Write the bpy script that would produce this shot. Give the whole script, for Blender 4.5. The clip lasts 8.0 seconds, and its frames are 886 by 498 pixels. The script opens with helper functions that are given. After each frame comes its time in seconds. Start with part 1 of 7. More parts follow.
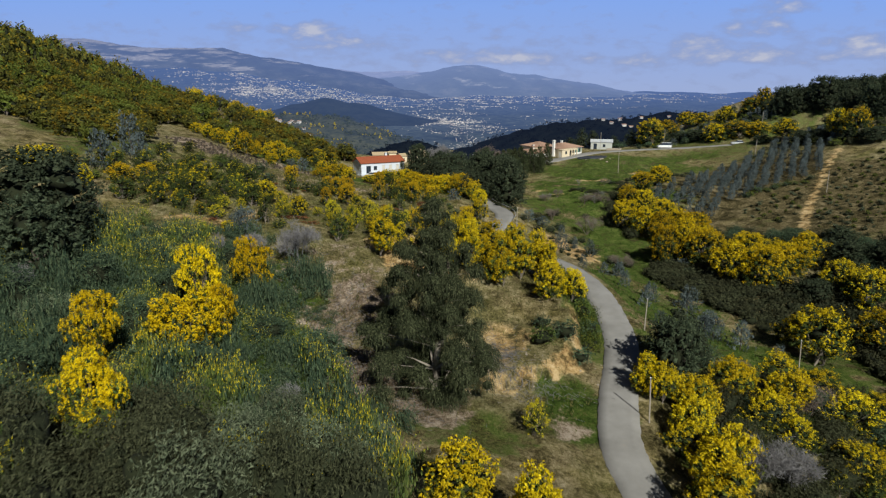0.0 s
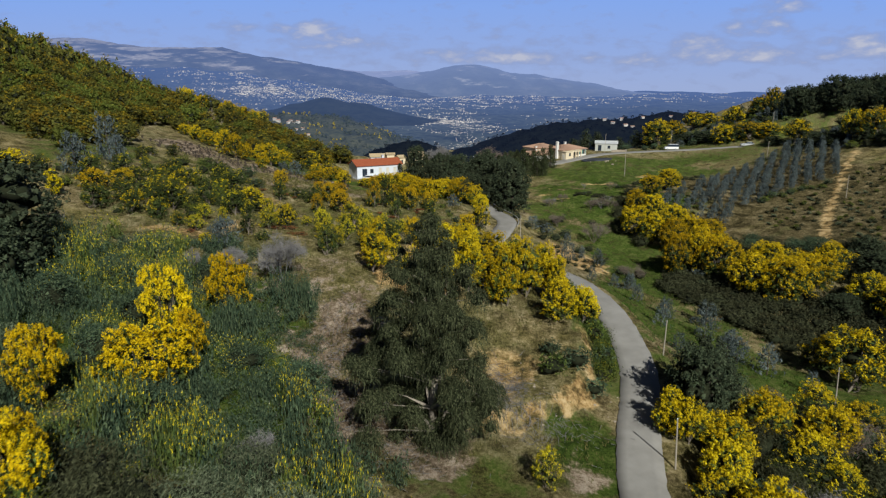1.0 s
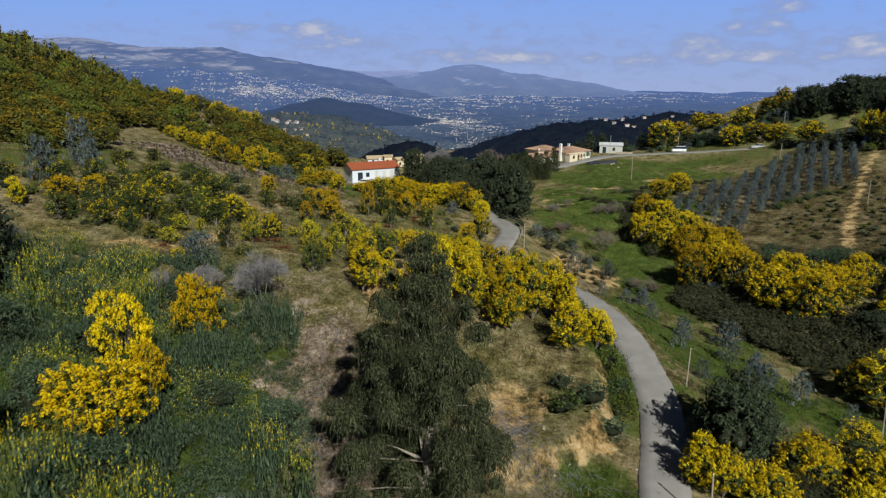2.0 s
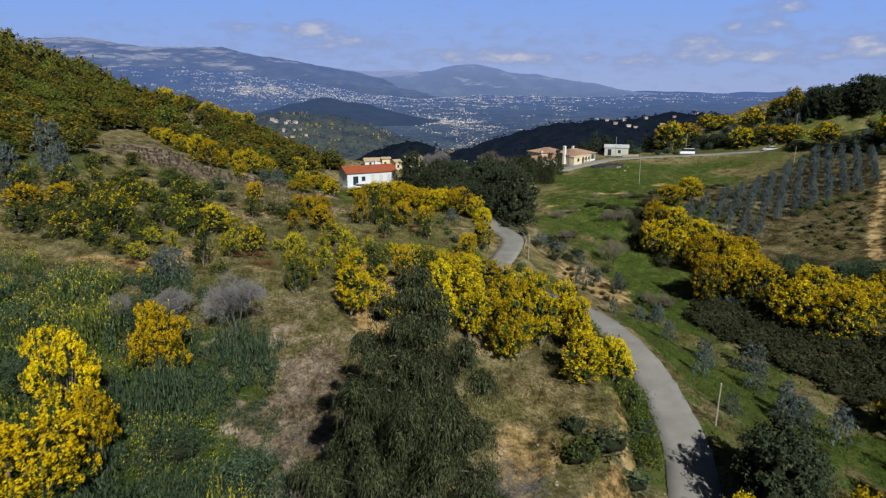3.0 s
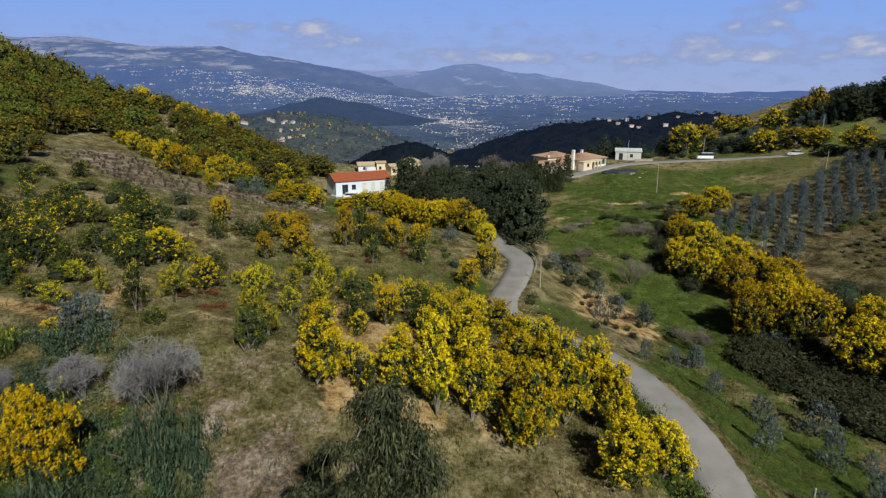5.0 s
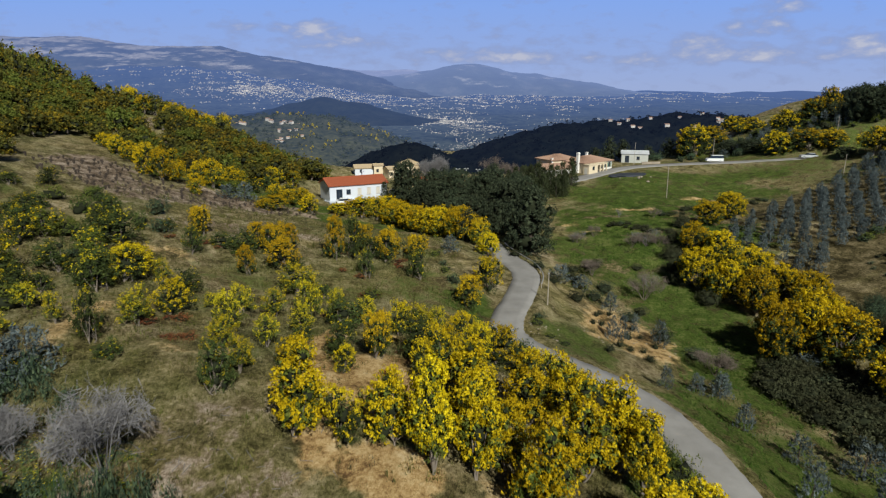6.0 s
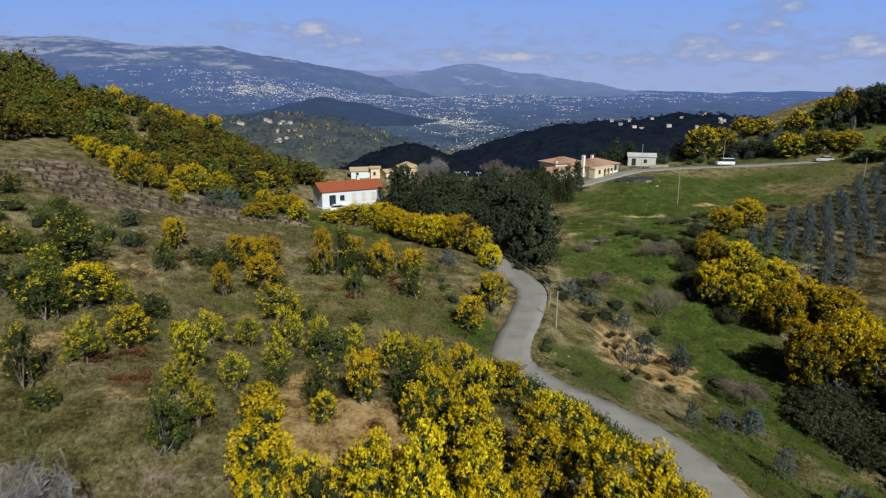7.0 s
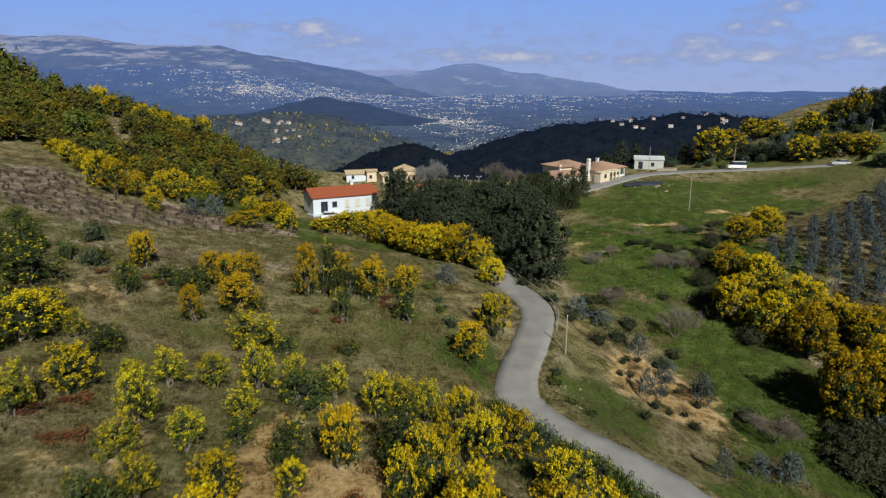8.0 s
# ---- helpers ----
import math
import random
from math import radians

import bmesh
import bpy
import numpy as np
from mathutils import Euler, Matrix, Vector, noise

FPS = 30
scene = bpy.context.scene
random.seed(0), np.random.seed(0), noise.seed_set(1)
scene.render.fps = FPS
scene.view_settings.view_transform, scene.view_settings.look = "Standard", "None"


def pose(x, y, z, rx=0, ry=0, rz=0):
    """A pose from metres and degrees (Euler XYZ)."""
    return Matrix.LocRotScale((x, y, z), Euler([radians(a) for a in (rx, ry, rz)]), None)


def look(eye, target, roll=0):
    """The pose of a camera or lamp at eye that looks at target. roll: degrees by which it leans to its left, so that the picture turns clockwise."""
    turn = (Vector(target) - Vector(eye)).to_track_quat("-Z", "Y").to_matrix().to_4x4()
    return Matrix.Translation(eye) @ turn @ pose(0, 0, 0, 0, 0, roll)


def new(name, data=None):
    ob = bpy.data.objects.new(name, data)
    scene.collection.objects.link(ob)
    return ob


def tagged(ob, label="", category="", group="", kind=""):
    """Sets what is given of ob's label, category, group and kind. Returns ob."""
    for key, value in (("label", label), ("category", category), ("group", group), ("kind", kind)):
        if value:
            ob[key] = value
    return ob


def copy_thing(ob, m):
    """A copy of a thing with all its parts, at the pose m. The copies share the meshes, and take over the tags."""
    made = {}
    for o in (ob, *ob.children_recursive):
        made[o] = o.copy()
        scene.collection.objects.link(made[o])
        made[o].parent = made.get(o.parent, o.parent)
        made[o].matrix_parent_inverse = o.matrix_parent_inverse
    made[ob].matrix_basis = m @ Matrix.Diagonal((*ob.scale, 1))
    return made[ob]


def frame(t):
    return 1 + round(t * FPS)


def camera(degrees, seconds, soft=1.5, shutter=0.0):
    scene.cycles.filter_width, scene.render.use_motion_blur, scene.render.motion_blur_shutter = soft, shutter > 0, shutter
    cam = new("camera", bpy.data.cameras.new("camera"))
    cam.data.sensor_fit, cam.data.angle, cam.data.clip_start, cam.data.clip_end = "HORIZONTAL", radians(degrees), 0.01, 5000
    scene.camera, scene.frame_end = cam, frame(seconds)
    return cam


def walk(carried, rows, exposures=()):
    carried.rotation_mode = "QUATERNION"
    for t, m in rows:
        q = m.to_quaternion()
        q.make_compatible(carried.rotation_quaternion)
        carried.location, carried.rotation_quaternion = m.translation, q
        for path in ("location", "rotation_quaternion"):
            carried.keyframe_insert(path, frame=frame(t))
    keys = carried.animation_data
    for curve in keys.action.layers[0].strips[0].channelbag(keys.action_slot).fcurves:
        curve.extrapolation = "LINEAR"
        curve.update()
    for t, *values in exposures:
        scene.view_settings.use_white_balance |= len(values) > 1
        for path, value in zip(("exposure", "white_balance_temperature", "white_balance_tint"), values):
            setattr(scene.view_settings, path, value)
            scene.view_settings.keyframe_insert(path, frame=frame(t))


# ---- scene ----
cam = camera(70.5, 8.0, soft=1.25, shutter=0.45)
METRES, EYE, TILT = 55.0, 40.0, -14.4
ROWS = [
    (0.0, 0, 0.0, 0, 0, 0, 0),
    (0.5, 0.0021, 0.0663, 0.0175, 0.01, -0.02, -0.01),
    (1, 0.0041, 0.1325, 0.0346, 0.01, -0.04, -0.01),
    (1.5, 0.0065, 0.1997, 0.0514, 0.01, -0.04, -0.01),
    (3, 0.0134, 0.3995, 0.104, 0.03, -0.05, -0.05),
    (3.5, 0.0153, 0.4667, 0.1208, 0.04, -0.07, -0.06),
    (4, 0.0169, 0.5335, 0.1375, 0.03, -0.06, -0.07),
    (4.5, 0.0187, 0.5997, 0.1541, 0.03, -0.08, -0.07),
    (6, 0.0221, 0.7932, 0.2026, 0.01, -0.09, -0.08),
    (6.5, 0.0235, 0.8584, 0.2193, 0.01, -0.09, -0.09),
    (7, 0.0259, 0.925, 0.2366, 0.01, -0.09, -0.1),
    (7.5, 0.0287, 0.9913, 0.2537, 0.01, -0.09, -0.12),
    (8, 0.0316, 1.0562, 0.2712, 0, -0.11, -0.13),
]
walk(cam, [(t, pose(0, 0, EYE, TILT, 0, 0) @ pose(METRES * x, METRES * y, METRES * z, 90 + pitch, roll, yaw)) for t, x, y, z, yaw, pitch, roll in ROWS])

# ---- light and air ----
SUN_WAY = Vector((0.36, -0.93, 0.78)).normalized()
world = bpy.data.worlds.new("world")
scene.world = world
world.use_nodes = True
wt = world.node_tree
wt.nodes.clear()


def wn(kind, **props):
    n = wt.nodes.new(kind)
    for k, v in props.items():
        n.inputs[k].default_value = v
    return n


sky = wt.nodes.new("ShaderNodeTexSky")
sky.sky_type, sky.sun_disc = "NISHITA", False
sky.sun_elevation, sky.sun_rotation = math.asin(SUN_WAY.z), math.atan2(SUN_WAY.x, SUN_WAY.y)
sky.air_density, sky.dust_density, sky.ozone_density, sky.altitude = 1.0, 0.4, 2.0, 300
sky_coord = wt.nodes.new("ShaderNodeTexCoord")
sky_axes = wt.nodes.new("ShaderNodeSeparateXYZ")
wt.links.new(sky_coord.outputs["Generated"], sky_axes.inputs[0])


def wmath(op, a, b=None, clamp=False):
    n = wt.nodes.new("ShaderNodeMath")
    n.operation, n.use_clamp = op, clamp
    for i, v in enumerate((a, b)):
        if v is None:
            continue
        if isinstance(v, (int, float)):
            n.inputs[i].default_value = v
        else:
            wt.links.new(v, n.inputs[i])
    return n.outputs[0]


# Fair-weather clouds: soft ellipses on the sky's dome (azimuth ratio, height, width, depth, weight) broken up by noise.
CLOUDS = [(-0.196, 0.0837, 0.038, 0.0117, 1.3), (-0.251, 0.0878, 0.016, 0.0063, 0.8), (-0.319, 0.0902, 0.041, 0.0063, 0.6), (-0.184, 0.0658, 0.077, 0.0072, 0.6), (-0.115, 0.0675, 0.036, 0.0063, 0.5),
          (0.474, 0.0894, 0.045, 0.0126, 1.1), (0.392, 0.0585, 0.038, 0.018, 1.1), (0.47, 0.0511, 0.034, 0.0135, 1.0), (0.54, 0.0445, 0.059, 0.0099, 0.9), (0.654, 0.0617, 0.043, 0.0153, 1.5),
          (0.587, 0.0683, 0.016, 0.0072, 0.8), (0.509, 0.1182, 0.047, 0.0117, 1.0), (0.057, 0.0469, 0.099, 0.0099, 0.8), (0.152, 0.042, 0.072, 0.0072, 0.7), (0.29, 0.0387, 0.054, 0.0081, 0.7),
          (-0.433, 0.1015, 0.012, 0.0072, 0.6), (0.438, 0.1103, 0.013, 0.0054, 0.6)]
ahead = wmath("MAXIMUM", sky_axes.outputs[1], 0.05)
az = wmath("DIVIDE", sky_axes.outputs[0], ahead)
el = wmath("DIVIDE", sky_axes.outputs[2], ahead)
cloud_noise = wn("ShaderNodeTexNoise", Scale=30.0, Detail=8.0, Roughness=0.58)
sky_map = wt.nodes.new("ShaderNodeMapping")
sky_map.inputs["Scale"].default_value = (1, 1, 2.4)
wt.links.new(sky_coord.outputs["Generated"], sky_map.inputs[0])
wt.links.new(sky_map.outputs[0], cloud_noise.inputs["Vector"])
cover = 0.0
for ca, ce, cw, ch, cg in CLOUDS:
    dx = wmath("DIVIDE", wmath("SUBTRACT", az, ca), cw)
    dy = wmath("DIVIDE", wmath("SUBTRACT", el, ce), ch)
    d2 = wmath("ADD", wmath("MULTIPLY", dx, dx), wmath("MULTIPLY", dy, dy))
    cover = wmath("ADD", wmath("MULTIPLY", wmath("SUBTRACT", 1.0, wmath("MULTIPLY", d2, 0.45), True), cg), cover)
band = wmath("MULTIPLY", wmath("SUBTRACT", 1.0, wmath("MULTIPLY", wmath("ABSOLUTE", wmath("SUBTRACT", el, 0.05)), 16.0), True), 0.42)
cover = wmath("ADD", cover, band)
cover = wmath("MULTIPLY", wmath("SUBTRACT", wmath("ADD", cover, wmath("MULTIPLY", cloud_noise.outputs["Fac"], 3.6)), 2.0), 0.62, True)
cover = wmath("MULTIPLY", cover, 0.88)
low_sky = wt.nodes.new("ShaderNodeMix")
low_sky.data_type = "RGBA"
wt.links.new(wmath("MULTIPLY", el, 6.0, True), low_sky.inputs[0])
low_sky.inputs[6].default_value, low_sky.inputs[7].default_value = (6.6, 8.4, 13.6, 1), (4.0, 7.7, 17.6, 1)
haze_fac = wmath("SUBTRACT", 1.0, wmath("MULTIPLY", wmath("SUBTRACT", wmath("ABSOLUTE", sky_axes.outputs[2]), 0.12), 4.0, True), True)
haze_mix = wt.nodes.new("ShaderNodeMix")
haze_mix.data_type = "RGBA"
wt.links.new(haze_fac, haze_mix.inputs[0])
dome = wt.nodes.new("ShaderNodeMix")
dome.data_type, dome.blend_type = "RGBA", "MULTIPLY"
dome.inputs[0].default_value, dome.inputs[7].default_value = 1.0, (0.195, 0.217, 0.245, 1)
wt.links.new(sky.outputs[0], dome.inputs[6])
wt.links.new(dome.outputs[2], haze_mix.inputs[6])
wt.links.new(low_sky.outputs[2], haze_mix.inputs[7])
cloud_mix = wt.nodes.new("ShaderNodeMix")
cloud_mix.data_type = "RGBA"
wt.links.new(cover, cloud_mix.inputs[0])
wt.links.new(haze_mix.outputs[2], cloud_mix.inputs[6])
tops = wt.nodes.new("ShaderNodeMix")
tops.data_type = "RGBA"
wt.links.new(wmath("MULTIPLY", wmath("SUBTRACT", cover, 0.40), 2.0, True), tops.inputs[0])
tops.inputs[6].default_value, tops.inputs[7].default_value = (5.2, 6.1, 9.6, 1), (10.2, 10.6, 12.6, 1)
wt.links.new(tops.outputs[2], cloud_mix.inputs[7])
wbg = wn("ShaderNodeBackground", Strength=0.05)
wt.links.new(cloud_mix.outputs[2], wbg.inputs["Color"])
wt.links.new(wbg.outputs[0], wt.nodes.new("ShaderNodeOutputWorld").inputs[0])

sun = new("sun", bpy.data.lights.new("sun", "SUN"))
sun.data.energy, sun.data.angle, sun.data.color = 5.05, radians(0.53), (0.98, 0.972, 0.875)
sun.matrix_world = look(SUN_WAY * 300, (0, 0, 0))


# ---- materials ----
class Mat:
    """A small builder for node materials."""

    def __init__(self, name, rough=0.9, metal=0.0):
        self.m = bpy.data.materials.new(name)
        self.m.use_nodes = True
        self.t = self.m.node_tree
        self.t.nodes.clear()
        self.out = self.node("ShaderNodeOutputMaterial")
        self.p = self.node("ShaderNodeBsdfPrincipled", Roughness=rough, Metallic=metal)
        self.p.inputs["Specular IOR Level"].default_value = 0.25
        self.t.links.new(self.p.outputs[0], self.out.inputs[0])

    def node(self, kind, **props):
        n = self.t.nodes.new(kind)
        for k, v in props.items():
            n.inputs[k].default_value = v
        return n

    def link(self, a, b):
        self.t.links.new(a, b)

    def noise(self, scale, detail=4.0, rough=0.6, vec=None, dist=0.0):
        n = self.node("ShaderNodeTexNoise", Scale=scale, Detail=detail, Roughness=rough, Distortion=dist)
        if vec is None:
            vec = self.node("ShaderNodeNewGeometry").outputs["Position"]
        self.link(vec, n.inputs["Vector"])
        return n.outputs["Fac"]

    def ramp(self, fac, stops):
        n = self.node("ShaderNodeValToRGB")
        e = n.color_ramp.elements
        while len(e) < len(stops):
            e.new(0.5)
        for el_, (pos, c) in zip(e, stops):
            el_.position, el_.color = pos, (*c, 1) if len(c) == 3 else c
        self.link(fac, n.inputs[0])
        return n.outputs[0]

    def mix(self, fac, a, b, blend="MIX"):
        n = self.node("ShaderNodeMix")
        n.data_type, n.blend_type = "RGBA", blend
        for s, v in ((n.inputs[0], fac), (n.inputs[6], a), (n.inputs[7], b)):
            if isinstance(v, (int, float)):
                s.default_value = v
            elif isinstance(v, tuple):
                s.default_value = (*v, 1)
            else:
                self.link(v, s)
        return n.outputs[2]

    def math(self, op, a, b=0.0, clamp=False):
        n = self.node("ShaderNodeMath")
        n.operation, n.use_clamp = op, clamp
        for i, v in enumerate((a, b)):
            if isinstance(v, (int, float)):
                n.inputs[i].default_value = v
            else:
                self.link(v, n.inputs[i])
        return n.outputs[0]

    def bump(self, h, strength=0.5, dist=0.1):
        n = self.node("ShaderNodeBump", Strength=strength, Distance=dist)
        self.link(h, n.inputs["Height"])
        self.link(n.outputs[0], self.p.inputs["Normal"])

    def colour(self, c):
        if isinstance(c, tuple):
            self.p.inputs["Base Color"].default_value = (*c, 1)
        else:
            self.link(c, self.p.inputs["Base Color"])
        return self


def leaf_mat(name, dark, mid, light, through_leaf=0.16, rough=0.75):
    """Foliage: each leaf or flower tuft has its own tone, each plant a slight cast of its own."""
    k = Mat(name, rough)
    k.p.inputs["Specular IOR Level"].default_value = 0.06
    isle = k.node("ShaderNodeNewGeometry").outputs["Random Per Island"]
    c = k.ramp(isle, [(0.0, dark), (0.5, mid), (1.0, light)])
    cast = k.node("ShaderNodeObjectInfo").outputs["Random"]
    v = k.math("ADD", k.math("MULTIPLY", cast, 0.5), 0.75)
    hsv = k.node("ShaderNodeHueSaturation")
    k.link(k.math("ADD", k.math("MULTIPLY", cast, 0.018), 0.494), hsv.inputs["Hue"])
    k.link(v, hsv.inputs["Value"])
    k.link(c, hsv.inputs["Color"])
    k.link(hsv.outputs[0], k.p.inputs["Base Color"])
    tr = k.node("ShaderNodeBsdfTranslucent")
    k.link(hsv.outputs[0], tr.inputs["Color"])
    mx = k.node("ShaderNodeMixShader")
    mx.inputs[0].default_value = through_leaf
    k.link(k.p.outputs[0], mx.inputs[1])
    k.link(tr.outputs[0], mx.inputs[2])
    k.link(mx.outputs[0], k.out.inputs[0])
    return k.m


def plain_mat(name, base, rough=0.8, vary=0.12, scale=1.5, bump=0.0, metal=0.0):
    k = Mat(name, rough, metal)
    lo = tuple(max(0, v * (1 - vary)) for v in base)
    hi = tuple(min(1, v * (1 + vary)) for v in base)
    big = k.noise(scale * 0.25, 3)
    fine = k.noise(scale * 6, 5, 0.7)
    f = k.math("ADD", k.math("MULTIPLY", big, 0.6), k.math("MULTIPLY", fine, 0.4))
    k.colour(k.ramp(f, [(0.3, lo), (0.7, hi)]))
    if bump:
        k.bump(fine, bump, 0.02)
    return k.m


BLOSSOM = leaf_mat("mimosa_blossom", (0.37, 0.262, 0.005), (0.55, 0.39, 0.008), (0.70, 0.53, 0.02), 0.2)
HONEY = leaf_mat("honey_blossom", (0.46, 0.30, 0.004), (0.64, 0.43, 0.006), (0.76, 0.54, 0.014), 0.2)
GOLDEN = leaf_mat("golden_blossom", (0.35, 0.228, 0.005), (0.50, 0.335, 0.008), (0.64, 0.45, 0.014), 0.17)
BLOSSOM_SOFT = leaf_mat("greenish_blossom", (0.32, 0.262, 0.011), (0.49, 0.39, 0.016), (0.64, 0.515, 0.03), 0.2)
AMBER = leaf_mat("amber_blossom", (0.29, 0.175, 0.007), (0.45, 0.275, 0.009), (0.60, 0.39, 0.016), 0.2)
LEAF = leaf_mat("mimosa_leaf", (0.030, 0.046, 0.013), (0.064, 0.092, 0.022), (0.125, 0.16, 0.04))
LEAF_DEEP = leaf_mat("deep_leaf", (0.022, 0.033, 0.011), (0.047, 0.064, 0.019), (0.095, 0.118, 0.034))
LEAF_FLUSH = leaf_mat("young_leaf", (0.042, 0.066, 0.02), (0.088, 0.122, 0.034), (0.18, 0.20, 0.052), 0.2)
LEAF_OLIVE = leaf_mat("olive_leaf", (0.05, 0.064, 0.012), (0.10, 0.12, 0.022), (0.16, 0.18, 0.038))
LEAF_DARK = leaf_mat("evergreen_leaf", (0.020, 0.029, 0.017), (0.040, 0.052, 0.030), (0.074, 0.09, 0.052), 0.12)
LEAF_CYPRESS = leaf_mat("cypress_leaf", (0.022, 0.03, 0.013), (0.042, 0.052, 0.024), (0.075, 0.085, 0.04), 0.12)
LEAF_WEEP = leaf_mat("weeping_leaf", (0.016, 0.021, 0.010), (0.040, 0.048, 0.024), (0.105, 0.112, 0.058), 0.14)
LEAF_BLUE = leaf_mat("blue_leaf", (0.050, 0.068, 0.068), (0.092, 0.118, 0.118), (0.165, 0.20, 0.20), 0.2)
LEAF_WOOD = leaf_mat("ridge_leaf", (0.046, 0.048, 0.012), (0.085, 0.084, 0.019), (0.135, 0.128, 0.03))
LEAF_SCRUB = leaf_mat("scrub_leaf", (0.026, 0.046, 0.030), (0.059, 0.094, 0.056), (0.13, 0.172, 0.092), 0.2)
RUST = leaf_mat("rusty_blossom", (0.11, 0.078, 0.010), (0.175, 0.124, 0.013), (0.25, 0.18, 0.019))
LEAF_SAGE = leaf_mat("sage_leaf", (0.066, 0.085, 0.052), (0.115, 0.14, 0.084), (0.19, 0.215, 0.132))
LEAF_BRAMBLE = leaf_mat("bramble_leaf", (0.03, 0.034, 0.018), (0.05, 0.054, 0.028), (0.078, 0.08, 0.043))
LEAF_RED = leaf_mat("red_bracken", (0.09, 0.03, 0.015), (0.17, 0.06, 0.027), (0.24, 0.10, 0.05))
GRASS = leaf_mat("grass_blade", (0.07, 0.07, 0.022), (0.13, 0.122, 0.04), (0.20, 0.18, 0.075))
GRASS_GREEN = leaf_mat("fresh_grass", (0.035, 0.075, 0.012), (0.06, 0.12, 0.02), (0.11, 0.17, 0.035))
BARK = plain_mat("bark", (0.20, 0.17, 0.14), 0.95, 0.4, 4, 0.6)
PALE_BARK = plain_mat("pale_bark", (0.24, 0.21, 0.175), 0.95, 0.35, 4, 0.6)
TWIG_BROWN = plain_mat("brown_twig", (0.15, 0.12, 0.10), 0.95, 0.3, 4)
TWIG = plain_mat("bare_twig", (0.19, 0.185, 0.19), 0.95, 0.3, 4)
# Near-black colour that stands in for the shade inside crowns and bushes.
INNER_SHADE = plain_mat("inner_shade", (0.015, 0.019, 0.008), 0.95, 0.4, 3)
BARK_DARK = plain_mat("dark_bark", (0.07, 0.055, 0.045), 0.95, 0.4, 4, 0.6)

# ---- the land ----
BASE = 50.3
SWELL = [  # broad swells of the land, one row for each x
    [1.6, 13.0, 11.7, 17.9, -2.7],
    [-4.1, -5.1, -16.8, -8.2, -10.9],
    [-2.0, 2.4, -9.5, 0.3, -4.7],
    [-21.4, 2.0, -6.1, -6.2, -9.5],
    [-23.9, -7.9, -12.3, -6.5, -10.7],
    [2.2, -5.6, -13.7, 8.5, -10.9],
]
KNOLL = [  # smaller knolls and hollows, one row for each y
    [-3.2, -2.1, 2.0, 0.0, -4.5, -2.7, -1.4],
    [-1.7, -0.5, -9.3, -2.7, 0.9, 0.3, -2.3],
    [-3.7, 0.4, 4.5, 3.8, -3.0, -4.4, -1.4],
    [3.6, 0.9, -4.7, -0.4, -2.4, 0.9, 3.2],
    [2.6, 1.6, 3.7, 4.6, -5.4, -1.8, -0.1],
    [2.8, -1.4, -3.2, -2.4, 1.3, 2.1, 0.3],
    [-1.0, 0.6, 1.3, -0.9, 0.1, -1.7, -2.7],
    [7.2, -4.0, 0.8, -1.6, 1.1, 2.5, -1.8],
    [-0.4, -9.4, -0.3, -6.1, -0.8, 1.6, -2.2],
]
ROAD = [(30, -20, 6.5), (23, 8, 7.2), (19, 28, 8.0), (16.8, 40, 8.4), (15.9, 49, 9.0), (17.85, 58, 9.7), (19.65, 63.6, 10.3), (21.2, 70, 10.9),
        (21.8, 78, 11.6), (21.6, 86, 12.1), (20.1, 93, 12.5), (17.6, 98, 12.8), (14.4, 101.8, 13.0), (11.0, 105.3, 13.2), (8.5, 110, 13.4), (8.95, 115, 13.6),
        (10.5, 120, 13.7), (11.8, 124.6, 13.8), (13.0, 130, 13.9), (12.6, 135, 14.0), (11.2, 139.5, 14.0), (9.6, 145, 14.1), (8.4, 152, 14.2), (5, 160, 14.4), (0, 168, 14.6), (-4, 175, 14.9), (-6, 183, 15.3)]
UPPER = [(24, 198, 15.8), (36, 206.5, 16.9), (43, 213.5, 17.3), (49.5, 219.5, 17.7), (56.5, 223.2, 18.1), (70, 223.8, 18.8), (84, 222, 19.6), (96, 219, 20.7), (109, 217, 21.8), (122, 216, 22.8), (134, 214, 24.0), (160, 214, 26), (190, 220, 28)]


def spline(points, n=8):
    """Catmull-Rom through the points, n steps a span."""
    p = np.array(points, float)
    p = np.vstack([2 * p[0] - p[1], p, 2 * p[-1] - p[-2]])
    out = []
    for i in range(1, len(p) - 2):
        for k in range(n):
            t = k / n
            out.append(0.5 * (2 * p[i] + (p[i + 1] - p[i - 1]) * t + (2 * p[i - 1] - 5 * p[i] + 4 * p[i + 1] - p[i + 2]) * t * t
                              + (3 * p[i] - p[i - 1] - 3 * p[i + 1] + p[i + 2]) * t ** 3))
    out.append(p[-2])
    return np.array(out)


ROAD_LINE, UPPER_LINE = spline(ROAD), spline(UPPER)
PADS = [(-18.5, 184.5, 15.6, 10, 17), (41, 221, 17.2, 10, 16), (57.5, 234.5, 18.2, 7, 14)]  # levelled ground: x, y, z, radius, outer radius


def ramp(x, a, b):
    t = np.clip((x - a) / (b - a), 0, 1)
    return t * t * (3 - 2 * t)


def near_line(x, y, line):
    """Distance to a road's middle, and the road's height there."""
    best, z = np.full(x.shape, 1e9), np.zeros(x.shape)
    for px, py, pz in line:
        d = (x - px) ** 2 + (y - py) ** 2
        m = d < best
        best[m], z[m] = d[m], pz
    return np.sqrt(best), z


SCARP = spline([(-1, 58.5, 0), (4, 57.2, 0), (9, 58.2, 0), (13, 61.2, 0), (15.6, 66, 0), (16.6, 72, 0), (17.0, 80, 0)], 10)


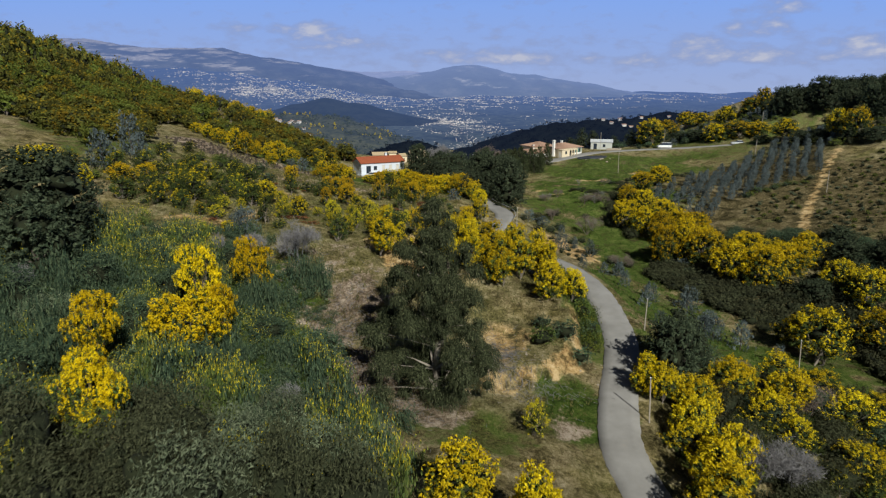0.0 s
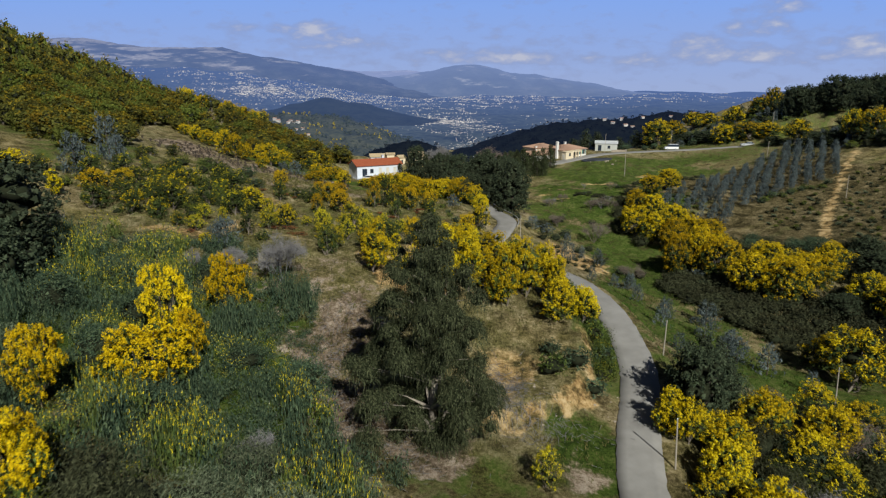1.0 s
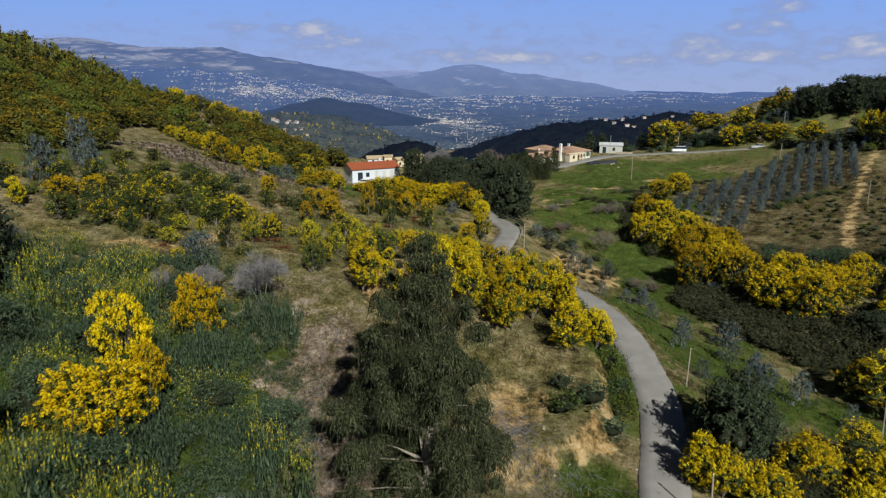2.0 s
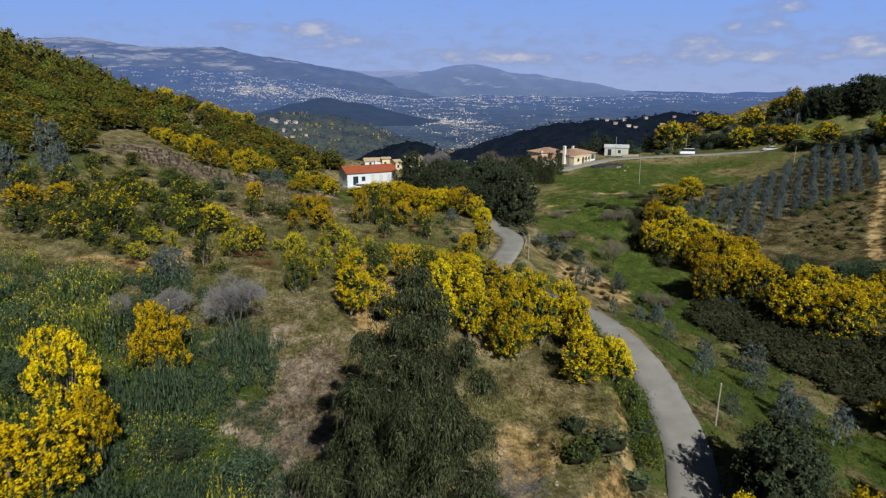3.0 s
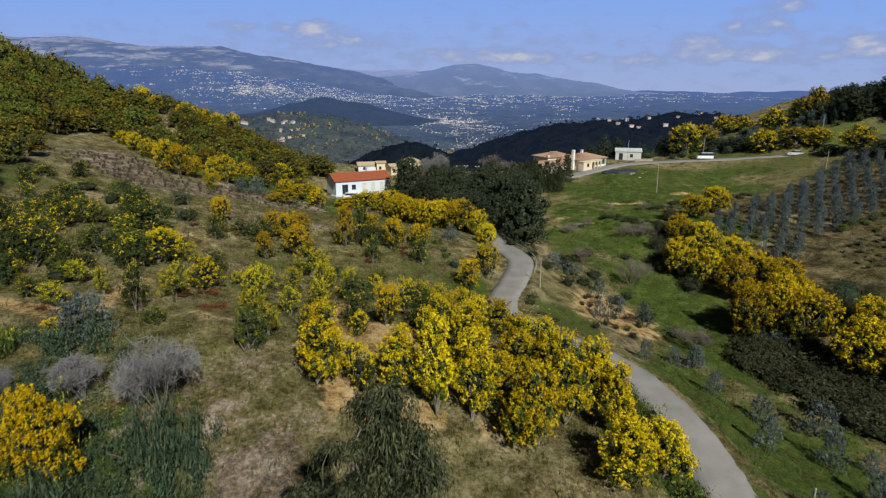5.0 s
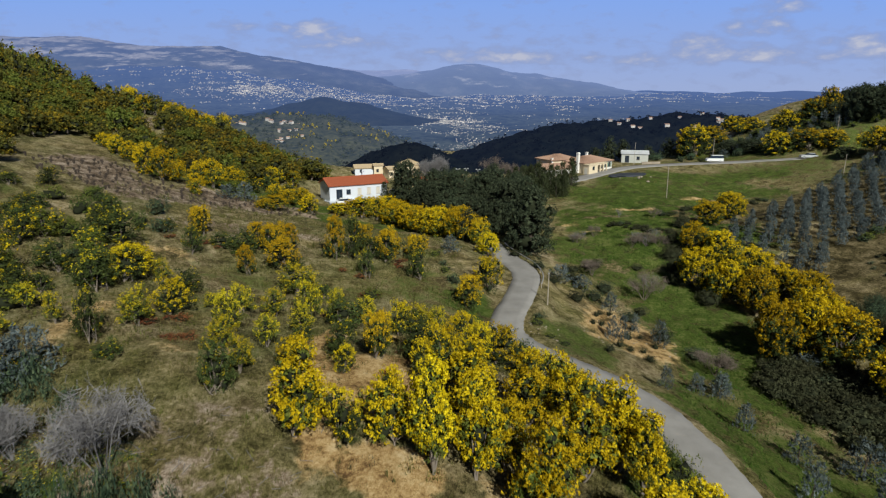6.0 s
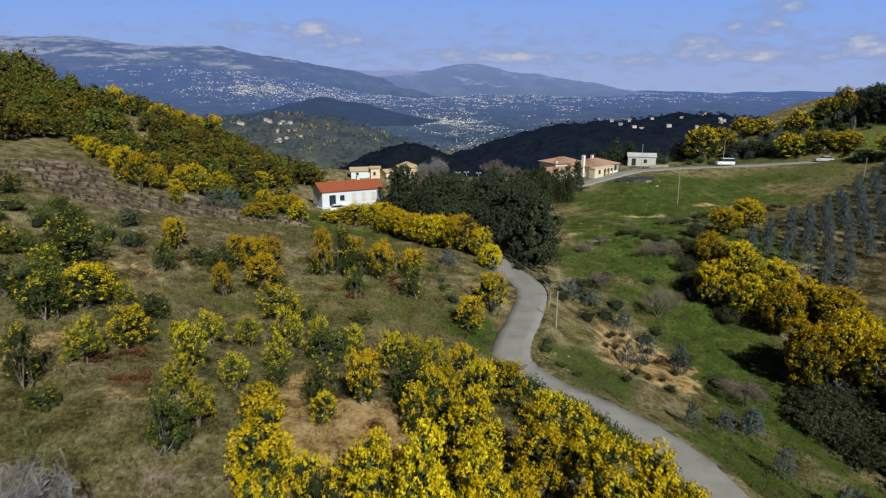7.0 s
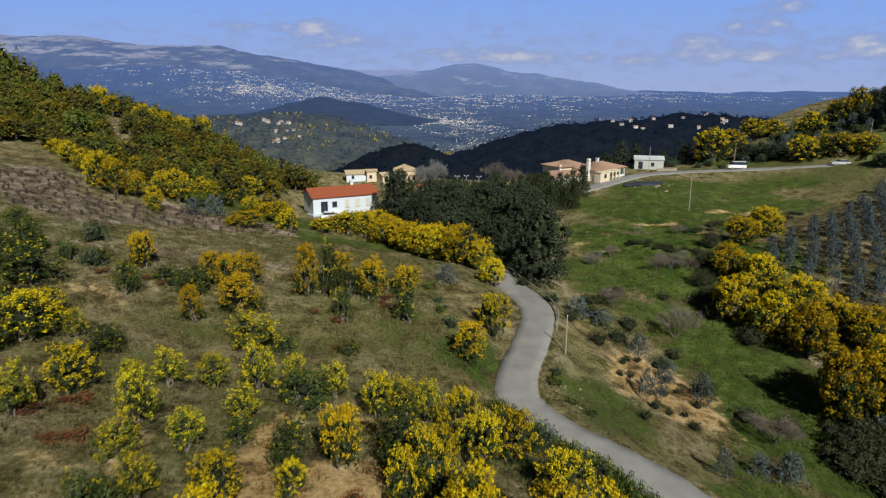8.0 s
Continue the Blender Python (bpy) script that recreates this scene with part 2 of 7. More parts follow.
def beside(x, y, line):
    """Signed distance to a line: plus on its left."""
    best, out = np.full(x.shape, 1e9), np.zeros(x.shape)
    for (ax, ay, _), (bx, by, _) in zip(line, line[1:]):
        t = np.clip(((x - ax) * (bx - ax) + (y - ay) * (by - ay)) / ((bx - ax) ** 2 + (by - ay) ** 2), 0, 1)
        dx, dy = x - ax - t * (bx - ax), y - ay - t * (by - ay)
        d = dx * dx + dy * dy
        m = d < best
        best[m] = d[m]
        out[m] = np.sign((bx - ax) * dy - (by - ay) * dx)[m]
    return np.sqrt(best) * out


def height(x, y):
    """The ground's height."""
    x, y = np.atleast_1d(np.asarray(x, float)), np.atleast_1d(np.asarray(y, float))
    z = np.full(x.shape, BASE)
    for i, gx in enumerate((-150, -95, -40, 15, 70, 125)):
        for j, gy in enumerate((-30, 45, 120, 195, 270)):
            z += SWELL[i][j] * np.exp(-((x - gx) ** 2 + (y - gy) ** 2) / 7688)
    for j, row in enumerate(KNOLL):
        for i, v in enumerate(row):
            z += v * np.exp(-((x + 60 - 23 * i) ** 2 + (y - 35 - 25 * j) ** 2) / 722)
    z += 0.25 * np.sin(x * 0.55 + 1.3 * np.sin(y * 0.21)) * np.sin(y * 0.47 + x * 0.13) + 0.12 * np.sin(x * 1.7 + y) * np.sin(y * 1.3 - x * 0.6)
    s = beside(x, y, SCARP) + 0.35 * np.sin(x * 1.9) * np.sin(y * 1.6)
    z += 1.25 * ramp(s, -0.2, 1.1) * (1 - ramp(s, 1.6, 8)) * ramp(x, -4, 2) * (1 - ramp(y, 74, 82))
    step = np.sin(z * 4.2) * 0.2
    z += step * ramp(x, 22, 34) * (1 - ramp(x, 80, 100)) * ramp(y, 132, 150) * (1 - ramp(y, 196, 212))
    z -= 2.6 * np.exp(-((x - 118) / 26) ** 2 - ((y - 199) / 15) ** 2)
    for px, py, pz, r, s in PADS:
        z += (pz - z) * (1 - ramp(np.hypot(x - px, y - py), r, s))
    d, rz = near_line(x, y, UPPER_LINE)
    z += (rz - z) * (1 - ramp(d, 3.2, 9))
    d, rz = near_line(x, y, ROAD_LINE)
    z += (rz - 0.06 - z) * (1 - ramp(d, 2.2, 5.2))
    edge = 236 + 55 * ramp(x, 60, 150)
    return z + (-104 - z) * ramp(y, edge, edge + 200)


def graded(lo, hi, fine_lo, fine_hi, step, grow, most):
    """Grid lines, fine in the middle and wider outwards."""
    mid = list(np.arange(fine_lo, fine_hi + 1e-6, step))
    v, s = mid[-1], step
    while v < hi:
        s = min(s * grow, most)
        v += s
        mid.append(v)
    v, s = mid[0], step
    while v > lo:
        s = min(s * grow, most)
        v -= s
        mid.insert(0, v)
    return np.array(mid)


def raw_mesh(name, verts, quads, mats, which=None):
    """A mesh from arrays; a face whose last corner repeats is a triangle."""
    me = bpy.data.meshes.new(name)
    verts, quads = np.asarray(verts, np.float32), np.asarray(quads, np.int32)
    four = quads[:, 2] != quads[:, 3]
    keep = np.ones(quads.shape, bool)
    keep[:, 3] = four
    corners = quads[keep]
    me.vertices.add(len(verts))
    me.vertices.foreach_set("co", verts.ravel())
    me.loops.add(len(corners))
    me.loops.foreach_set("vertex_index", corners)
    me.polygons.add(len(quads))
    me.polygons.foreach_set("loop_start", np.concatenate([[0], np.cumsum(3 + four)[:-1]]).astype(np.int32))
    for m in mats:
        me.materials.append(m)
    if which is not None:
        me.polygons.foreach_set("material_index", np.asarray(which, np.int32))
    me.update(calc_edges=True)
    return me


def grid_quads(nx, ny):
    i = np.arange(nx * ny).reshape(ny, nx)
    return np.stack([i[:-1, :-1], i[:-1, 1:], i[1:, 1:], i[1:, :-1]], -1).reshape(-1, 4)


# What grows where: patches of bare soil, fresh grass, dry tilled ground and leaf litter (x, y, radius x, radius y, weight).
SOIL = [(41, 177.5, 7, 1.2, 0.8), (46.5, 171.5, 4, 1.2, 0.7), (29.5, 163.5, 3.4, 1.0, 0.75), (26.5, 168, 2.6, 1.0, 0.7), (27, 175, 3, 0.9, 0.6), (62, 186, 9, 1.3, 0.8), (25, 121.5, 6.6, 8.6, 0.95), (26, 116, 5, 4, 0.8), (21.5, 119, 4, 5, 0.8), (-3.3, 90, 4.6, 4, 1.5), (-5, 86, 6, 2.6, 1.2), (-8.6, 93, 1.6, 9, 1.1), (-16, 92, 1.6, 4, 0.6), (-20, 90, 3, 1.4, 0.6), (-31, 116, 3, 1.6, 0.7), (-29, 95, 1.6, 6, 0.8),
        (-36, 88, 6, 1.6, 0.9), (-7, 84, 1.7, 6, 1.2), (-2.2, 78.8, 3.4, 2.4, 1.35), (4, 78.6, 3, 1.6, 0.6), (7, 66, 3.5, 4, 0.75), (12, 69, 3, 3, 0.5), (6, 64, 1.6, 5, 0.9), (4, 57.5, 4, 2, 0.7), (13.5, 62.5, 2.2, 1.4, 0.9), (-4, 127, 8, 3, 0.35), (-3, 98, 3, 2, 0.8), (3, 124, 4, 6, 0.4), (84, 141, 2.2, 20, 0.0)]
LITTER = [(-8.5, 58, 4.5, 6, 1.1), (-10, 71, 4, 8, 0.9), (-11.5, 67, 5, 4, 0.8), (4, 60, 5, 3, 0.6), (10, 52, 4, 4, 0.6), (-1, 54, 5, 5, 0.8), (-47, 142, 14, 10, 1.0), (-37, 156, 11, 8, 0.9), (-58, 150, 8, 10, 1.0), (-28, 164, 7, 4, 0.7), (-14, 78, 7, 8, 0.55), (-27, 130, 9, 4, 0.75), (-18, 132, 6, 2, 0.6), (-30, 127, 8, 2.5, 0.6), (-74, 198, 9, 8, 0.8), (-88, 212, 8, 7, 0.8), (-58, 186, 7, 5, 0.8)]
TILLED = [(80, 170, 30, 16, 1.0), (90, 138, 30, 34, 1.5), (66, 142, 12, 8, 1.2), (-27, 130, 8, 4, 0.5), (58, 178, 13, 1.3, 0.8), (45, 161, 11, 1.1, 0.8), (53, 169, 10, 1.1, 0.7), (35, 172, 8, 1.0, 0.8), (30, 148, 6, 3, 0.6), (24, 143, 5, 3, 0.6), (66, 196, 24, 1.6, 0.5)]
FRESH = [(-24, 66, 15, 10, 1.0), (-18, 56, 9, 12, 1.0), (-38, 60, 18, 22, 1.0), (112, 240, 48, 28, 0.7), (142, 206, 26, 16, 0.9), (150, 250, 40, 40, 0.9), (38, 128, 12, 28, 0.85), (44, 165, 24, 26, 1.0), (54, 190, 34, 20, 0.85), (30, 152, 12, 16, 0.8), (66, 206, 30, 8, 0.85), (34, 84, 12, 22, 0.8), (28, 100, 6, 12, 0.8), (17, 112, 5, 8, 0.7), (13, 54, 5, 6, 1.1), (3, 50, 8, 5, 0.7),
         (4, 115, 4, 6, 0.9), (-12, 164, 24, 5, 0.8), (-62, 120, 10, 12, 0.7), (-42, 170, 14, 8, 0.8), (-26, 172, 10, 5, 0.9), (-10, 152, 14, 8, 0.5), (100, 195, 30, 12, 0.5), (18, 78, 5, 18, 0.8), (-30, 104, 30, 22, 0.35), (-12, 140, 16, 8, 0.5), (-16, 113, 12, 4, 0.55), (0, 118, 8, 8, 0.6), (-20, 104, 8, 5, 0.5), (-8, 130, 10, 5, 0.5), (-4, 104, 8, 6, 0.35), (100, 210, 30, 14, 0.6), (-75, 128, 14, 8, 0.7), (46, 72, 12, 12, 0.9), (56, 76, 10, 10, 0.7)]


def weight(x, y, patches):
    wobble = np.sin(x * 0.9 + 2 * np.sin(y * 0.4)) * np.sin(y * 1.1 + x * 0.3) * 0.35 + np.sin(x * 0.31 + y * 0.23) * 0.25
    w = np.zeros(x.shape)
    for px, py, rx, ry, g in patches:
        w = np.maximum(w, g * (1 - ramp(np.sqrt(((x - px) / rx) ** 2 + ((y - py) / ry) ** 2) + wobble * 0.6, 0.55, 1.25)))
    return w


gx = graded(-900, 1100, -64, 66, 0.9, 1.06, 60)
gy = graded(-250, 1500, 22, 176, 0.9, 1.06, 60)
GX, GY = np.meshgrid(gx, gy)
GZ = height(GX.ravel(), GY.ravel())
ground_me = raw_mesh("ground", np.stack([GX.ravel(), GY.ravel(), GZ], -1), grid_quads(len(gx), len(gy)), [])
ground_me.polygons.foreach_set("use_smooth", np.ones(len(ground_me.polygons), bool))
cover_attr = ground_me.color_attributes.new("cover", "FLOAT_COLOR", "POINT")
TRACK = spline([(109, 174, 0), (97, 159, 0), (84, 141, 0), (73, 124, 0), (66, 112, 0)], 12)
flat = [GX.ravel(), GY.ravel()]
cut = beside(*flat, SCARP)
bank = ramp(cut, -0.5, 0.2) * (1 - ramp(cut, 1.0, 2.2)) * ramp(flat[0], -3, 2) * (1 - ramp(flat[1], 72, 78)) * (0.45 + 0.6 * np.sin(flat[0] * 0.8 + flat[1] * 0.5) ** 2)
soil_w = np.maximum(np.maximum(weight(*flat, SOIL), bank), 0.85 - 0.85 * ramp(near_line(*flat, TRACK)[0], 0.6, 2.2))
cover_attr.data.foreach_set("color", np.stack([weight(*flat, FRESH), soil_w, weight(*flat, TILLED), weight(*flat, LITTER)], -1).astype(np.float32).ravel())

k = Mat("hillside_ground", 0.97)
att = k.node("ShaderNodeVertexColor")
att.layer_name = "cover"
rgb = k.node("ShaderNodeSeparateColor")
k.link(att.outputs[0], rgb.inputs[0])
wide, mid_n, fine_n, grit = k.noise(0.09, 4, 0.6), k.noise(0.45, 8, 0.72), k.noise(3.2, 6, 0.75), k.noise(15.0, 4, 0.8)
mottle = k.math("ADD", k.math("MULTIPLY", mid_n, 0.46), k.math("ADD", k.math("MULTIPLY", fine_n, 0.30), k.math("MULTIPLY", grit, 0.24)))
mottle = k.math("ADD", k.math("MULTIPLY", k.math("SUBTRACT", mottle, 0.5), 2.9), 0.48)
dry = k.ramp(mottle, [(0.28, (0.048, 0.041, 0.015)), (0.43, (0.138, 0.116, 0.044)), (0.56, (0.25, 0.205, 0.09)), (0.70, (0.42, 0.345, 0.18))])
straw = k.ramp(mottle, [(0.28, (0.07, 0.054, 0.026)), (0.42, (0.19, 0.15, 0.08)), (0.56, (0.32, 0.262, 0.155)), (0.72, (0.50, 0.42, 0.29))])
green = k.ramp(mottle, [(0.30, (0.020, 0.038, 0.008)), (0.43, (0.054, 0.088, 0.015)), (0.56, (0.086, 0.123, 0.026)), (0.70, (0.155, 0.16, 0.056))])
orange = k.ramp(mottle, [(0.28, (0.15, 0.085, 0.04)), (0.43, (0.40, 0.255, 0.105)), (0.57, (0.57, 0.40, 0.19)), (0.72, (0.68, 0.53, 0.31))])
tilled = k.ramp(mottle, [(0.30, (0.028, 0.024, 0.011)), (0.43, (0.075, 0.062, 0.028)), (0.56, (0.135, 0.11, 0.054)), (0.70, (0.26, 0.21, 0.12))])
litter = k.ramp(mottle, [(0.29, (0.045, 0.033, 0.024)), (0.43, (0.155, 0.114, 0.078)), (0.56, (0.28, 0.215, 0.155)), (0.70, (0.48, 0.40, 0.32))])


def patch_edge(w, soft=0.5, hard=4.0):
    return k.math("MULTIPLY", k.math("SUBTRACT", k.math("ADD", w, k.math("MULTIPLY", k.math("SUBTRACT", mid_n, 0.5), 2.3)), soft), hard, True)


olive_n = k.math("MULTIPLY", k.math("SUBTRACT", wide, 0.42), 2.6, True)
straw_n = k.math("MULTIPLY", k.math("SUBTRACT", k.noise(0.16, 6, 0.7), 0.38), 4.0, True)
c = k.mix(straw_n, dry, straw)
c = k.mix(k.math("MULTIPLY", olive_n, 0.72), c, green)
brown_n = k.math("MULTIPLY", k.math("SUBTRACT", k.noise(0.23, 5, 0.65, None, 1.2), 0.55), 6.0, True)
c = k.mix(k.math("MULTIPLY", brown_n, 0.42), c, (0.085, 0.057, 0.03))
sand_n = k.math("MULTIPLY", k.math("SUBTRACT", k.noise(0.31, 6, 0.7, None, 0.6), 0.57), 7.0, True)
c = k.mix(k.math("MULTIPLY", sand_n, 0.7), c, straw)
c = k.mix(patch_edge(rgb.outputs[0], 0.42, 2.6), c, green)
c = k.mix(patch_edge(rgb.outputs[2]), c, tilled)
c = k.mix(patch_edge(att.outputs["Alpha"]), c, litter)
c = k.mix(patch_edge(rgb.outputs[1], 0.5, 2.4), c, orange)
k.colour(c)
k.bump(mottle, 0.9, 0.25)
k.p.inputs["Specular IOR Level"].default_value = 0.05
ground_me.materials.append(k.m)
tagged(new("ground", ground_me), "sloping dry grass hillside with bare orange soil and fresh green meadow", "ground", kind="structure")


def strip(line, half, lift, thick, wear, rng):
    """A paved strip along a line, slightly crowned, with uneven edges."""
    p = line
    d = np.gradient(p, axis=0)[:, :2]
    n = np.stack([d[:, 1], -d[:, 0]], -1) / np.linalg.norm(d, axis=1)[:, None]
    offs = np.array([-1, -0.97, -0.5, 0, 0.5, 0.97, 1]) * half
    rows = []
    for o, z in zip(offs, (lift - thick, lift, lift + 0.03, lift + 0.05, lift + 0.03, lift, lift - thick)):
        o = o + (wear * rng.standard_normal(len(p)) if abs(o) > half * 0.9 else 0)
        rows.append(np.column_stack([p[:, 0] + n[:, 0] * o, p[:, 1] + n[:, 1] * o, p[:, 2] + z]))
    v = np.stack(rows, 1).reshape(-1, 3)
    return v, grid_quads(len(offs), len(p))


road_rng = np.random.default_rng(5)
k = Mat("old_asphalt", 0.88)
f1, f2 = k.noise(0.35, 5, 0.6), k.noise(14, 4, 0.8)
c = k.ramp(f1, [(0.3, (0.225, 0.218, 0.207)), (0.7, (0.325, 0.317, 0.305))])
c = k.mix(k.math("MULTIPLY", f2, 0.35), c, (0.13, 0.125, 0.12))
c = k.mix(k.math("MULTIPLY", k.math("SUBTRACT", k.noise(0.9, 6, 0.7), 0.6), 3.0, True), c, (0.33, 0.29, 0.23))
k.colour(c)
k.bump(f2, 0.3, 0.02)
ASPHALT = k.m
v, q = strip(spline(ROAD, 14), 1.98, 0.05, 0.3, 0.05, road_rng)
me = raw_mesh("road", v, q, [ASPHALT])
me.polygons.foreach_set("use_smooth", np.ones(len(q), bool))
tagged(new("road", me), "narrow winding grey asphalt lane without markings", "road", kind="structure")
v, q = strip(spline(UPPER, 10), 2.5, 0.06, 0.3, 0.05, road_rng)
me = raw_mesh("road_upper", v, q, [ASPHALT])
tagged(new("road_upper", me), "grey asphalt road along the upper meadow", "road", kind="structure")

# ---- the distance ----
def distance_mat(name, low, high, haze_glow, near_y, far_y, most, scale=0.02, squash=1.0, streak=0.6, isle=False):
    """Far land; blue haze is mixed in as glow, growing with the distance."""
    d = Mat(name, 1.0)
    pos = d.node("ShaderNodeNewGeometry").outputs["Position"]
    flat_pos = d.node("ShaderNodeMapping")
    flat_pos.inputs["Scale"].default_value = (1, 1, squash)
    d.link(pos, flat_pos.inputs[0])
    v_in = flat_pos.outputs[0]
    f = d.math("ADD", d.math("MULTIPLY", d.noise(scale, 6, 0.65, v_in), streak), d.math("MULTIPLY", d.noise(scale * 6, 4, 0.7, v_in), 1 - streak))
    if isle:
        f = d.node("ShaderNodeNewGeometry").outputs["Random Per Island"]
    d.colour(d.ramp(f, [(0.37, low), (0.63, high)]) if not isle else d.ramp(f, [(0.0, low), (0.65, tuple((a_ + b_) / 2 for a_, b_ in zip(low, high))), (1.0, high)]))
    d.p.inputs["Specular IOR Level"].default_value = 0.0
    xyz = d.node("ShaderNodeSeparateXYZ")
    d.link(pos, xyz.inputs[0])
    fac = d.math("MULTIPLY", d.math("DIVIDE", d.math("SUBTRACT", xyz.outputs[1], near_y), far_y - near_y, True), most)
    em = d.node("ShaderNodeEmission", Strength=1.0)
    em.inputs[0].default_value = (*haze_glow, 1)
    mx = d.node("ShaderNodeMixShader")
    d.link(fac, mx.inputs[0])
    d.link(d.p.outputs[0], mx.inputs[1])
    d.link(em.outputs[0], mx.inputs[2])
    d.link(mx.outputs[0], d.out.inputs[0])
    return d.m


# Blue glow that imitates haze over the far land and its houses.
HAZE_GLOW = (0.095, 0.158, 0.345)
# Evergreen woods, their colour darkened to near-black for a cloud's shade.
FAR_WOOD_SHADED = distance_mat("far_woods_shaded", (0.003, 0.006, 0.009), (0.014, 0.018, 0.018), (0.014, 0.024, 0.062), 300, 1900, 0.75, 0.05)
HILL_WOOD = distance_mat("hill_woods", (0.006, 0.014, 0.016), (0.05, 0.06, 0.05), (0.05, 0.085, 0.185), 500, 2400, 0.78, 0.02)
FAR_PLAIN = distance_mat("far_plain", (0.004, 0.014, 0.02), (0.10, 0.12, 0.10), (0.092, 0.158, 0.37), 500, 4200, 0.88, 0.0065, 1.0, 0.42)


def mountain_mat(name, haze_glow, most, z0, z1, near_y, far_y):
    """Far mountains: dark woods below, bare limestone in broken ledges towards the crest, blue haze mixed in as glow.
    """
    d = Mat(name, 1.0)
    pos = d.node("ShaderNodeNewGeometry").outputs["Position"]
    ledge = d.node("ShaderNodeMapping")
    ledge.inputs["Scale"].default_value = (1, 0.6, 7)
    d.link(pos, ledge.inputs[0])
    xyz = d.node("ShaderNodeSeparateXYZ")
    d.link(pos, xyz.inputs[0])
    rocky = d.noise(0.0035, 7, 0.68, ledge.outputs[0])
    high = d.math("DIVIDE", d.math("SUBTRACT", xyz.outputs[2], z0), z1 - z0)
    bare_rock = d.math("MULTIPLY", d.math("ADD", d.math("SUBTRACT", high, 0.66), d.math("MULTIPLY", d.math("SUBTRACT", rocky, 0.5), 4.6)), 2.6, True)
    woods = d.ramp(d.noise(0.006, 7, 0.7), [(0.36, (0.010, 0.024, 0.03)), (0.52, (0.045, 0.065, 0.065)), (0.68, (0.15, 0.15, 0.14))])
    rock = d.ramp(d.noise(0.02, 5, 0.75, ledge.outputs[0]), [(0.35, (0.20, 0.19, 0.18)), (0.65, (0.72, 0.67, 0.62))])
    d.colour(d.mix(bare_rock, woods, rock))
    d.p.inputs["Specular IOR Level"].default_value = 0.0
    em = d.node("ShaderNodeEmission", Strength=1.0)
    em.inputs[0].default_value = (*haze_glow, 1)
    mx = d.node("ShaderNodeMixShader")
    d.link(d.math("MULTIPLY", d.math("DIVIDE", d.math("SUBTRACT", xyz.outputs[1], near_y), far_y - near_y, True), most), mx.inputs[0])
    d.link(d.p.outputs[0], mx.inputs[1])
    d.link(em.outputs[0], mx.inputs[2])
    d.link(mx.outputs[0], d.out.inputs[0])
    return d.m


# Haze is part of these materials: a blue glow, stronger with distance.
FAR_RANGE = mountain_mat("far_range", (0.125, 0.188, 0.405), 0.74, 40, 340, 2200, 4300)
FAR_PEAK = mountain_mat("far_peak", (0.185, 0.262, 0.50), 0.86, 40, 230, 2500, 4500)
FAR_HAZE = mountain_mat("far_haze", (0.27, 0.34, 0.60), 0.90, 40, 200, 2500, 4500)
FAR_HOUSE = distance_mat("far_house", (0.20, 0.18, 0.17), (0.95, 0.88, 0.78), HAZE_GLOW, 700, 5600, 0.72, 0.03, isle=True)
NEAR_HOUSE = distance_mat("hill_house", (0.40, 0.37, 0.33), (0.68, 0.65, 0.60), HAZE_GLOW, 500, 3000, 0.6, 0.03)
NEAR_ROOF = distance_mat("hill_roof", (0.40, 0.24, 0.17), (0.52, 0.34, 0.25), HAZE_GLOW, 500, 3000, 0.6, 0.03)


def ridge(name, x0, x1, nx, y_front, y_back, ny, top, foot, rough, mat, label, seed):
    """A far hill: its crest follows top(x), its flanks fall to foot."""
    x, t = np.linspace(x0, x1, nx), np.linspace(0, 1, ny)
    X, T = np.meshgrid(x, t)
    Y = y_front + (y_back - y_front) * T
    crest = np.interp(X, *zip(*top))
    prof = np.sin(np.clip(T * 1.15, 0, 1) * math.pi / 2) ** 1.3
    prof = np.where(T > 0.87, prof * (1 - 0.5 * (T - 0.87) / 0.13), prof)
    Z = foot + (crest - foot) * prof
    noise.seed_set(seed)
    bumps = np.array([noise.fractal(Vector((a * rough[0], b * rough[0], seed)), 1.0, 2.0, 5) for a, b in zip(X.ravel(), Y.ravel())]).reshape(X.shape)
    Z = Z + bumps * rough[1] * np.sin(np.clip(T, 0.04, 1) * math.pi) ** 0.5
    me_ = raw_mesh(name, np.stack([X, Y, Z], -1).reshape(-1, 3), grid_quads(nx, ny), [mat])
    me_.polygons.foreach_set("use_smooth", np.ones(len(me_.polygons), bool))
    return tagged(new(name, me_), label, "hills", kind="structure")


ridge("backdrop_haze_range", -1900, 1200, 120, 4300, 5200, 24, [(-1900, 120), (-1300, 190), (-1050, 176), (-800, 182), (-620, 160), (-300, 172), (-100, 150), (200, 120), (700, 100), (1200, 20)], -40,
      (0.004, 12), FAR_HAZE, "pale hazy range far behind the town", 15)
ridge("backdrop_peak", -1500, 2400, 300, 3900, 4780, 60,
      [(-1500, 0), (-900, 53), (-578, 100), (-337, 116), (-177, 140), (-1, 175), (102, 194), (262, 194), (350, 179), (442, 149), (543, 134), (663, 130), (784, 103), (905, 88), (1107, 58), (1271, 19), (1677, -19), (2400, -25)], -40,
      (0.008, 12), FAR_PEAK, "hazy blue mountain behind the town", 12)
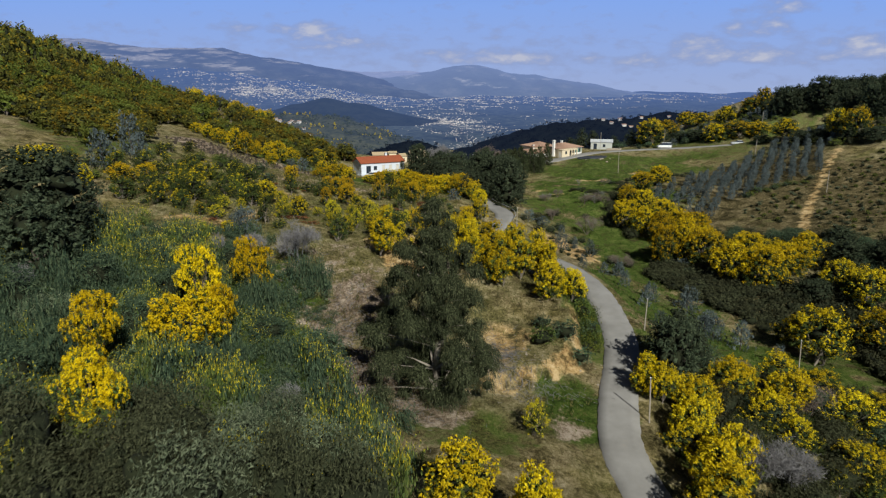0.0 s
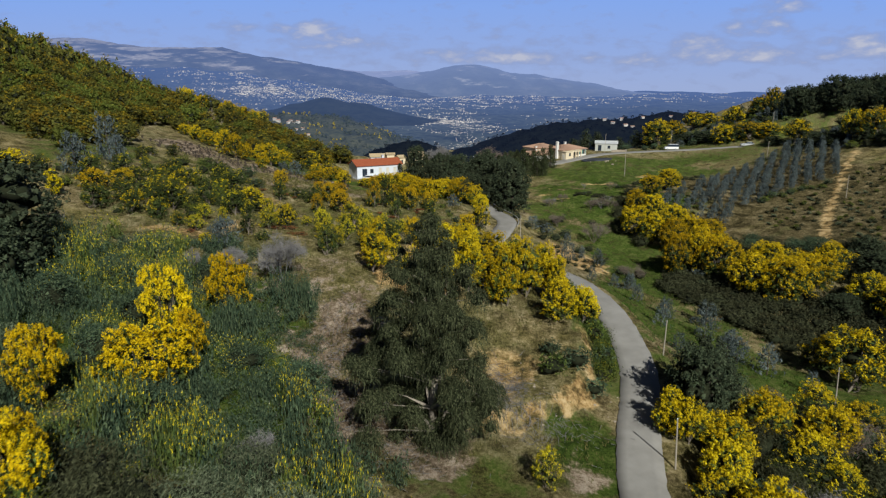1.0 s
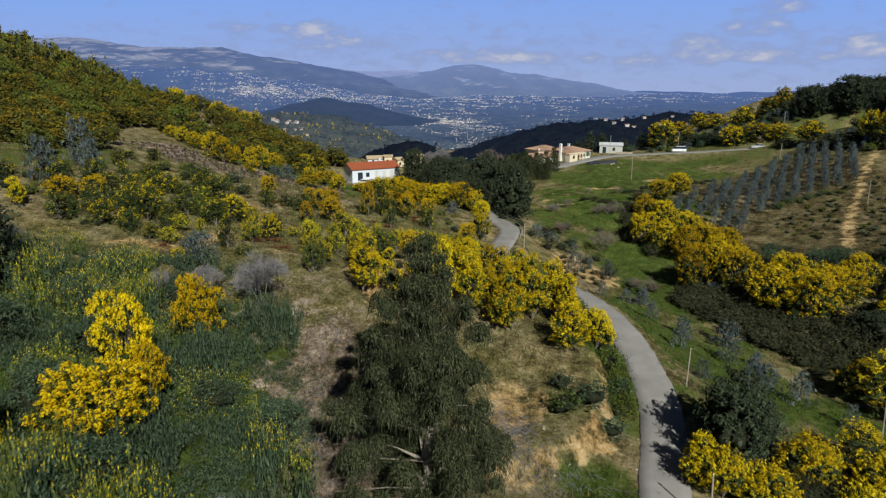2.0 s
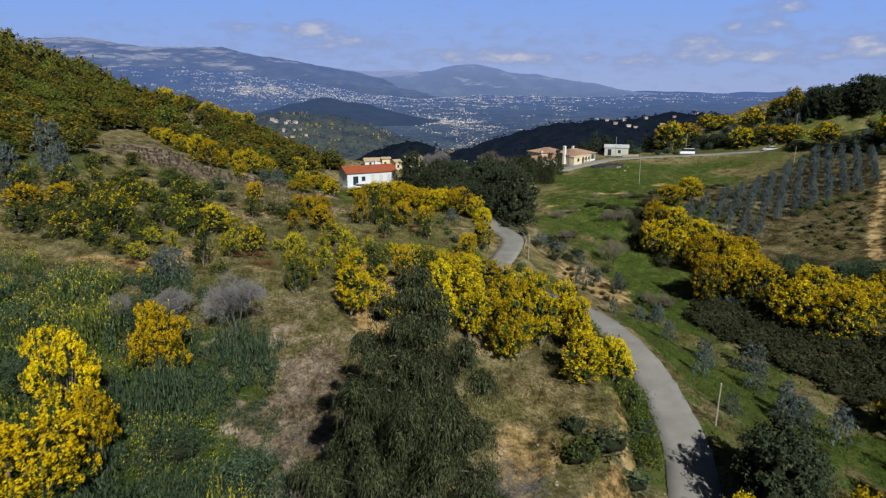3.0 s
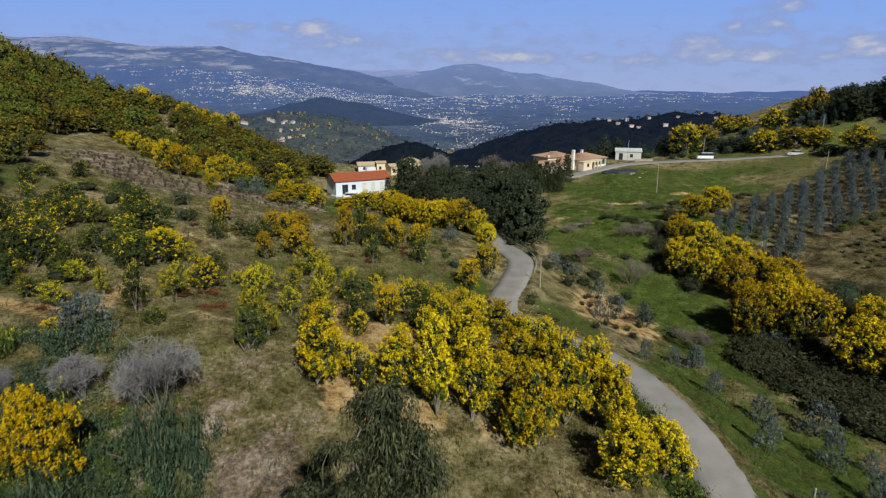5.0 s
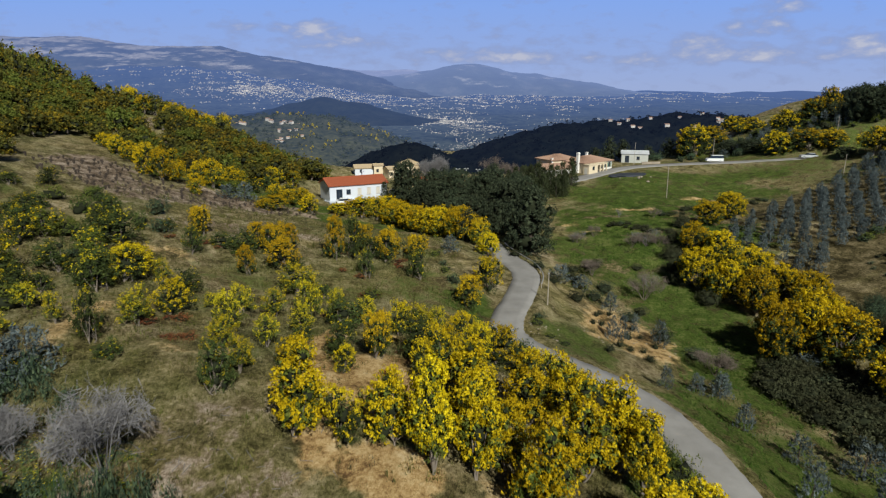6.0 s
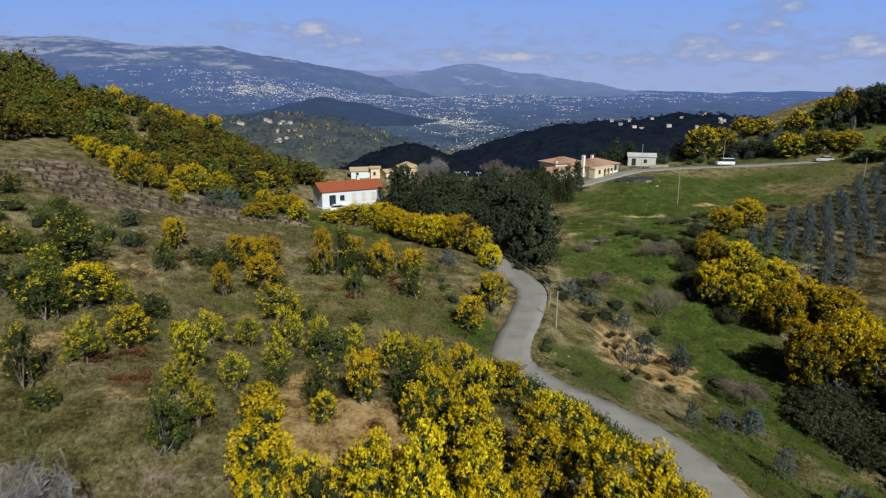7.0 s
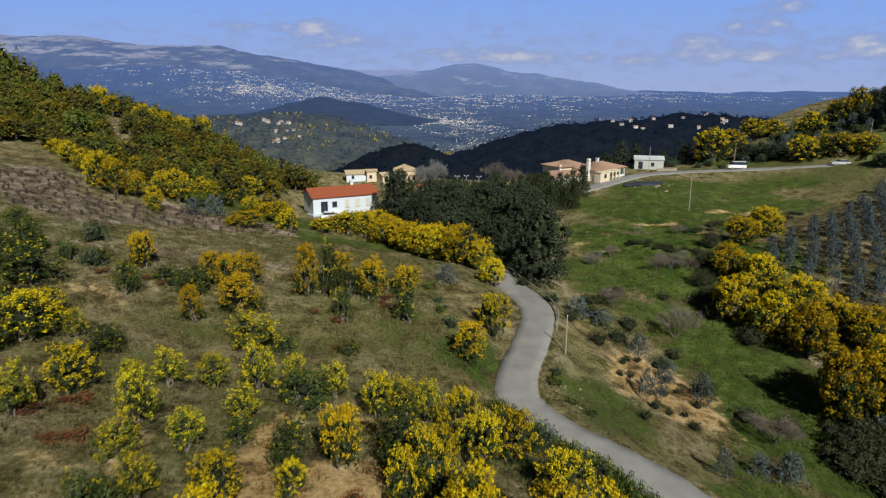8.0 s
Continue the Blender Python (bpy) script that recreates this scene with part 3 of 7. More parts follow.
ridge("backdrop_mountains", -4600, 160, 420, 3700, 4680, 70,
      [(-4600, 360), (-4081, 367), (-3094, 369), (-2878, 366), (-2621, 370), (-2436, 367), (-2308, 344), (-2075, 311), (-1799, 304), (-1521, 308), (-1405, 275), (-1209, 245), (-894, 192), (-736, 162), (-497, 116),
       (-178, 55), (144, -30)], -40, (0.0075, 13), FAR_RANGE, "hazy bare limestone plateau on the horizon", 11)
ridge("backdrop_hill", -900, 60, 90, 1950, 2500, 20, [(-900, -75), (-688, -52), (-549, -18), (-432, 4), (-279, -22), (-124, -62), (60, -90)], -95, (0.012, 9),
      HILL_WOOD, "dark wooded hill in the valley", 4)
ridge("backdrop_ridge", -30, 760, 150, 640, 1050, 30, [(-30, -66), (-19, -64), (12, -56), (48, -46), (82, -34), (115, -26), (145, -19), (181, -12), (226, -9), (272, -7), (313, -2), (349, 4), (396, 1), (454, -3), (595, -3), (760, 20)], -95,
      (0.05, 6), FAR_WOOD_SHADED, "dark wooded ridge with cloud shade painted into its colour", 7)
ridge("backdrop_knoll", -210, 100, 80, 520, 840, 24, [(-210, -90), (-148, -66), (-114, -50), (-87, -37), (-61, -28), (-30, -23), (-11, -30), (10, -40), (46, -52), (100, -72)], -98, (0.05, 5), FAR_WOOD_SHADED,
      "dark wooded knoll with cloud shade painted into its colour", 8)
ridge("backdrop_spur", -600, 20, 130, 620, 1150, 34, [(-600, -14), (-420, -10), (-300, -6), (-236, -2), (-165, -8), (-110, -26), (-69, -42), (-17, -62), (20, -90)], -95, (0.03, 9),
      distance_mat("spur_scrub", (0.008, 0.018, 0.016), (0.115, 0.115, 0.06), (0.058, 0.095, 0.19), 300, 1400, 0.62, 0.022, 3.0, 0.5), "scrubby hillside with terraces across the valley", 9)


def plain_height(x, y):
    rise = 175 * ramp(-x, 150, 1600) * ramp(y, 2700, 4300)
    return -97 + 107 * ramp(y, 1300, 5200) + rise + 7 * np.sin(x * 0.006 + y * 0.003) * np.sin(y * 0.005) + 5 * np.sin(x * 0.017 + 1) * np.sin(y * 0.012)


px_, py_ = np.linspace(-4300, 4300, 220), np.linspace(1000, 4850, 190)
PX, PY = np.meshgrid(px_, py_)
PZ = np.array(plain_height(PX.ravel(), PY.ravel()))
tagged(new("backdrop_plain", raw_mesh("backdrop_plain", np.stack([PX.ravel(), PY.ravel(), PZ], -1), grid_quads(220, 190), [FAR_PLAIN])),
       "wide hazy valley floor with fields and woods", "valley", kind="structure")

BOX_Q = np.array([[0, 1, 5, 4], [1, 2, 6, 5], [2, 3, 7, 6], [3, 0, 4, 7], [4, 5, 6, 7]])


def far_town(rng):
    """Pale little houses strewn over the far valley, thickest in the towns."""
    spots = []
    for cx, cy, sx, sy, n in ((-870, 3560, 250, 230, 1500), (-1000, 3450, 90, 90, 400), (-554, 3495, 190, 200, 420), (-313, 3800, 230, 330, 420), (-1184, 3891, 175, 220, 160), (-1614, 3883, 160, 260, 80),
                              (13, 2427, 70, 170, 620), (-10, 2350, 30, 60, 90), (101, 2083, 84, 170, 400), (65, 1622, 34, 80, 170), (90, 3950, 420, 280, 520), (739, 3850, 430, 380, 330), (1564, 3890, 420, 260, 300),
                              (546, 2927, 52, 60, 70), (345, 3452, 220, 320, 420), (-420, 3000, 90, 130, 90), (-1500, 3950, 330, 200, 220), (-1050, 3800, 420, 260, 420), (-2000, 4000, 200, 120, 60), (-150, 3300, 260, 300, 420),
                              (1150, 3900, 500, 260, 420), (420, 2500, 160, 300, 150), (250, 3900, 700, 250, 520)):
        knots = np.column_stack([rng.normal(cx, sx, max(4, n // 9)), rng.normal(cy, sy, max(4, n // 9))])
        loose = rng.lognormal(2.9, 0.7, (n, 1))
        spots.append(knots[rng.integers(0, len(knots), n)] + rng.standard_normal((n, 2)) * loose * [1.0, 0.8])
    p = np.vstack(spots)
    p = p[(p[:, 1] > 1250) & (p[:, 1] < 4500) & (np.abs(p[:, 0]) < 3500)]
    z = plain_height(p[:, 0], p[:, 1])
    n = len(p)
    grow = p[:, 1] / 3000
    w, d, h, a = rng.lognormal(1.2, 0.5, n) * grow, rng.uniform(1.8, 4, n) * grow, rng.uniform(0.9, 2.6, n) * grow ** 0.7, rng.uniform(0, 3.14, n)
    corner = np.array([(-1, -1, 0), (1, -1, 0), (1, 1, 0), (-1, 1, 0), (-1, -1, 1), (1, -1, 1), (1, 1, 1), (-1, 1, 1)], float)
    lx, ly = corner[None, :, 0] * w[:, None] / 2, corner[None, :, 1] * d[:, None] / 2
    v = np.stack([p[:, :1] + lx * np.cos(a)[:, None] - ly * np.sin(a)[:, None], p[:, 1:] + lx * np.sin(a)[:, None] + ly * np.cos(a)[:, None],
                  z[:, None] - 1 + corner[None, :, 2] * (h + 1)[:, None]], -1)
    return v.reshape(-1, 3), (BOX_Q[None] + 8 * np.arange(n)[:, None, None]).reshape(-1, 4)


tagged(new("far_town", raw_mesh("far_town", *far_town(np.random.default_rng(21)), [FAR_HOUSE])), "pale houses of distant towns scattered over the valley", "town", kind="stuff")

# ---- plants ----
def unit(v):
    return v / np.maximum(np.linalg.norm(v, axis=-1, keepdims=True), 1e-9)


def cards(centres, normals, sizes, rng, slim=0.55, curl=0.3, hang=None):
    """Small leaf tufts: one three-cornered blade each."""
    n = len(centres)
    nn = unit(normals)
    ref = unit(rng.standard_normal((n, 3)) if hang is None else np.array(hang) + 0.35 * rng.standard_normal((n, 3)))
    a = unit(np.cross(nn, ref))
    b = np.cross(a, nn)
    s = np.asarray(sizes)[:, None]
    v = np.stack([centres + b * s + nn * s * curl, centres - b * s * 0.7 + a * s * slim, centres - b * s * 0.7 - a * s * slim], 1)
    k_ = 3 * np.arange(n)
    return v.reshape(-1, 3), np.column_stack([k_, k_ + 1, k_ + 2, k_ + 2])


def joined(*pieces):
    """Several (corners, faces) as one."""
    V, Q, base = [], [], 0
    for v, q in pieces:
        V.append(v)
        Q.append(q + base)
        base += len(v)
    return np.vstack(V), np.vstack(Q)


def tubes(segs, sides=5):
    """Tapered limbs from (start, end, radius, radius); a limb that starts where another ends grows out of it."""
    vs, qs, ang, rings = [], [], np.arange(sides) * 2 * math.pi / sides, {}
    for p0, p1, r0, r1 in segs:
        p0, p1 = np.array(p0, float), np.array(p1, float)
        d = unit(p1 - p0)
        a = unit(np.cross(d, (0.3, 1, 0.2)))
        b = np.cross(d, a)
        ring = np.cos(ang)[:, None] * a + np.sin(ang)[:, None] * b
        keys = [tuple(np.round(p, 3)) for p in (p0, p1)]
        for p, r, key in ((p0, r0, keys[0]), (p1, r1, keys[1])):
            if key not in rings:
                rings[key] = len(vs) * sides
                vs.append(p + ring * r)
        o, e = rings[keys[0]], rings[keys[1]]
        qs += [(o + j, o + (j + 1) % sides, e + (j + 1) % sides, e + j) for j in range(sides)]
    return np.vstack(vs), np.array(qs)


def lobes(rng, n, rx, z0, z1, fat=0.5):
    """The rounded masses of a crown: centre and radius."""
    out = [(np.array([0, 0, (z0 + z1) / 2]), min(rx, (z1 - z0) / 2) * 0.75)]
    for _ in range(n):
        a, u = rng.uniform(0, 6.28), rng.uniform(0, 1)
        z = z0 + (z1 - z0) * rng.uniform(0.12, 0.9)
        wide = math.sin(math.pi * (0.18 + 0.72 * (z - z0) / (z1 - z0)))
        r = rx * rng.uniform(0.75, 1.25) * fat * (0.6 + 0.4 * wide)
        d = max(rx * wide * (0.35 + 0.65 * u) - r * 0.45, 0)
        out.append((np.array([d * math.cos(a), d * math.sin(a), z]), r))
    return out


def shell(rng, L, n, low=-0.55, inner=0.75):
    """n points on the outside of a crown, with the way outwards."""
    w = np.array([r * r for _, r in L])
    pick = rng.choice(len(L), n * 3, p=w / w.sum())
    c, r = np.array([L[i][0] for i in pick]), np.array([L[i][1] for i in pick])
    d = unit(rng.standard_normal((n * 3, 3)))
    d[:, 2] = np.where(d[:, 2] < low, -d[:, 2], d[:, 2])
    p = c + d * (r * rng.uniform(0.82, 1.08, n * 3))[:, None]
    keep = np.ones(len(p), bool)
    for lc, lr in L:
        keep &= np.linalg.norm(p - lc, axis=1) > lr * inner
    return p[keep][:n], d[keep][:n]


def ball(cuts):
    bm_ = bmesh.new()
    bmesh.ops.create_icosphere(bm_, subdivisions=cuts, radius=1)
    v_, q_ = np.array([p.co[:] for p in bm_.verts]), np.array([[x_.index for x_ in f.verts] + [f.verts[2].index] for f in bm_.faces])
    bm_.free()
    return v_, q_


ICO_V, ICO_Q = ball(1)
BALL_V, BALL_Q = ball(2)


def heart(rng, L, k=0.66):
    """A crown's dense inside, rough and well under its leaves; shade is painted in."""
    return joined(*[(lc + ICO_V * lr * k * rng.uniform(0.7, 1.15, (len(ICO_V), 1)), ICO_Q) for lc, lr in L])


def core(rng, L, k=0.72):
    """The dense inside of a bush, painted shade-dark: one skin over all its masses."""
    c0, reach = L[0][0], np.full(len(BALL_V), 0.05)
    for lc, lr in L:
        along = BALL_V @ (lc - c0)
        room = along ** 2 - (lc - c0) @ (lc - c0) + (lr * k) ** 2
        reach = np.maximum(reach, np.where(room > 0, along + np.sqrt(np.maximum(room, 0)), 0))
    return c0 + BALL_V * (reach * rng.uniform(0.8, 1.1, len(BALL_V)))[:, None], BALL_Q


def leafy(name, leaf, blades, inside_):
    """A part of leaf blades over a heart darkened with painted inner shade."""
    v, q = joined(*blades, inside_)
    return name, v, q, [leaf, INNER_SHADE], (np.arange(len(q)) >= len(q) - len(inside_[1])).astype(np.int32)


def puffs(rng, p, d, per, spread, size, layer=0.75, **kw):
    """Each point becomes a tuft of several blades; layer: how deep a tuft is for its width."""
    n = len(p)
    o = unit(rng.standard_normal((n * per, 3)))
    c = np.repeat(p, per, 0) + o * (spread * rng.uniform(0.8, 1.9, (n * per, 1))) * np.array([1, 1, layer])
    nn = o * 0.9 + np.repeat(d, per, 0) * 0.7 + 0.35 * rng.standard_normal((n * per, 3)) + np.array([0, 0, 0.25])
    return cards(c, nn, size * rng.uniform(0.6, 1.3, n * per), rng, **kw)


def sprays(rng, p, d, per, length, wide, up=0.8):
    """Each point becomes an upswept spray: the blades' places and normals, and how far out along the spray each sits."""
    n = len(p)
    axis = unit(d + np.array([0, 0, up]) + 0.28 * rng.standard_normal((n, 3)))
    s1 = unit(np.cross(axis, (0.31, 0.22, 1.0)))
    s2 = np.cross(axis, s1)
    grow = rng.uniform(0.6, 1.4, (n, 1))
    t, a = rng.uniform(0, 1, (n, per)), rng.uniform(0, 6.28, (n, per))
    r = wide * grow * (0.35 + 0.65 * np.sin(math.pi * (0.2 + 0.7 * t))) * np.sqrt(rng.uniform(0.25, 1, (n, per)))
    off = np.cos(a)[..., None] * s1[:, None] + np.sin(a)[..., None] * s2[:, None]
    c = p[:, None] + axis[:, None] * (length * grow * t)[..., None] + off * r[..., None]
    nn = off * 0.9 + axis[:, None] * 0.55 + 0.3 * rng.standard_normal(off.shape)
    return c.reshape(-1, 3), nn.reshape(-1, 3), t.ravel()


def limbs(rng, L, h0, r, stems=1, sides=5):
    """A trunk or several stems that fork towards the crown's masses."""
    segs = []
    for s in range(stems):
        a = rng.uniform(0, 6.28)
        base = np.array([0.0, 0.0, -0.3])
        fork = base + np.array([rng.normal(0, 0.15), rng.normal(0, 0.15), h0 + 0.3]) * (1 if stems == 1 else np.array([2.2, 2.2, 1]))
        segs.append((base, fork, r, r * 0.72))
        for i in range(s, len(L), stems):
            c, lr = L[i]
            mid = fork + (c - fork) * 0.5 + rng.normal(0, 0.12, 3)
            segs += [(fork, mid, r * 0.6, r * 0.38), (mid, c + (0, 0, lr * 0.3), r * 0.38, r * 0.12)]
    return tubes(segs, sides)


def mimosa(seed, h=5.0, w=4.4, bloom=0.7, puff_n=150, per=12, n_lobes=7, stems=1, flower=BLOSSOM, leaf=LEAF, low=0.03, size=0.098, length=0.55, wide=0.2, up=0.85, flat=1.0, dense=0.48, fat=0.5, top=0.75):
    """A mimosa: leafy upswept sprays from a shade-coloured heart, tipped with blossom, thickest towards the top."""
    rng = np.random.default_rng(seed)
    squash = np.array([1, 1, flat])
    L = lobes(rng, n_lobes, w / 2, h * low / flat, h * 0.95 / flat, fat)
    p, d = shell(rng, L, puff_n, -0.7)
    p, d = p * squash, unit(d * squash)
    L = [(lc * squash, lr) for lc, lr in L]
    lift = (p[:, 2] - h * low) / (h * (1 - low))
    chance = bloom * (0.875 + top * (lift - 0.5)) + 0.2 * rng.standard_normal(len(p))
    full = rng.uniform(0, 1, len(p)) < chance
    c, nn, t = sprays(rng, p, d, per, length, wide, up)
    m = np.repeat(full, per) & (t + 0.25 * rng.standard_normal(len(t)) > 0.4 - 0.36 * min(bloom, 1))
    s = size * rng.uniform(0.6, 1.35, len(c))
    core = [(lc, lr * flat) for lc, lr in L]
    parts = [("trunk", *limbs(rng, L, h * max(low, 0.05), 0.035 + 0.010 * h, stems), BARK),
             leafy("foliage", leaf, [cards(c[~m], nn[~m], s[~m] * 1.25, rng, slim=0.36), cards((p - d * 0.3), d + 0.3 * rng.standard_normal(p.shape), np.full(len(p), size * 2.2), rng, slim=0.7)], heart(rng, core, dense))]
    if m.any():
        parts.append(("blossom", *cards(c[m], nn[m], s[m], rng, slim=0.62), flower))
    return parts


def evergreen(seed, h=9.0, w=8.5, puff_n=400, per=14, n_lobes=15, leaf=LEAF_DARK, low=0.0, size=0.19, bark=BARK_DARK):
    """A dense round dark-leaved tree, leafy to the ground."""
    rng = np.random.default_rng(seed)
    L = lobes(rng, n_lobes, w / 2, h * low, h * 0.96, 0.5)
    L += [(np.array([w * 0.27 * math.cos(a), w * 0.27 * math.sin(a), h * 0.2]), w * 0.2) for a in rng.uniform(0, 6.28, 5)]
    p, d = shell(rng, L, puff_n, -0.75)
    c, nn, _ = sprays(rng, p, d, per, 0.7, 0.34, 0.35)
    crown = leafy("crown", leaf, [cards(c, nn, size * rng.uniform(0.6, 1.3, len(c)), rng, slim=0.5), cards(p - d * 0.3, d, np.full(len(p), size * 2.0), rng, slim=0.75)], heart(rng, L, 0.5))
    return [("trunk", *limbs(rng, L, h * max(low, 0.15), 0.08 + 0.015 * h), bark), crown]


def conifer(seed, h=7.0, w=2.8, n=420, leaf=LEAF_DARK, size=0.3, power=0.8, bark=BARK_DARK, low=0.04, per=6, up=1.0):
    """A pointed tree or shrub with upswept leaves to the ground."""
    rng = np.random.default_rng(seed)
    t, a = rng.uniform(low, 1, n) ** 1.15, rng.uniform(0, 6.28, n)
    ragged = 1 + 0.3 * np.sin(a * 3 + seed) * np.sin(t * 13 + seed) + 0.2 * rng.standard_normal(n)
    r = w / 2 * (1 - t) ** power * np.clip(ragged, 0.3, 1.5) * rng.uniform(0.55, 1.0, n)
    p = np.column_stack([r * np.cos(a), r * np.sin(a), t * h * 0.94])
    d = np.column_stack([np.cos(a), np.sin(a), np.full(n, 0.4)])
    c, nn, _ = sprays(rng, p, d, per, 0.22 * w, 0.07 * w, up)
    return [("trunk", *tubes([((0, 0, -0.3), (0, 0, h * 0.9), 0.03 + 0.012 * h, 0.02)], 5), bark),
            ("crown", *cards(c, nn, size * 0.62 * rng.uniform(0.6, 1.4, len(c)), rng, slim=0.34, hang=(0, 0, 1)), leaf)]


def strands(rng, tops, outs, lengths, wide, steps=4):
    """Hanging sprays: narrow wavering ribbons, each joined along its length."""
    n = len(tops)
    side = unit(np.cross(outs, (0, 0, 1)) + 0.5 * rng.standard_normal((n, 3)) * [1, 1, 0])
    sway = outs * [1, 1, 0] * rng.uniform(0.1, 0.5, (n, 1)) + rng.normal(0, 0.1, (n, 3)) * [1, 1, 0]
    rows = []
    for i in range(steps + 1):
        t = i / steps
        c = tops + sway * math.sin(t * 2.2) + lengths[:, None] * t * np.array([0, 0, -1]) + rng.normal(0, 0.035, (n, 3))
        half = side * (wide * (0.45 + 1.3 * t * (1 - t) + (0.2 if i % 2 else -0.12)) * (1 - 0.6 * t))[:, None] / 2
        rows.append(np.stack([c - half, c + half], 1))
    v = np.stack(rows, 1).reshape(-1, 3)
    k_ = np.arange(steps) * 2
    q = np.stack([k_, k_ + 1, k_ + 3, k_ + 2], -1)
    return v, (q[None] + (2 * (steps + 1)) * np.arange(n)[:, None, None]).reshape(-1, 4)


def weeping(seed, h=18.5, w=8.8):
    """The tall dark tree: a narrow upper crown over a broad skirt, hanging sprays, pale limbs showing through."""
    rng = np.random.default_rng(seed)
    L = []
    for i in range(84):
        t = 0.05 + 0.9 * (i + rng.uniform(0, 1)) / 84
        wide = w / 2 * float(np.interp(t, (0, 0.12, 0.28, 0.40, 0.47, 0.58, 0.72, 0.86, 1), (0.7, 1.05, 1.12, 0.98, 0.84, 1.0, 0.9, 0.62, 0.24)))
        a, out = 2.4 * i + rng.normal(0, 0.5), rng.uniform(0.5, 1.2)
        if t < 0.3 and abs((a + 1.57 + math.pi) % (2 * math.pi) - math.pi) < 0.55:
            continue
        r = max(wide, 1.7) * rng.uniform(0.14, 0.3)
        L.append((np.array([(wide - r) * math.cos(a) * out - 0.6 * t, (wide - r) * math.sin(a) * out + 3.2 * t, h * t]), r))
        if i % 10 == 0:
            L.append((np.array([-0.6 * t, 3.2 * t, h * t]), wide * 0.45))
    for a, out, z, r in ((2.6, 1.25, 0.37, 1.3), (3.0, 1.3, 0.32, 1.3), (3.4, 1.15, 0.22, 1.4), (3.0, 1.55, 0.35, 0.9), (3.6, 1.3, 0.1, 1.2)):
        L.append((np.array([w / 2 * out * math.cos(a), w / 2 * out * math.sin(a) + 1, h * z]), r))
    L.append((np.array([-0.6, 3.3, h * 0.96]), 1.0))
    p, d = shell(rng, L, 24000, -0.35, 0.85)
    p += np.array([0, 0, -0.3]) * rng.uniform(0, 1, (len(p), 1)) * (1 - d[:, 2:3])
    ln = rng.uniform(0.3, 0.95, len(p)) * np.where(rng.uniform(0, 1, len(p)) < 0.1, 1.9, 1.0)
    v1 = strands(rng, p[::2], d[::2], ln[::2], 0.045 * rng.uniform(0.5, 1.5, len(p[::2])), 3)
    v2 = puffs(rng, p - d * 0.1, d, 4, 0.2, 0.125, slim=0.28, hang=(0, 0, -1))
    crown = leafy("crown", LEAF_WEEP, [v1, v2], heart(rng, L, 0.64))
    segs, at = [], np.array([0.0, 0, -0.5])
    for i in range(9):
        to = at + np.array([rng.normal(-0.06, 0.2), rng.normal(0.33, 0.2), h / 9.8])
        segs.append((at, to, 0.42 - 0.042 * i, 0.42 - 0.042 * (i + 1)))
        at = to
    spine = [s[1] for s in segs]
    for i, (lc, lr) in enumerate(L):
        s = min(spine, key=lambda q_: abs(q_[2] - lc[2] + 1.6))
        m = s + (lc - s) * 0.55 + np.array([0, 0, 0.4]) + rng.normal(0, 0.15, 3)
        tip = lc + np.array([0, 0, lr * (0.75 if i % 7 == 0 else 0.2)])
        segs += [(s, m, 0.06, 0.035), (m, tip, 0.035, 0.012)]
        if i % 7 == 0 and lc[2] < h * 0.8:
            out = unit(lc * [1, 1, 0] + 1e-6) * lr
            segs += [(tip, tip + out * 0.9 + [0, 0, 0.15], 0.03, 0.02), (tip + out * 0.9 + [0, 0, 0.15], tip + out * 1.25 - [0, 0, 0.5], 0.02, 0.012)]
    return [("trunk", *tubes(segs, 6), PALE_BARK), crown]


def bare(seed, h=4.0, w=5.0, twigs=3200, mat=TWIG, upright=0.55, thick=1.0):
    """A leafless shrub or small tree: forking limbs out to a haze of fine twigs."""
    rng = np.random.default_rng(seed)
    segs, ends = [], []
    for i in range(7):
        a, out = rng.uniform(0, 6.28), rng.uniform(0.1, 0.5)
        e = np.array([out * w / 2 * math.cos(a), out * w / 2 * math.sin(a), h * rng.uniform(0.3, 0.5)])
        segs.append(((0, 0, -0.2), e, 0.045 * thick, 0.03 * thick))
        ends.append(e)
    for e in list(ends):
        for j in range(7):
            v = unit(np.array([rng.normal(e[0], 1), rng.normal(e[1], 1), upright * 2]))
            f = e + v * h * rng.uniform(0.15, 0.42)
            segs.append((e, f, 0.024 * thick, 0.014 * thick))
            ends.append(f)
    e = np.array(ends)[rng.integers(0, len(ends), twigs)] + rng.normal(0, 0.12 * min(h, 2.5) / 2.5, (twigs, 3))
    way = unit(np.column_stack([rng.normal(e[:, 0] * 0.7, 1), rng.normal(e[:, 1] * 0.7, 1), rng.uniform(-0.5, 1.1, twigs)]))
    ln = h * rng.uniform(0.04, 0.17, twigs)
    return [("branch_work", *joined(tubes(segs, 3), cards(e + way * ln[:, None] * 0.7, np.cross(way, rng.standard_normal((twigs, 3))), ln, rng, slim=0.028 * thick, curl=0.1)), mat)]


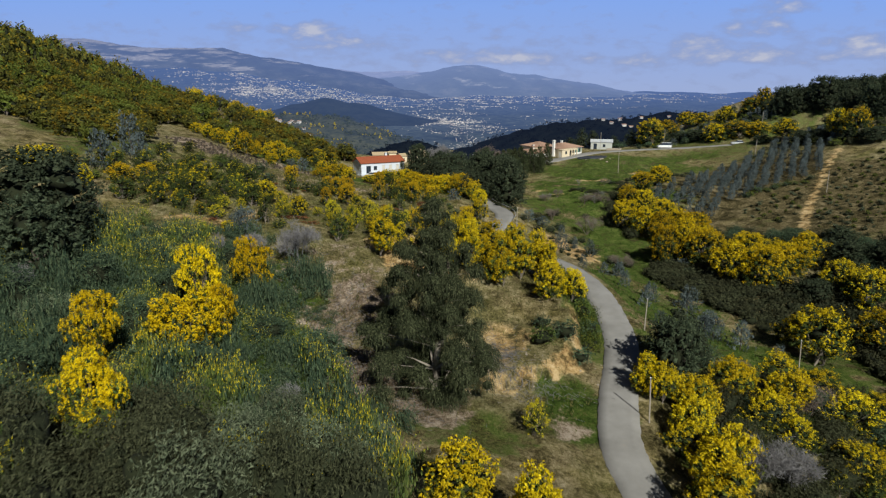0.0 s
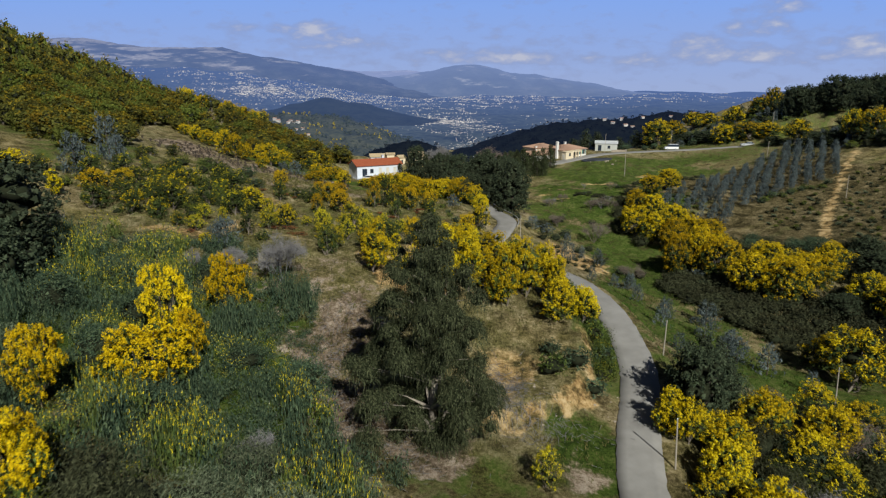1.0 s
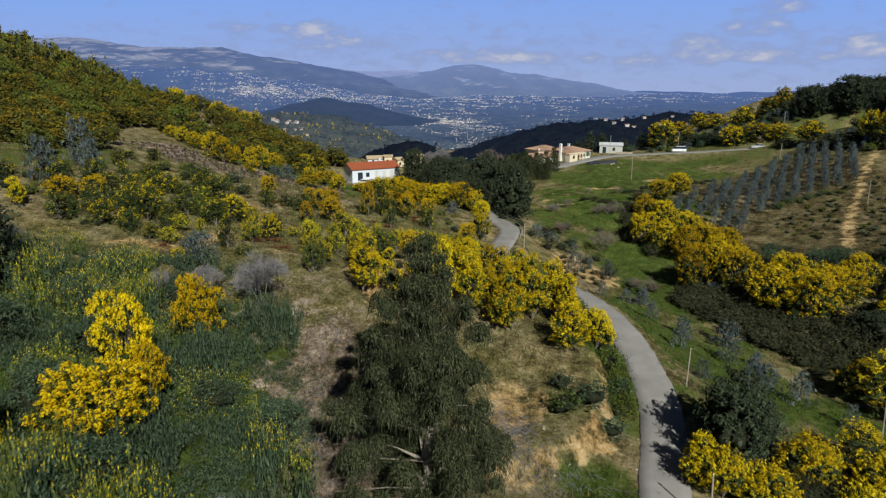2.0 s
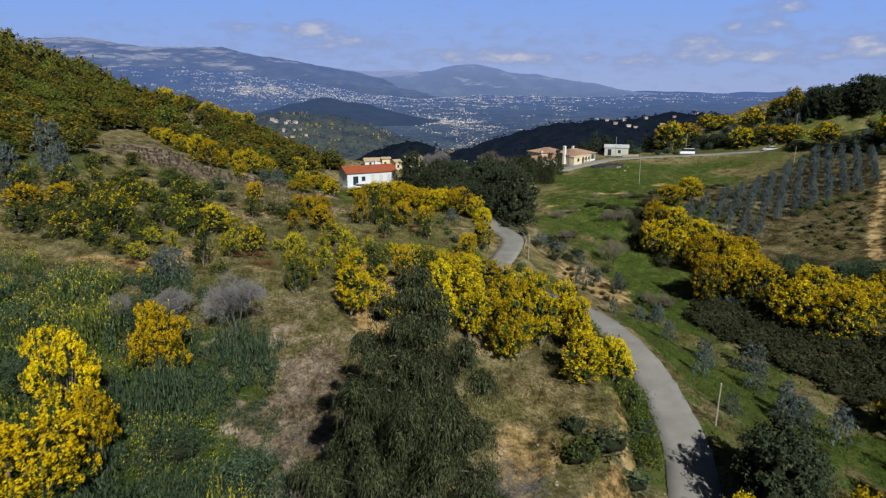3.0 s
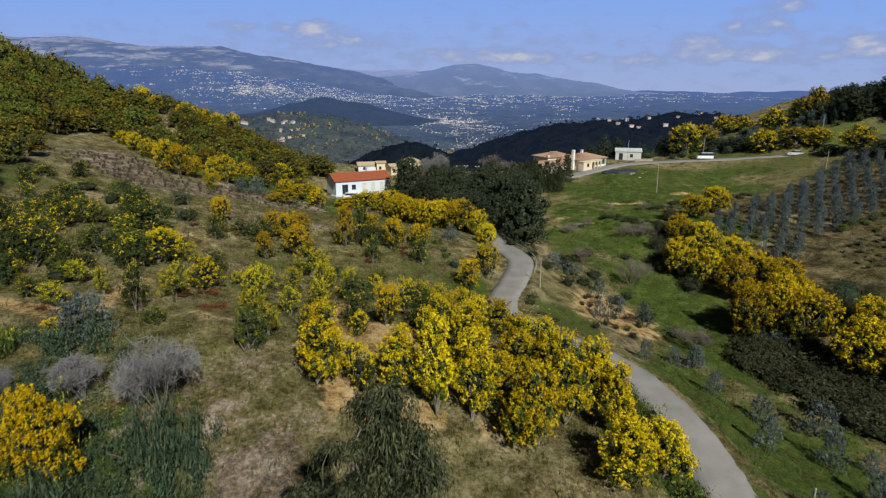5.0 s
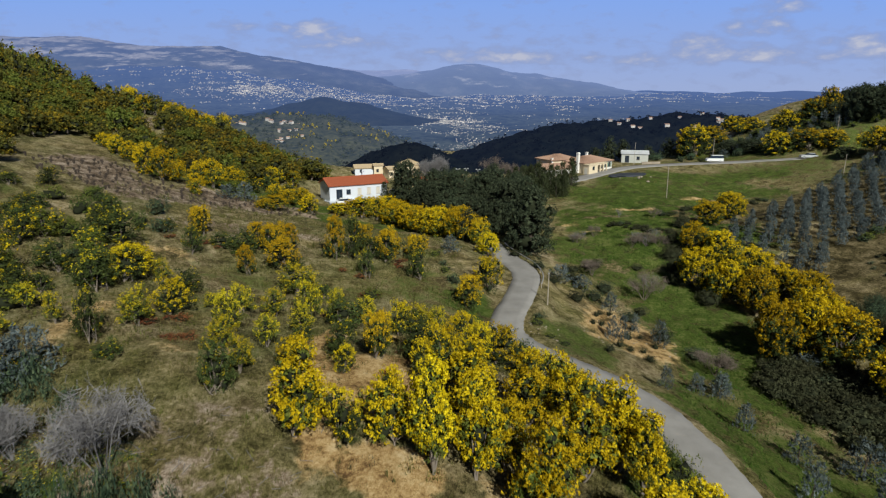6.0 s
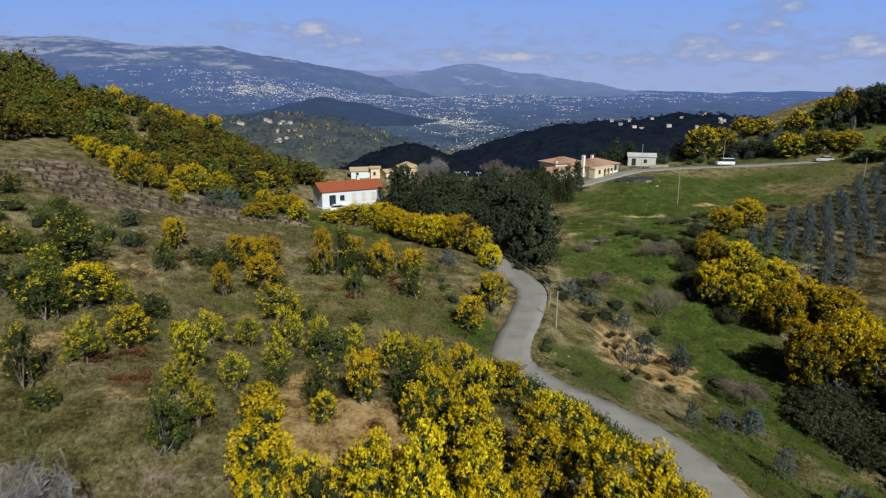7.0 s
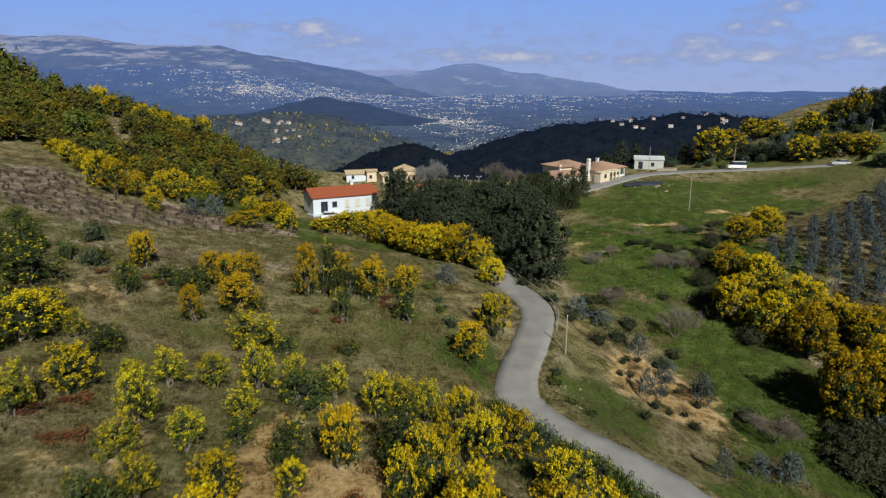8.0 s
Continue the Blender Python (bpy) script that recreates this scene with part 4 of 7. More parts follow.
def bush(seed, h=1.6, w=2.2, n=46, per=8, leaf=LEAF_SCRUB, size=0.14, slim=0.36, up=0.7):
    """A low leafy bush of upswept sprays down to the ground."""
    rng = np.random.default_rng(seed)
    L = [(np.array([0.0, 0.0, h * 0.34]), min(h, w) * 0.42)]
    for i in range(6):
        a, o = 1.05 * i + rng.uniform(0, 1), rng.uniform(0.12, 0.3)
        L.append((np.array([w * o * math.cos(a), w * o * math.sin(a), h * rng.uniform(0.2, 0.52)]), min(h, w) * rng.uniform(0.26, 0.38)))
    p, d = shell(rng, L, n, -0.6)
    c, nn, _ = sprays(rng, p, d, per, 0.26 * min(h, w), 0.13 * min(h, w), up)
    return [("stem", *tubes([((0, 0, -0.2), tuple(c_), 0.03, 0.01) for c_, _ in L], 3), BARK_DARK),
            leafy("leafage", leaf, [cards(c, nn, size * rng.uniform(0.6, 1.35, len(c)), rng, slim=slim)], core(rng, L, 0.72))]


TEMPLATES = {}


def thing_of(name, parts, label, category, group):
    """A plant out of its parts: an empty at its foot with one mesh a part."""
    e = new(name)
    for pn, v, q, m, *which in parts:
        ob = new(pn, raw_mesh(pn, v, q, m if which else [m], which[0] if which else None))
        ob.parent = e
    return tagged(e, label, category, group)


def plant(key, x, y, h, w, rng, sink=0.05, lean=0.0):
    """Stands a plant of a kind on the ground: the first of a kind is built, the others are copies."""
    make, bh, bw, name, label, cat, group = KINDS[key]
    var = int(rng.integers(len(make)))
    if (key, var) not in TEMPLATES:
        TEMPLATES[key, var] = None
        t = thing_of(name, make[var](), label, cat, group)
        TEMPLATES[key, var] = t
    else:
        t = TEMPLATES[key, var]
    s = w / bw
    m = pose(x, y, float(height(x, y)[0]) - sink, rng.normal(0, 2 + lean), rng.normal(0, 2 + lean), rng.uniform(0, 360)) @ Matrix.Diagonal((s, s * rng.uniform(0.9, 1.1), h / bh, 1))
    if (key, var) not in STOOD:
        STOOD.add((key, var))
        t.matrix_basis = m
        SCALE[key, var] = t.matrix_basis.to_scale()
        return t
    sc = SCALE[key, var]
    return copy_thing(t, m @ Matrix.Diagonal((1 / t.scale.x, 1 / t.scale.y, 1 / t.scale.z, 1)))


STOOD, SCALE = set(), {}
GROVE = "mimosa trees on the hillside"
KINDS = {
    "bright": ([lambda s=s: mimosa(s, bloom=0.95, puff_n=310, per=17, n_lobes=12, fat=0.42, leaf=LEAF_OLIVE) for s in (1, 2, 3)], 5.0, 4.4, "mimosa_tree", "mimosa tree covered in bright yellow blossom", "tree", GROVE),
    "tall": ([lambda s=s: mimosa(s, 6.6, 3.7, bloom=0.92, puff_n=350, per=17, n_lobes=15, stems=2, up=1.1, fat=0.44, leaf=LEAF_OLIVE) for s in (106, 107, 108)], 6.6, 3.7, "mimosa_tree", "slender mimosa tree covered in bright yellow blossom", "tree", GROVE),
    "hero": ([lambda s=s: mimosa(s, 6, 7.5, bloom=1.0, puff_n=680, per=24, n_lobes=30, size=0.082, low=0.16, flat=0.34, up=0.05, flower=HONEY, dense=0.55, fat=0.3, length=0.34, wide=0.22, top=1.0) for s in (4, 5)], 6.0, 7.5, "mimosa_tree",
             "large mimosa tree with layered golden yellow blossom", "tree", GROVE),
    "yellow": ([lambda s=s: mimosa(s, bloom=0.66, puff_n=260, per=21, n_lobes=12, fat=0.4, size=0.078, top=1.4, flower=BLOSSOM, leaf=LEAF_DEEP, stems=2) for s in (6, 7, 8)], 5.0, 4.4, "mimosa_tree", "mimosa tree half covered in yellow blossom", "tree", GROVE),
    "sparse": ([lambda s=s: mimosa(s, 4, 3.4, bloom=0.68, puff_n=170, per=19, n_lobes=10, fat=0.42, stems=4, size=0.078, top=1.1, flower=BLOSSOM_SOFT, leaf=LEAF_OLIVE, low=0.12, dense=0.4) for s in (9, 10, 11)], 4.0, 3.4, "mimosa_sapling",
               "thin young mimosa with pale stems and sparse yellow blossom", "tree", "young mimosas on the slope"),
    "green": ([lambda s=s: mimosa(s, 4, 3.4, bloom=0.12, puff_n=170, per=18, n_lobes=10, fat=0.42, stems=2, size=0.082, flower=BLOSSOM_SOFT, leaf=LEAF_DEEP, low=0.05) for s in (12, 13, 14)], 4.0, 3.4, "mimosa_sapling",
              "leafy green young mimosa with hardly any blossom", "tree", "young mimosas on the slope"),
    "amber": ([lambda s=s: mimosa(s, 4.5, 3.6, bloom=0.84, puff_n=300, per=19, n_lobes=13, fat=0.4, stems=2, size=0.078, length=0.45, top=1.7, flower=AMBER, leaf=LEAF_DEEP, low=0.02) for s in (15, 16, 17)], 4.5, 3.6, "mimosa_tree",
              "mimosa tree with faded amber blossom over dark leaves", "tree", GROVE),
    "band": ([lambda s=s: mimosa(s, 7, 7, bloom=0.74, puff_n=560, per=20, n_lobes=36, fat=0.3, top=1.4, flower=GOLDEN, leaf=LEAF_DEEP, low=0.05, size=0.118, length=0.65, wide=0.3, up=0.5, flat=0.7) for s in (18, 19, 20)], 7.0, 7.0, "mimosa_tree",
             "tall mimosa with golden yellow blossom in the valley thicket", "tree", "mimosas along the valley"),
    "far_mimosa": ([lambda s=s: mimosa(s, bloom=0.82, puff_n=230, per=14, n_lobes=16, fat=0.36, top=1.2, flower=GOLDEN, leaf=LEAF_OLIVE, stems=2, size=0.112, wide=0.26) for s in (90, 91, 92)], 5.0, 4.4, "mimosa_tree", "mimosa tree half covered in yellow blossom", "tree", GROVE),
    "slope_mimosa": ([lambda s=s: mimosa(s, bloom=0.6, puff_n=230, per=14, n_lobes=16, fat=0.36, top=1.3, flower=GOLDEN, leaf=LEAF_DEEP, stems=2, size=0.112, wide=0.26) for s in (93, 94)], 5.0, 4.4, "mimosa_tree", "dark-leaved mimosa tree with patches of golden blossom", "tree", "mimosas on the upper slope"),
    "oak": ([lambda s=s: evergreen(s) for s in (21, 22)], 9.0, 8.5, "evergreen_oak", "dense dark green evergreen oak", "tree", "evergreen oaks"),
    "far_oak": ([lambda s=s: evergreen(s, 9, 8.5, 240, 11, 12, size=0.19) for s in (98, 99)], 9.0, 8.5, "evergreen_oak", "dense dark green evergreen oak", "tree", "evergreen oaks"),
    "blue": ([lambda s=s: conifer(s, 3.5, 2.4, 110, LEAF_BLUE, 0.24, 0.55, per=8) for s in (23, 24, 25)], 3.5, 2.4, "blue_gum", "young blue-grey gum shrub", "shrub", "blue-grey gum shrubs"),
    "cypress": ([lambda s=s: conifer(s, 7, 2.8, 230, LEAF_CYPRESS, per=7, power=0.7) for s in (26, 27)], 7.0, 2.8, "cypress", "dark green pointed cypress", "tree", "cypresses by the villa"),
    "bare": ([lambda s=s: bare(s) for s in (28, 29, 30)], 4.0, 5.0, "bare_shrub", "leafless grey shrub with fine tangled twigs", "shrub", "bare shrubs"),
    "bare_thin": ([lambda s=s: bare(s, 4.0, 5.0, 420, TWIG, 0.9, 0.8) for s in (131, 132)], 4.0, 5.0, "bare_sapling", "thin leafless pale sapling in the meadow", "tree", "bare saplings in the meadow"),
    "bare_brown": ([lambda s=s: bare(s, 4.0, 5.0, 1500, TWIG_BROWN, 0.8) for s in (128, 129)], 4.0, 5.0, "bare_shrub", "leafless brown shrub with thin open twigs", "shrub", "bare shrubs"),
    "bush": ([lambda s=s: bush(s, leaf=(LEAF_SCRUB, LEAF, LEAF_OLIVE)[s % 3], size=0.12) for s in (31, 32, 33)], 1.6, 2.2, "low_bush", "low dark green bush on the slope", "shrub", "low bushes"),
    "olive_bush": ([lambda s=s: mimosa(s, 3, 3.2, bloom=0.26, puff_n=150, per=16, n_lobes=10, fat=0.42, stems=2, size=0.082, top=1.2, flower=BLOSSOM, leaf=(LEAF_DEEP, LEAF_OLIVE)[s % 2], low=0.04) for s in (34, 35, 36)], 3.0, 3.2, "mimosa_bush",
                   "bushy olive green mimosa with a little yellow blossom", "shrub", "mimosa bushes on the upper slope"),
    "red": ([lambda s=s: bush(s, 0.7, 1.8, 70, 7, LEAF_RED, 0.07) for s in (37, 38)], 0.7, 1.8, "bracken", "patch of withered red-brown bracken", "fern", "red bracken patches"),
    "bluebush": ([lambda s=s: bush(s, 1.6, 2.2, 80, 8, (LEAF_BLUE, LEAF_BRAMBLE, LEAF_DARK)[s % 3], 0.1) for s in (39, 40, 41)], 1.6, 2.2, "grey_bush", "grey-blue bush on the valley slope", "shrub", "grey-blue bushes"),
    "scrub_dark": ([lambda s=s: bush(s, 3.0, 4.4, 240, 14, LEAF_SCRUB, 0.12, 0.26) for s in (100, 101)], 3.0, 4.4, "scrub_bush", "tall rounded dark green bush in the thicket", "shrub", "tall bushes in the thicket"),
    "scrub_olive": ([lambda s=s: bush(s, 3.0, 4.4, 240, 13, LEAF_BRAMBLE, 0.12, 0.26) for s in (102, 103)], 3.0, 4.4, "scrub_bush", "tall rounded olive brown bush in the thicket", "shrub", "tall bushes in the thicket"),
    "scrub_sage": ([lambda s=s: bush(s, 3.0, 4.4, 260, 16, LEAF_SAGE, 0.11, 0.2) for s in (104, 105)], 3.0, 4.4, "scrub_bush", "tall rounded grey-green bush in the thicket", "shrub", "tall bushes in the thicket"),
    "row_gum": ([lambda s=s: conifer(s, 3.4, 2.2, 76, LEAF_BLUE, 0.25, 0.5, per=12, up=1.6) for s in (41, 42, 43)], 3.4, 2.2, "planted_gum", "blue-grey gum tree planted in a row", "tree", "rows of planted gums"),
    "bramble": ([lambda s=s: bush(s, 1.8, 3.0, 64, 7, LEAF_BRAMBLE, 0.15) for s in (44, 45)], 1.8, 3.0, "bramble", "dark brown-green bramble thicket", "shrub", "brambles in the valley"),
    "wood": ([lambda s=s: mimosa(s, 4.2, 4.4, bloom=(0.08, 0.6, 0.3)[s % 3], puff_n=110, per=7, n_lobes=9, flower=RUST, leaf=(LEAF_OLIVE, LEAF_WOOD, LEAF_WOOD)[s % 3], low=0.02, size=0.2, length=0.7, wide=0.3, dense=0.6) for s in range(46, 52)],
             4.2, 4.4, "ridge_mimosa", "olive and amber mimosa in the hillside wood", "tree", "mimosa wood on the ridge"),
    "vine": ([lambda s=s: bare(s, 0.9, 0.8, 40, BARK_DARK, 1.2, 1.5) for s in (52, 53)], 0.9, 0.8, "pruned_stump", "pruned dark stump in the cleared field", "stump", "pruned stumps in rows"),
}


def stand(key, rows, seed, **kw):
    rng = np.random.default_rng(seed)
    for x, y, h, w in rows:
        plant("tall" if key == "bright" and h > 1.3 * w else key, x, y, h, w, rng, **kw)


def inside(x, y, poly):
    hit, j = np.zeros(np.shape(x), bool), len(poly) - 1
    for i in range(len(poly)):
        (xi, yi), (xj, yj) = poly[i], poly[j]
        hit ^= ((yi > y) != (yj > y)) & (x < (xj - xi) * (y - yi) / (yj - yi + 1e-12) + xi)
        j = i
    return hit


def strewn(poly, step, rng, jitter=0.42):
    """Points strewn over a piece of land, about step metres apart."""
    xs, ys = [p[0] for p in poly], [p[1] for p in poly]
    gx_, gy_ = np.meshgrid(np.arange(min(xs), max(xs), step), np.arange(min(ys), max(ys), step))
    p = np.column_stack([gx_.ravel(), gy_.ravel()]) + rng.uniform(-jitter, jitter, (gx_.size, 2)) * step
    return p[inside(p[:, 0], p[:, 1], poly)]


def mass(name, templates, places, label, category, rng):
    """Many plants that nobody could count, as one object of kind stuff."""
    mats, V, Q, W, base = [], [], [], [], 0
    z = height(places[:, 0], places[:, 1])
    for (x, y, s, sz), gz in zip(places, z):
        a = rng.uniform(0, 6.28)
        for _, v, q, m, *which in templates[rng.integers(len(templates))]:
            own_mats = m if which else [m]
            mats += [n_ for n_ in own_mats if n_ not in mats]
            vv = np.column_stack([(v[:, 0] * math.cos(a) - v[:, 1] * math.sin(a)) * s + x, (v[:, 0] * math.sin(a) + v[:, 1] * math.cos(a)) * s + y, v[:, 2] * sz + gz - 0.05])
            V.append(vv)
            Q.append(q + base)
            W.append(np.array([mats.index(n_) for n_ in own_mats])[which[0]] if which else np.full(len(q), mats.index(m)))
            base += len(v)
    return tagged(new(name, raw_mesh(name, np.vstack(V), np.vstack(Q), mats, np.concatenate(W))), label, category, kind="stuff")

# ---- the plants, by kind: x, y, height, width ----
willow = thing_of("weeping_tree", weeping(54, 19.2, 9.4), "tall dark weeping evergreen with hanging sprays and pale limbs", "tree", "")
willow.matrix_basis = pose(-0.2, 53.8, float(height(-0.2, 53.8)[0]) - 0.05)
stand("hero", [(-23.8, 55.0, 7.0, 7.6), (-25.2, 62.0, 9.4, 5.0), (-22.6, 59.6, 6.6, 3.8), (-22.3, 70, 7.6, 4.8), (-28.6, 48.4, 7.2, 4.8), (-21.2, 34.6, 6.8, 4.4), (-23.2, 38.4, 5.4, 3.2)], 2)
stand("bright", [(-29, 83.8, 2, 2.6), (8.3, 140.9, 4, 3.7), (-8.2, 81.3, 6.5, 3.7), (-1.9, 81.1, 5.6, 3.2), (0.6, 79.2, 7.5, 3.3), (3.3, 78.9, 7.1, 3.6), (5.1, 80, 4.9, 3.6), (7.5, 76.8, 7, 3.9), (10.3, 80.9, 7.1, 3.5), (13, 82.3, 6.6, 3.6), (7.1, 85.3, 5.6, 3.8), (10, 86.4, 5.4, 3.3), (13.1, 74.3, 5.2, 3.9), (16.5, 76.3, 4.5, 3.6), (13.9, 80.1, 5.9, 3), (3.3, 85, 6, 3.7), (0.9, 34.2, 6.2, 4.6), (6.0, 33.4, 6.0, 4.0), (-63, 97.5, 4.4, 6.6), (-54.2, 94.8, 4, 2.6), (20.6, 58.4, 4.6, 3.0)], 10)
stand("bright", [(25, 56.4, 4.6, 4.6), (30.2, 60, 5.2, 5), (24.4, 46.4, 5.8, 5), (21.7, 43.8, 6.2, 4.4), (35.4, 58.6, 5.2, 4.8), (22.0, 57.2, 4.6, 3.6)], 34)
stand("yellow", [(-31.3, 108.5, 3.3, 4.4), (-23.3, 98.6, 3.7, 3.6), (-9.6, 87.4, 3.2, 3.1), (7.3, 122.9, 5.2, 3.8), (-6.2, 88.9, 2.4, 1.9), (-2.8, 100.1, 3.5, 2.5), (-0.2, 88.8, 3.2, 2.6), (1.6, 92.1, 4.4, 2.5), (3, 98.7, 3.8, 2.7), (4.1, 94.2, 4.3, 2.6), (-5.1, 81, 4.1, 2.8), (-30.3, 104.9, 3.9, 5), (1.3, 89.5, 4.8, 2.9), (6.2, 96.7, 3.8, 3.6), (9.2, 92.5, 3.6, 3.4), (32, 55.2, 4.6, 4.4), (33.1, 53, 3.6, 4), (38.1, 50.3, 4.1, 4.4), (37.7, 64, 4.4, 4.7), (42.2, 64, 3.4, 4.8), (41.5, 57.6, 4.8, 5.5), (46, 59.4, 4.2, 5.1), (49.6, 77.5, 8, 8.7), (48.4, 82.2, 4.7, 4.8)], 110)
stand("yellow", [(60.5, 81, 6.3, 7.5), (64.6, 98, 5.3, 7), (66.1, 92.1, 7.5, 7.5), (22.1, 50.4, 3.7, 4.1)], 134)
stand("sparse", [(-27.9, 107.3, 2.3, 2.1), (-24.3, 94.3, 3.5, 2.6), (-20.6, 101.3, 1.6, 1.7), (-17, 94.6, 3.4, 2.6), (-16, 90.6, 2.9, 2.3), (-18.1, 101.6, 3.1, 2.4), (-15.2, 102.6, 3.1, 2.4), (-13, 92, 2.9, 2), (-14.9, 110.6, 3.8, 4.4), (-11.7, 102.1, 3.8, 3), (-8.9, 101.6, 3.1, 2), (-6.2, 102.5, 2.5, 2.2), (-11.2, 96.6, 2.4, 2.3), (-0.8, 99.7, 3.2, 2.5), (0.6, 100, 3, 2), (-13.8, 87.5, 3.1, 1.9), (-15.2, 86.8, 1.8, 1.4), (-33.5, 94.3, 2, 2.4), (-30.1, 92.5, 2.5, 1.5), (-32.7, 89.2, 2, 2.2), (8.1, 49.9, 3.2, 2.4)], 210)
stand("green", [(-24.8, 105.9, 2.4, 3.2), (-33.5, 122.3, 1.7, 2.5), (-28.5, 116.9, 3.3, 2.5), (-26.5, 121.7, 2.1, 3.5), (-23.5, 120.5, 3.4, 3.2), (-10.7, 124.5, 5.7, 2.6), (-8.4, 125.3, 2.9, 2.6), (-2, 120.7, 3.9, 2.4), (-8.2, 119.6, 3.6, 2.1), (-11.9, 111.2, 1.6, 2.1), (-7, 91.9, 2.8, 2.7), (-10.4, 93.9, 1.8, 2.1), (-14.5, 84.6, 3.7, 2.5), (-26.1, 90.2, 4.4, 2.2), (-8, 100.2, 2.9, 3.3), (-23.4, 87.9, 1.5, 1.9), (-40.1, 121.1, 3.3, 3.5), (-35.5, 114.4, 3.7, 5.9), (-38.9, 116.7, 3, 3.2), (-1.1, 93.6, 3.7, 3.2)], 310)
stand("amber", [(-21.4, 114.8, 3.5, 2.2), (-17.8, 117.8, 4, 4), (-20.8, 123.7, 4.5, 3.6), (-23, 124.1, 3.4, 3), (-19.2, 125.4, 3.2, 2.8), (-30, 123.8, 4.5, 2.9), (-12.8, 124, 5.7, 2.8), (-10.1, 127.9, 4.3, 3), (-6.3, 126, 5.1, 3.9), (-2.3, 127.3, 4, 3.3), (4.2, 115.1, 3.7, 3.3), (-4, 91.4, 4.6, 2.5)], 410)
stand("band", [(52.4, 163.7, 4.9, 6), (57.5, 166.4, 5.5, 6.1), (45.6, 151.9, 5.7, 5.8), (41.9, 140.9, 7.1, 6), (45.1, 137.2, 6.8, 6.6), (47.7, 147.1, 6.3, 6), (47.2, 132.1, 7.2, 6.6), (43.3, 118.7, 8.1, 5.8), (46.8, 118.8, 9.3, 5.8), (50.3, 141, 6, 6.4), (52.3, 135.1, 5.6, 6), (54.1, 131.2, 5.7, 6.1), (50.7, 106.1, 7.5, 7.8), (54.8, 102.4, 7.4, 8), (63.8, 107, 6.2, 6.2), (49.7, 116.3, 7.6, 7.9), (59.5, 106.3, 5.7, 7.3)], 510)
stand("oak", [(25.7, 63.8, 6.8, 7.2), (15.6, 146, 10.6, 9.3), (13.9, 167.6, 9.6, 9), (10.3, 182, 8.5, 9), (5.6, 150.5, 5.2, 5.1), (4.8, 190.6, 7.2, 7.2), (-1.1, 186.5, 7.6, 7), (-7.1, 180.9, 8.9, 6.7), (-2.9, 174.4, 5.9, 6.3), (-48.2, 170.2, 3, 5), (13.3, 191.6, 8.5, 7.3), (18.9, 187.9, 7.1, 8.2), (24.2, 60.8, 7.2, 6), (-46, 70.5, 10.8, 13), (-42.8, 63.5, 8, 9), (-49.5, 63, 9, 10)], 610)
stand("blue", [(-56.8, 115.5, 7.6, 4.2), (-56.3, 104.3, 6.6, 4.6), (-54, 112, 5.4, 3.4), (-27.6, 83.1, 3.8, 3.2), (-27.2, 84.9, 3.7, 3.3), (22.3, 118, 3.1, 1.7), (23.5, 118.1, 3.4, 1.5), (29.1, 120.3, 3.3, 2.2), (24.1, 103.9, 2.7, 1.4), (28.7, 106.7, 2.2, 2), (31.1, 106.5, 2.4, 2.2), (24.9, 128.8, 2.5, 2.3), (21.9, 134.6, 2.3, 3.2), (18.8, 135.3, 2.7, 3.6), (26.7, 123, 2.7, 1.2), (32.9, 94.5, 3.1, 2.4), (29.6, 87, 3.5, 2.2), (35.9, 87.3, 3.9, 2.3), (39.9, 88, 2.3, 1.8), (30, 98.8, 2.8, 1.9), (31, 106.4, 3, 2), (28.3, 77.1, 2.3, 1.8), (35, 78.6, 3.4, 2.8), (38.7, 94.1, 3.8, 3.6), (36.7, 79.7, 3.3, 2.7)], 710)
stand("blue", [(39.5, 77.4, 4, 3), (42.6, 73.1, 3.1, 1.8), (36.3, 81.6, 3.3, 2.4), (2.2, 133.6, 2.5, 2.9), (-36.3, 162.4, 3.6, 3.6), (-38.6, 159, 2.8, 3.6)], 734)
stand("cypress", [(33, 199.9, 7, 3.3), (30.1, 197.8, 6.3, 3.3), (27.2, 195.8, 6.2, 3), (24.6, 194.7, 6.9, 3), (22, 194, 6.7, 2.9), (19.7, 194.8, 6.7, 3), (-8.9, 182.8, 6.8, 2.7), (-6.5, 180.9, 6.7, 2.7), (-11.8, 184.1, 4, 2), (-4.3, 181, 6.7, 2.7), (29.5, 191.5, 5.5, 2.6)], 810)
stand("bare", [(-18.2, 76.6, 6.4, 5.4), (-23.9, 77.4, 4, 3.8), (27.3, 47.6, 5.8, 5.1), (-40.7, 56.4, 3.9, 3.2), (-13.5, 47.6, 2.9, 2.6), (-28.1, 74.8, 3.9, 2.4), (-46.5, 80.1, 4.6, 3.3)], 910)
stand("bare_thin", [(25.2, 157.6, 2.4, 2.6), (26.9, 159, 2.2, 2.2), (37.1, 170.4, 2.2, 2), (38.1, 155.6, 2.6, 3), (36.6, 157.4, 2.4, 2.6), (40.2, 157.2, 2.4, 2.6), (34.3, 140.1, 3.4, 3.6)], 912)
stand("bare_brown", [(37.6, 58.1, 4.4, 6), (32, 136.1, 4.8, 6), (25.4, 142.4, 3.2, 4.3), (33.6, 113.6, 3.4, 5.2), (26, 157.4, 1.9, 3.2), (35.4, 155.1, 2.8, 3.6), (38.2, 155.7, 3.1, 4), (40.4, 155.4, 2.6, 3.6), (29.5, 160, 2.4, 3), (44, 170, 2.2, 2.8)], 915)
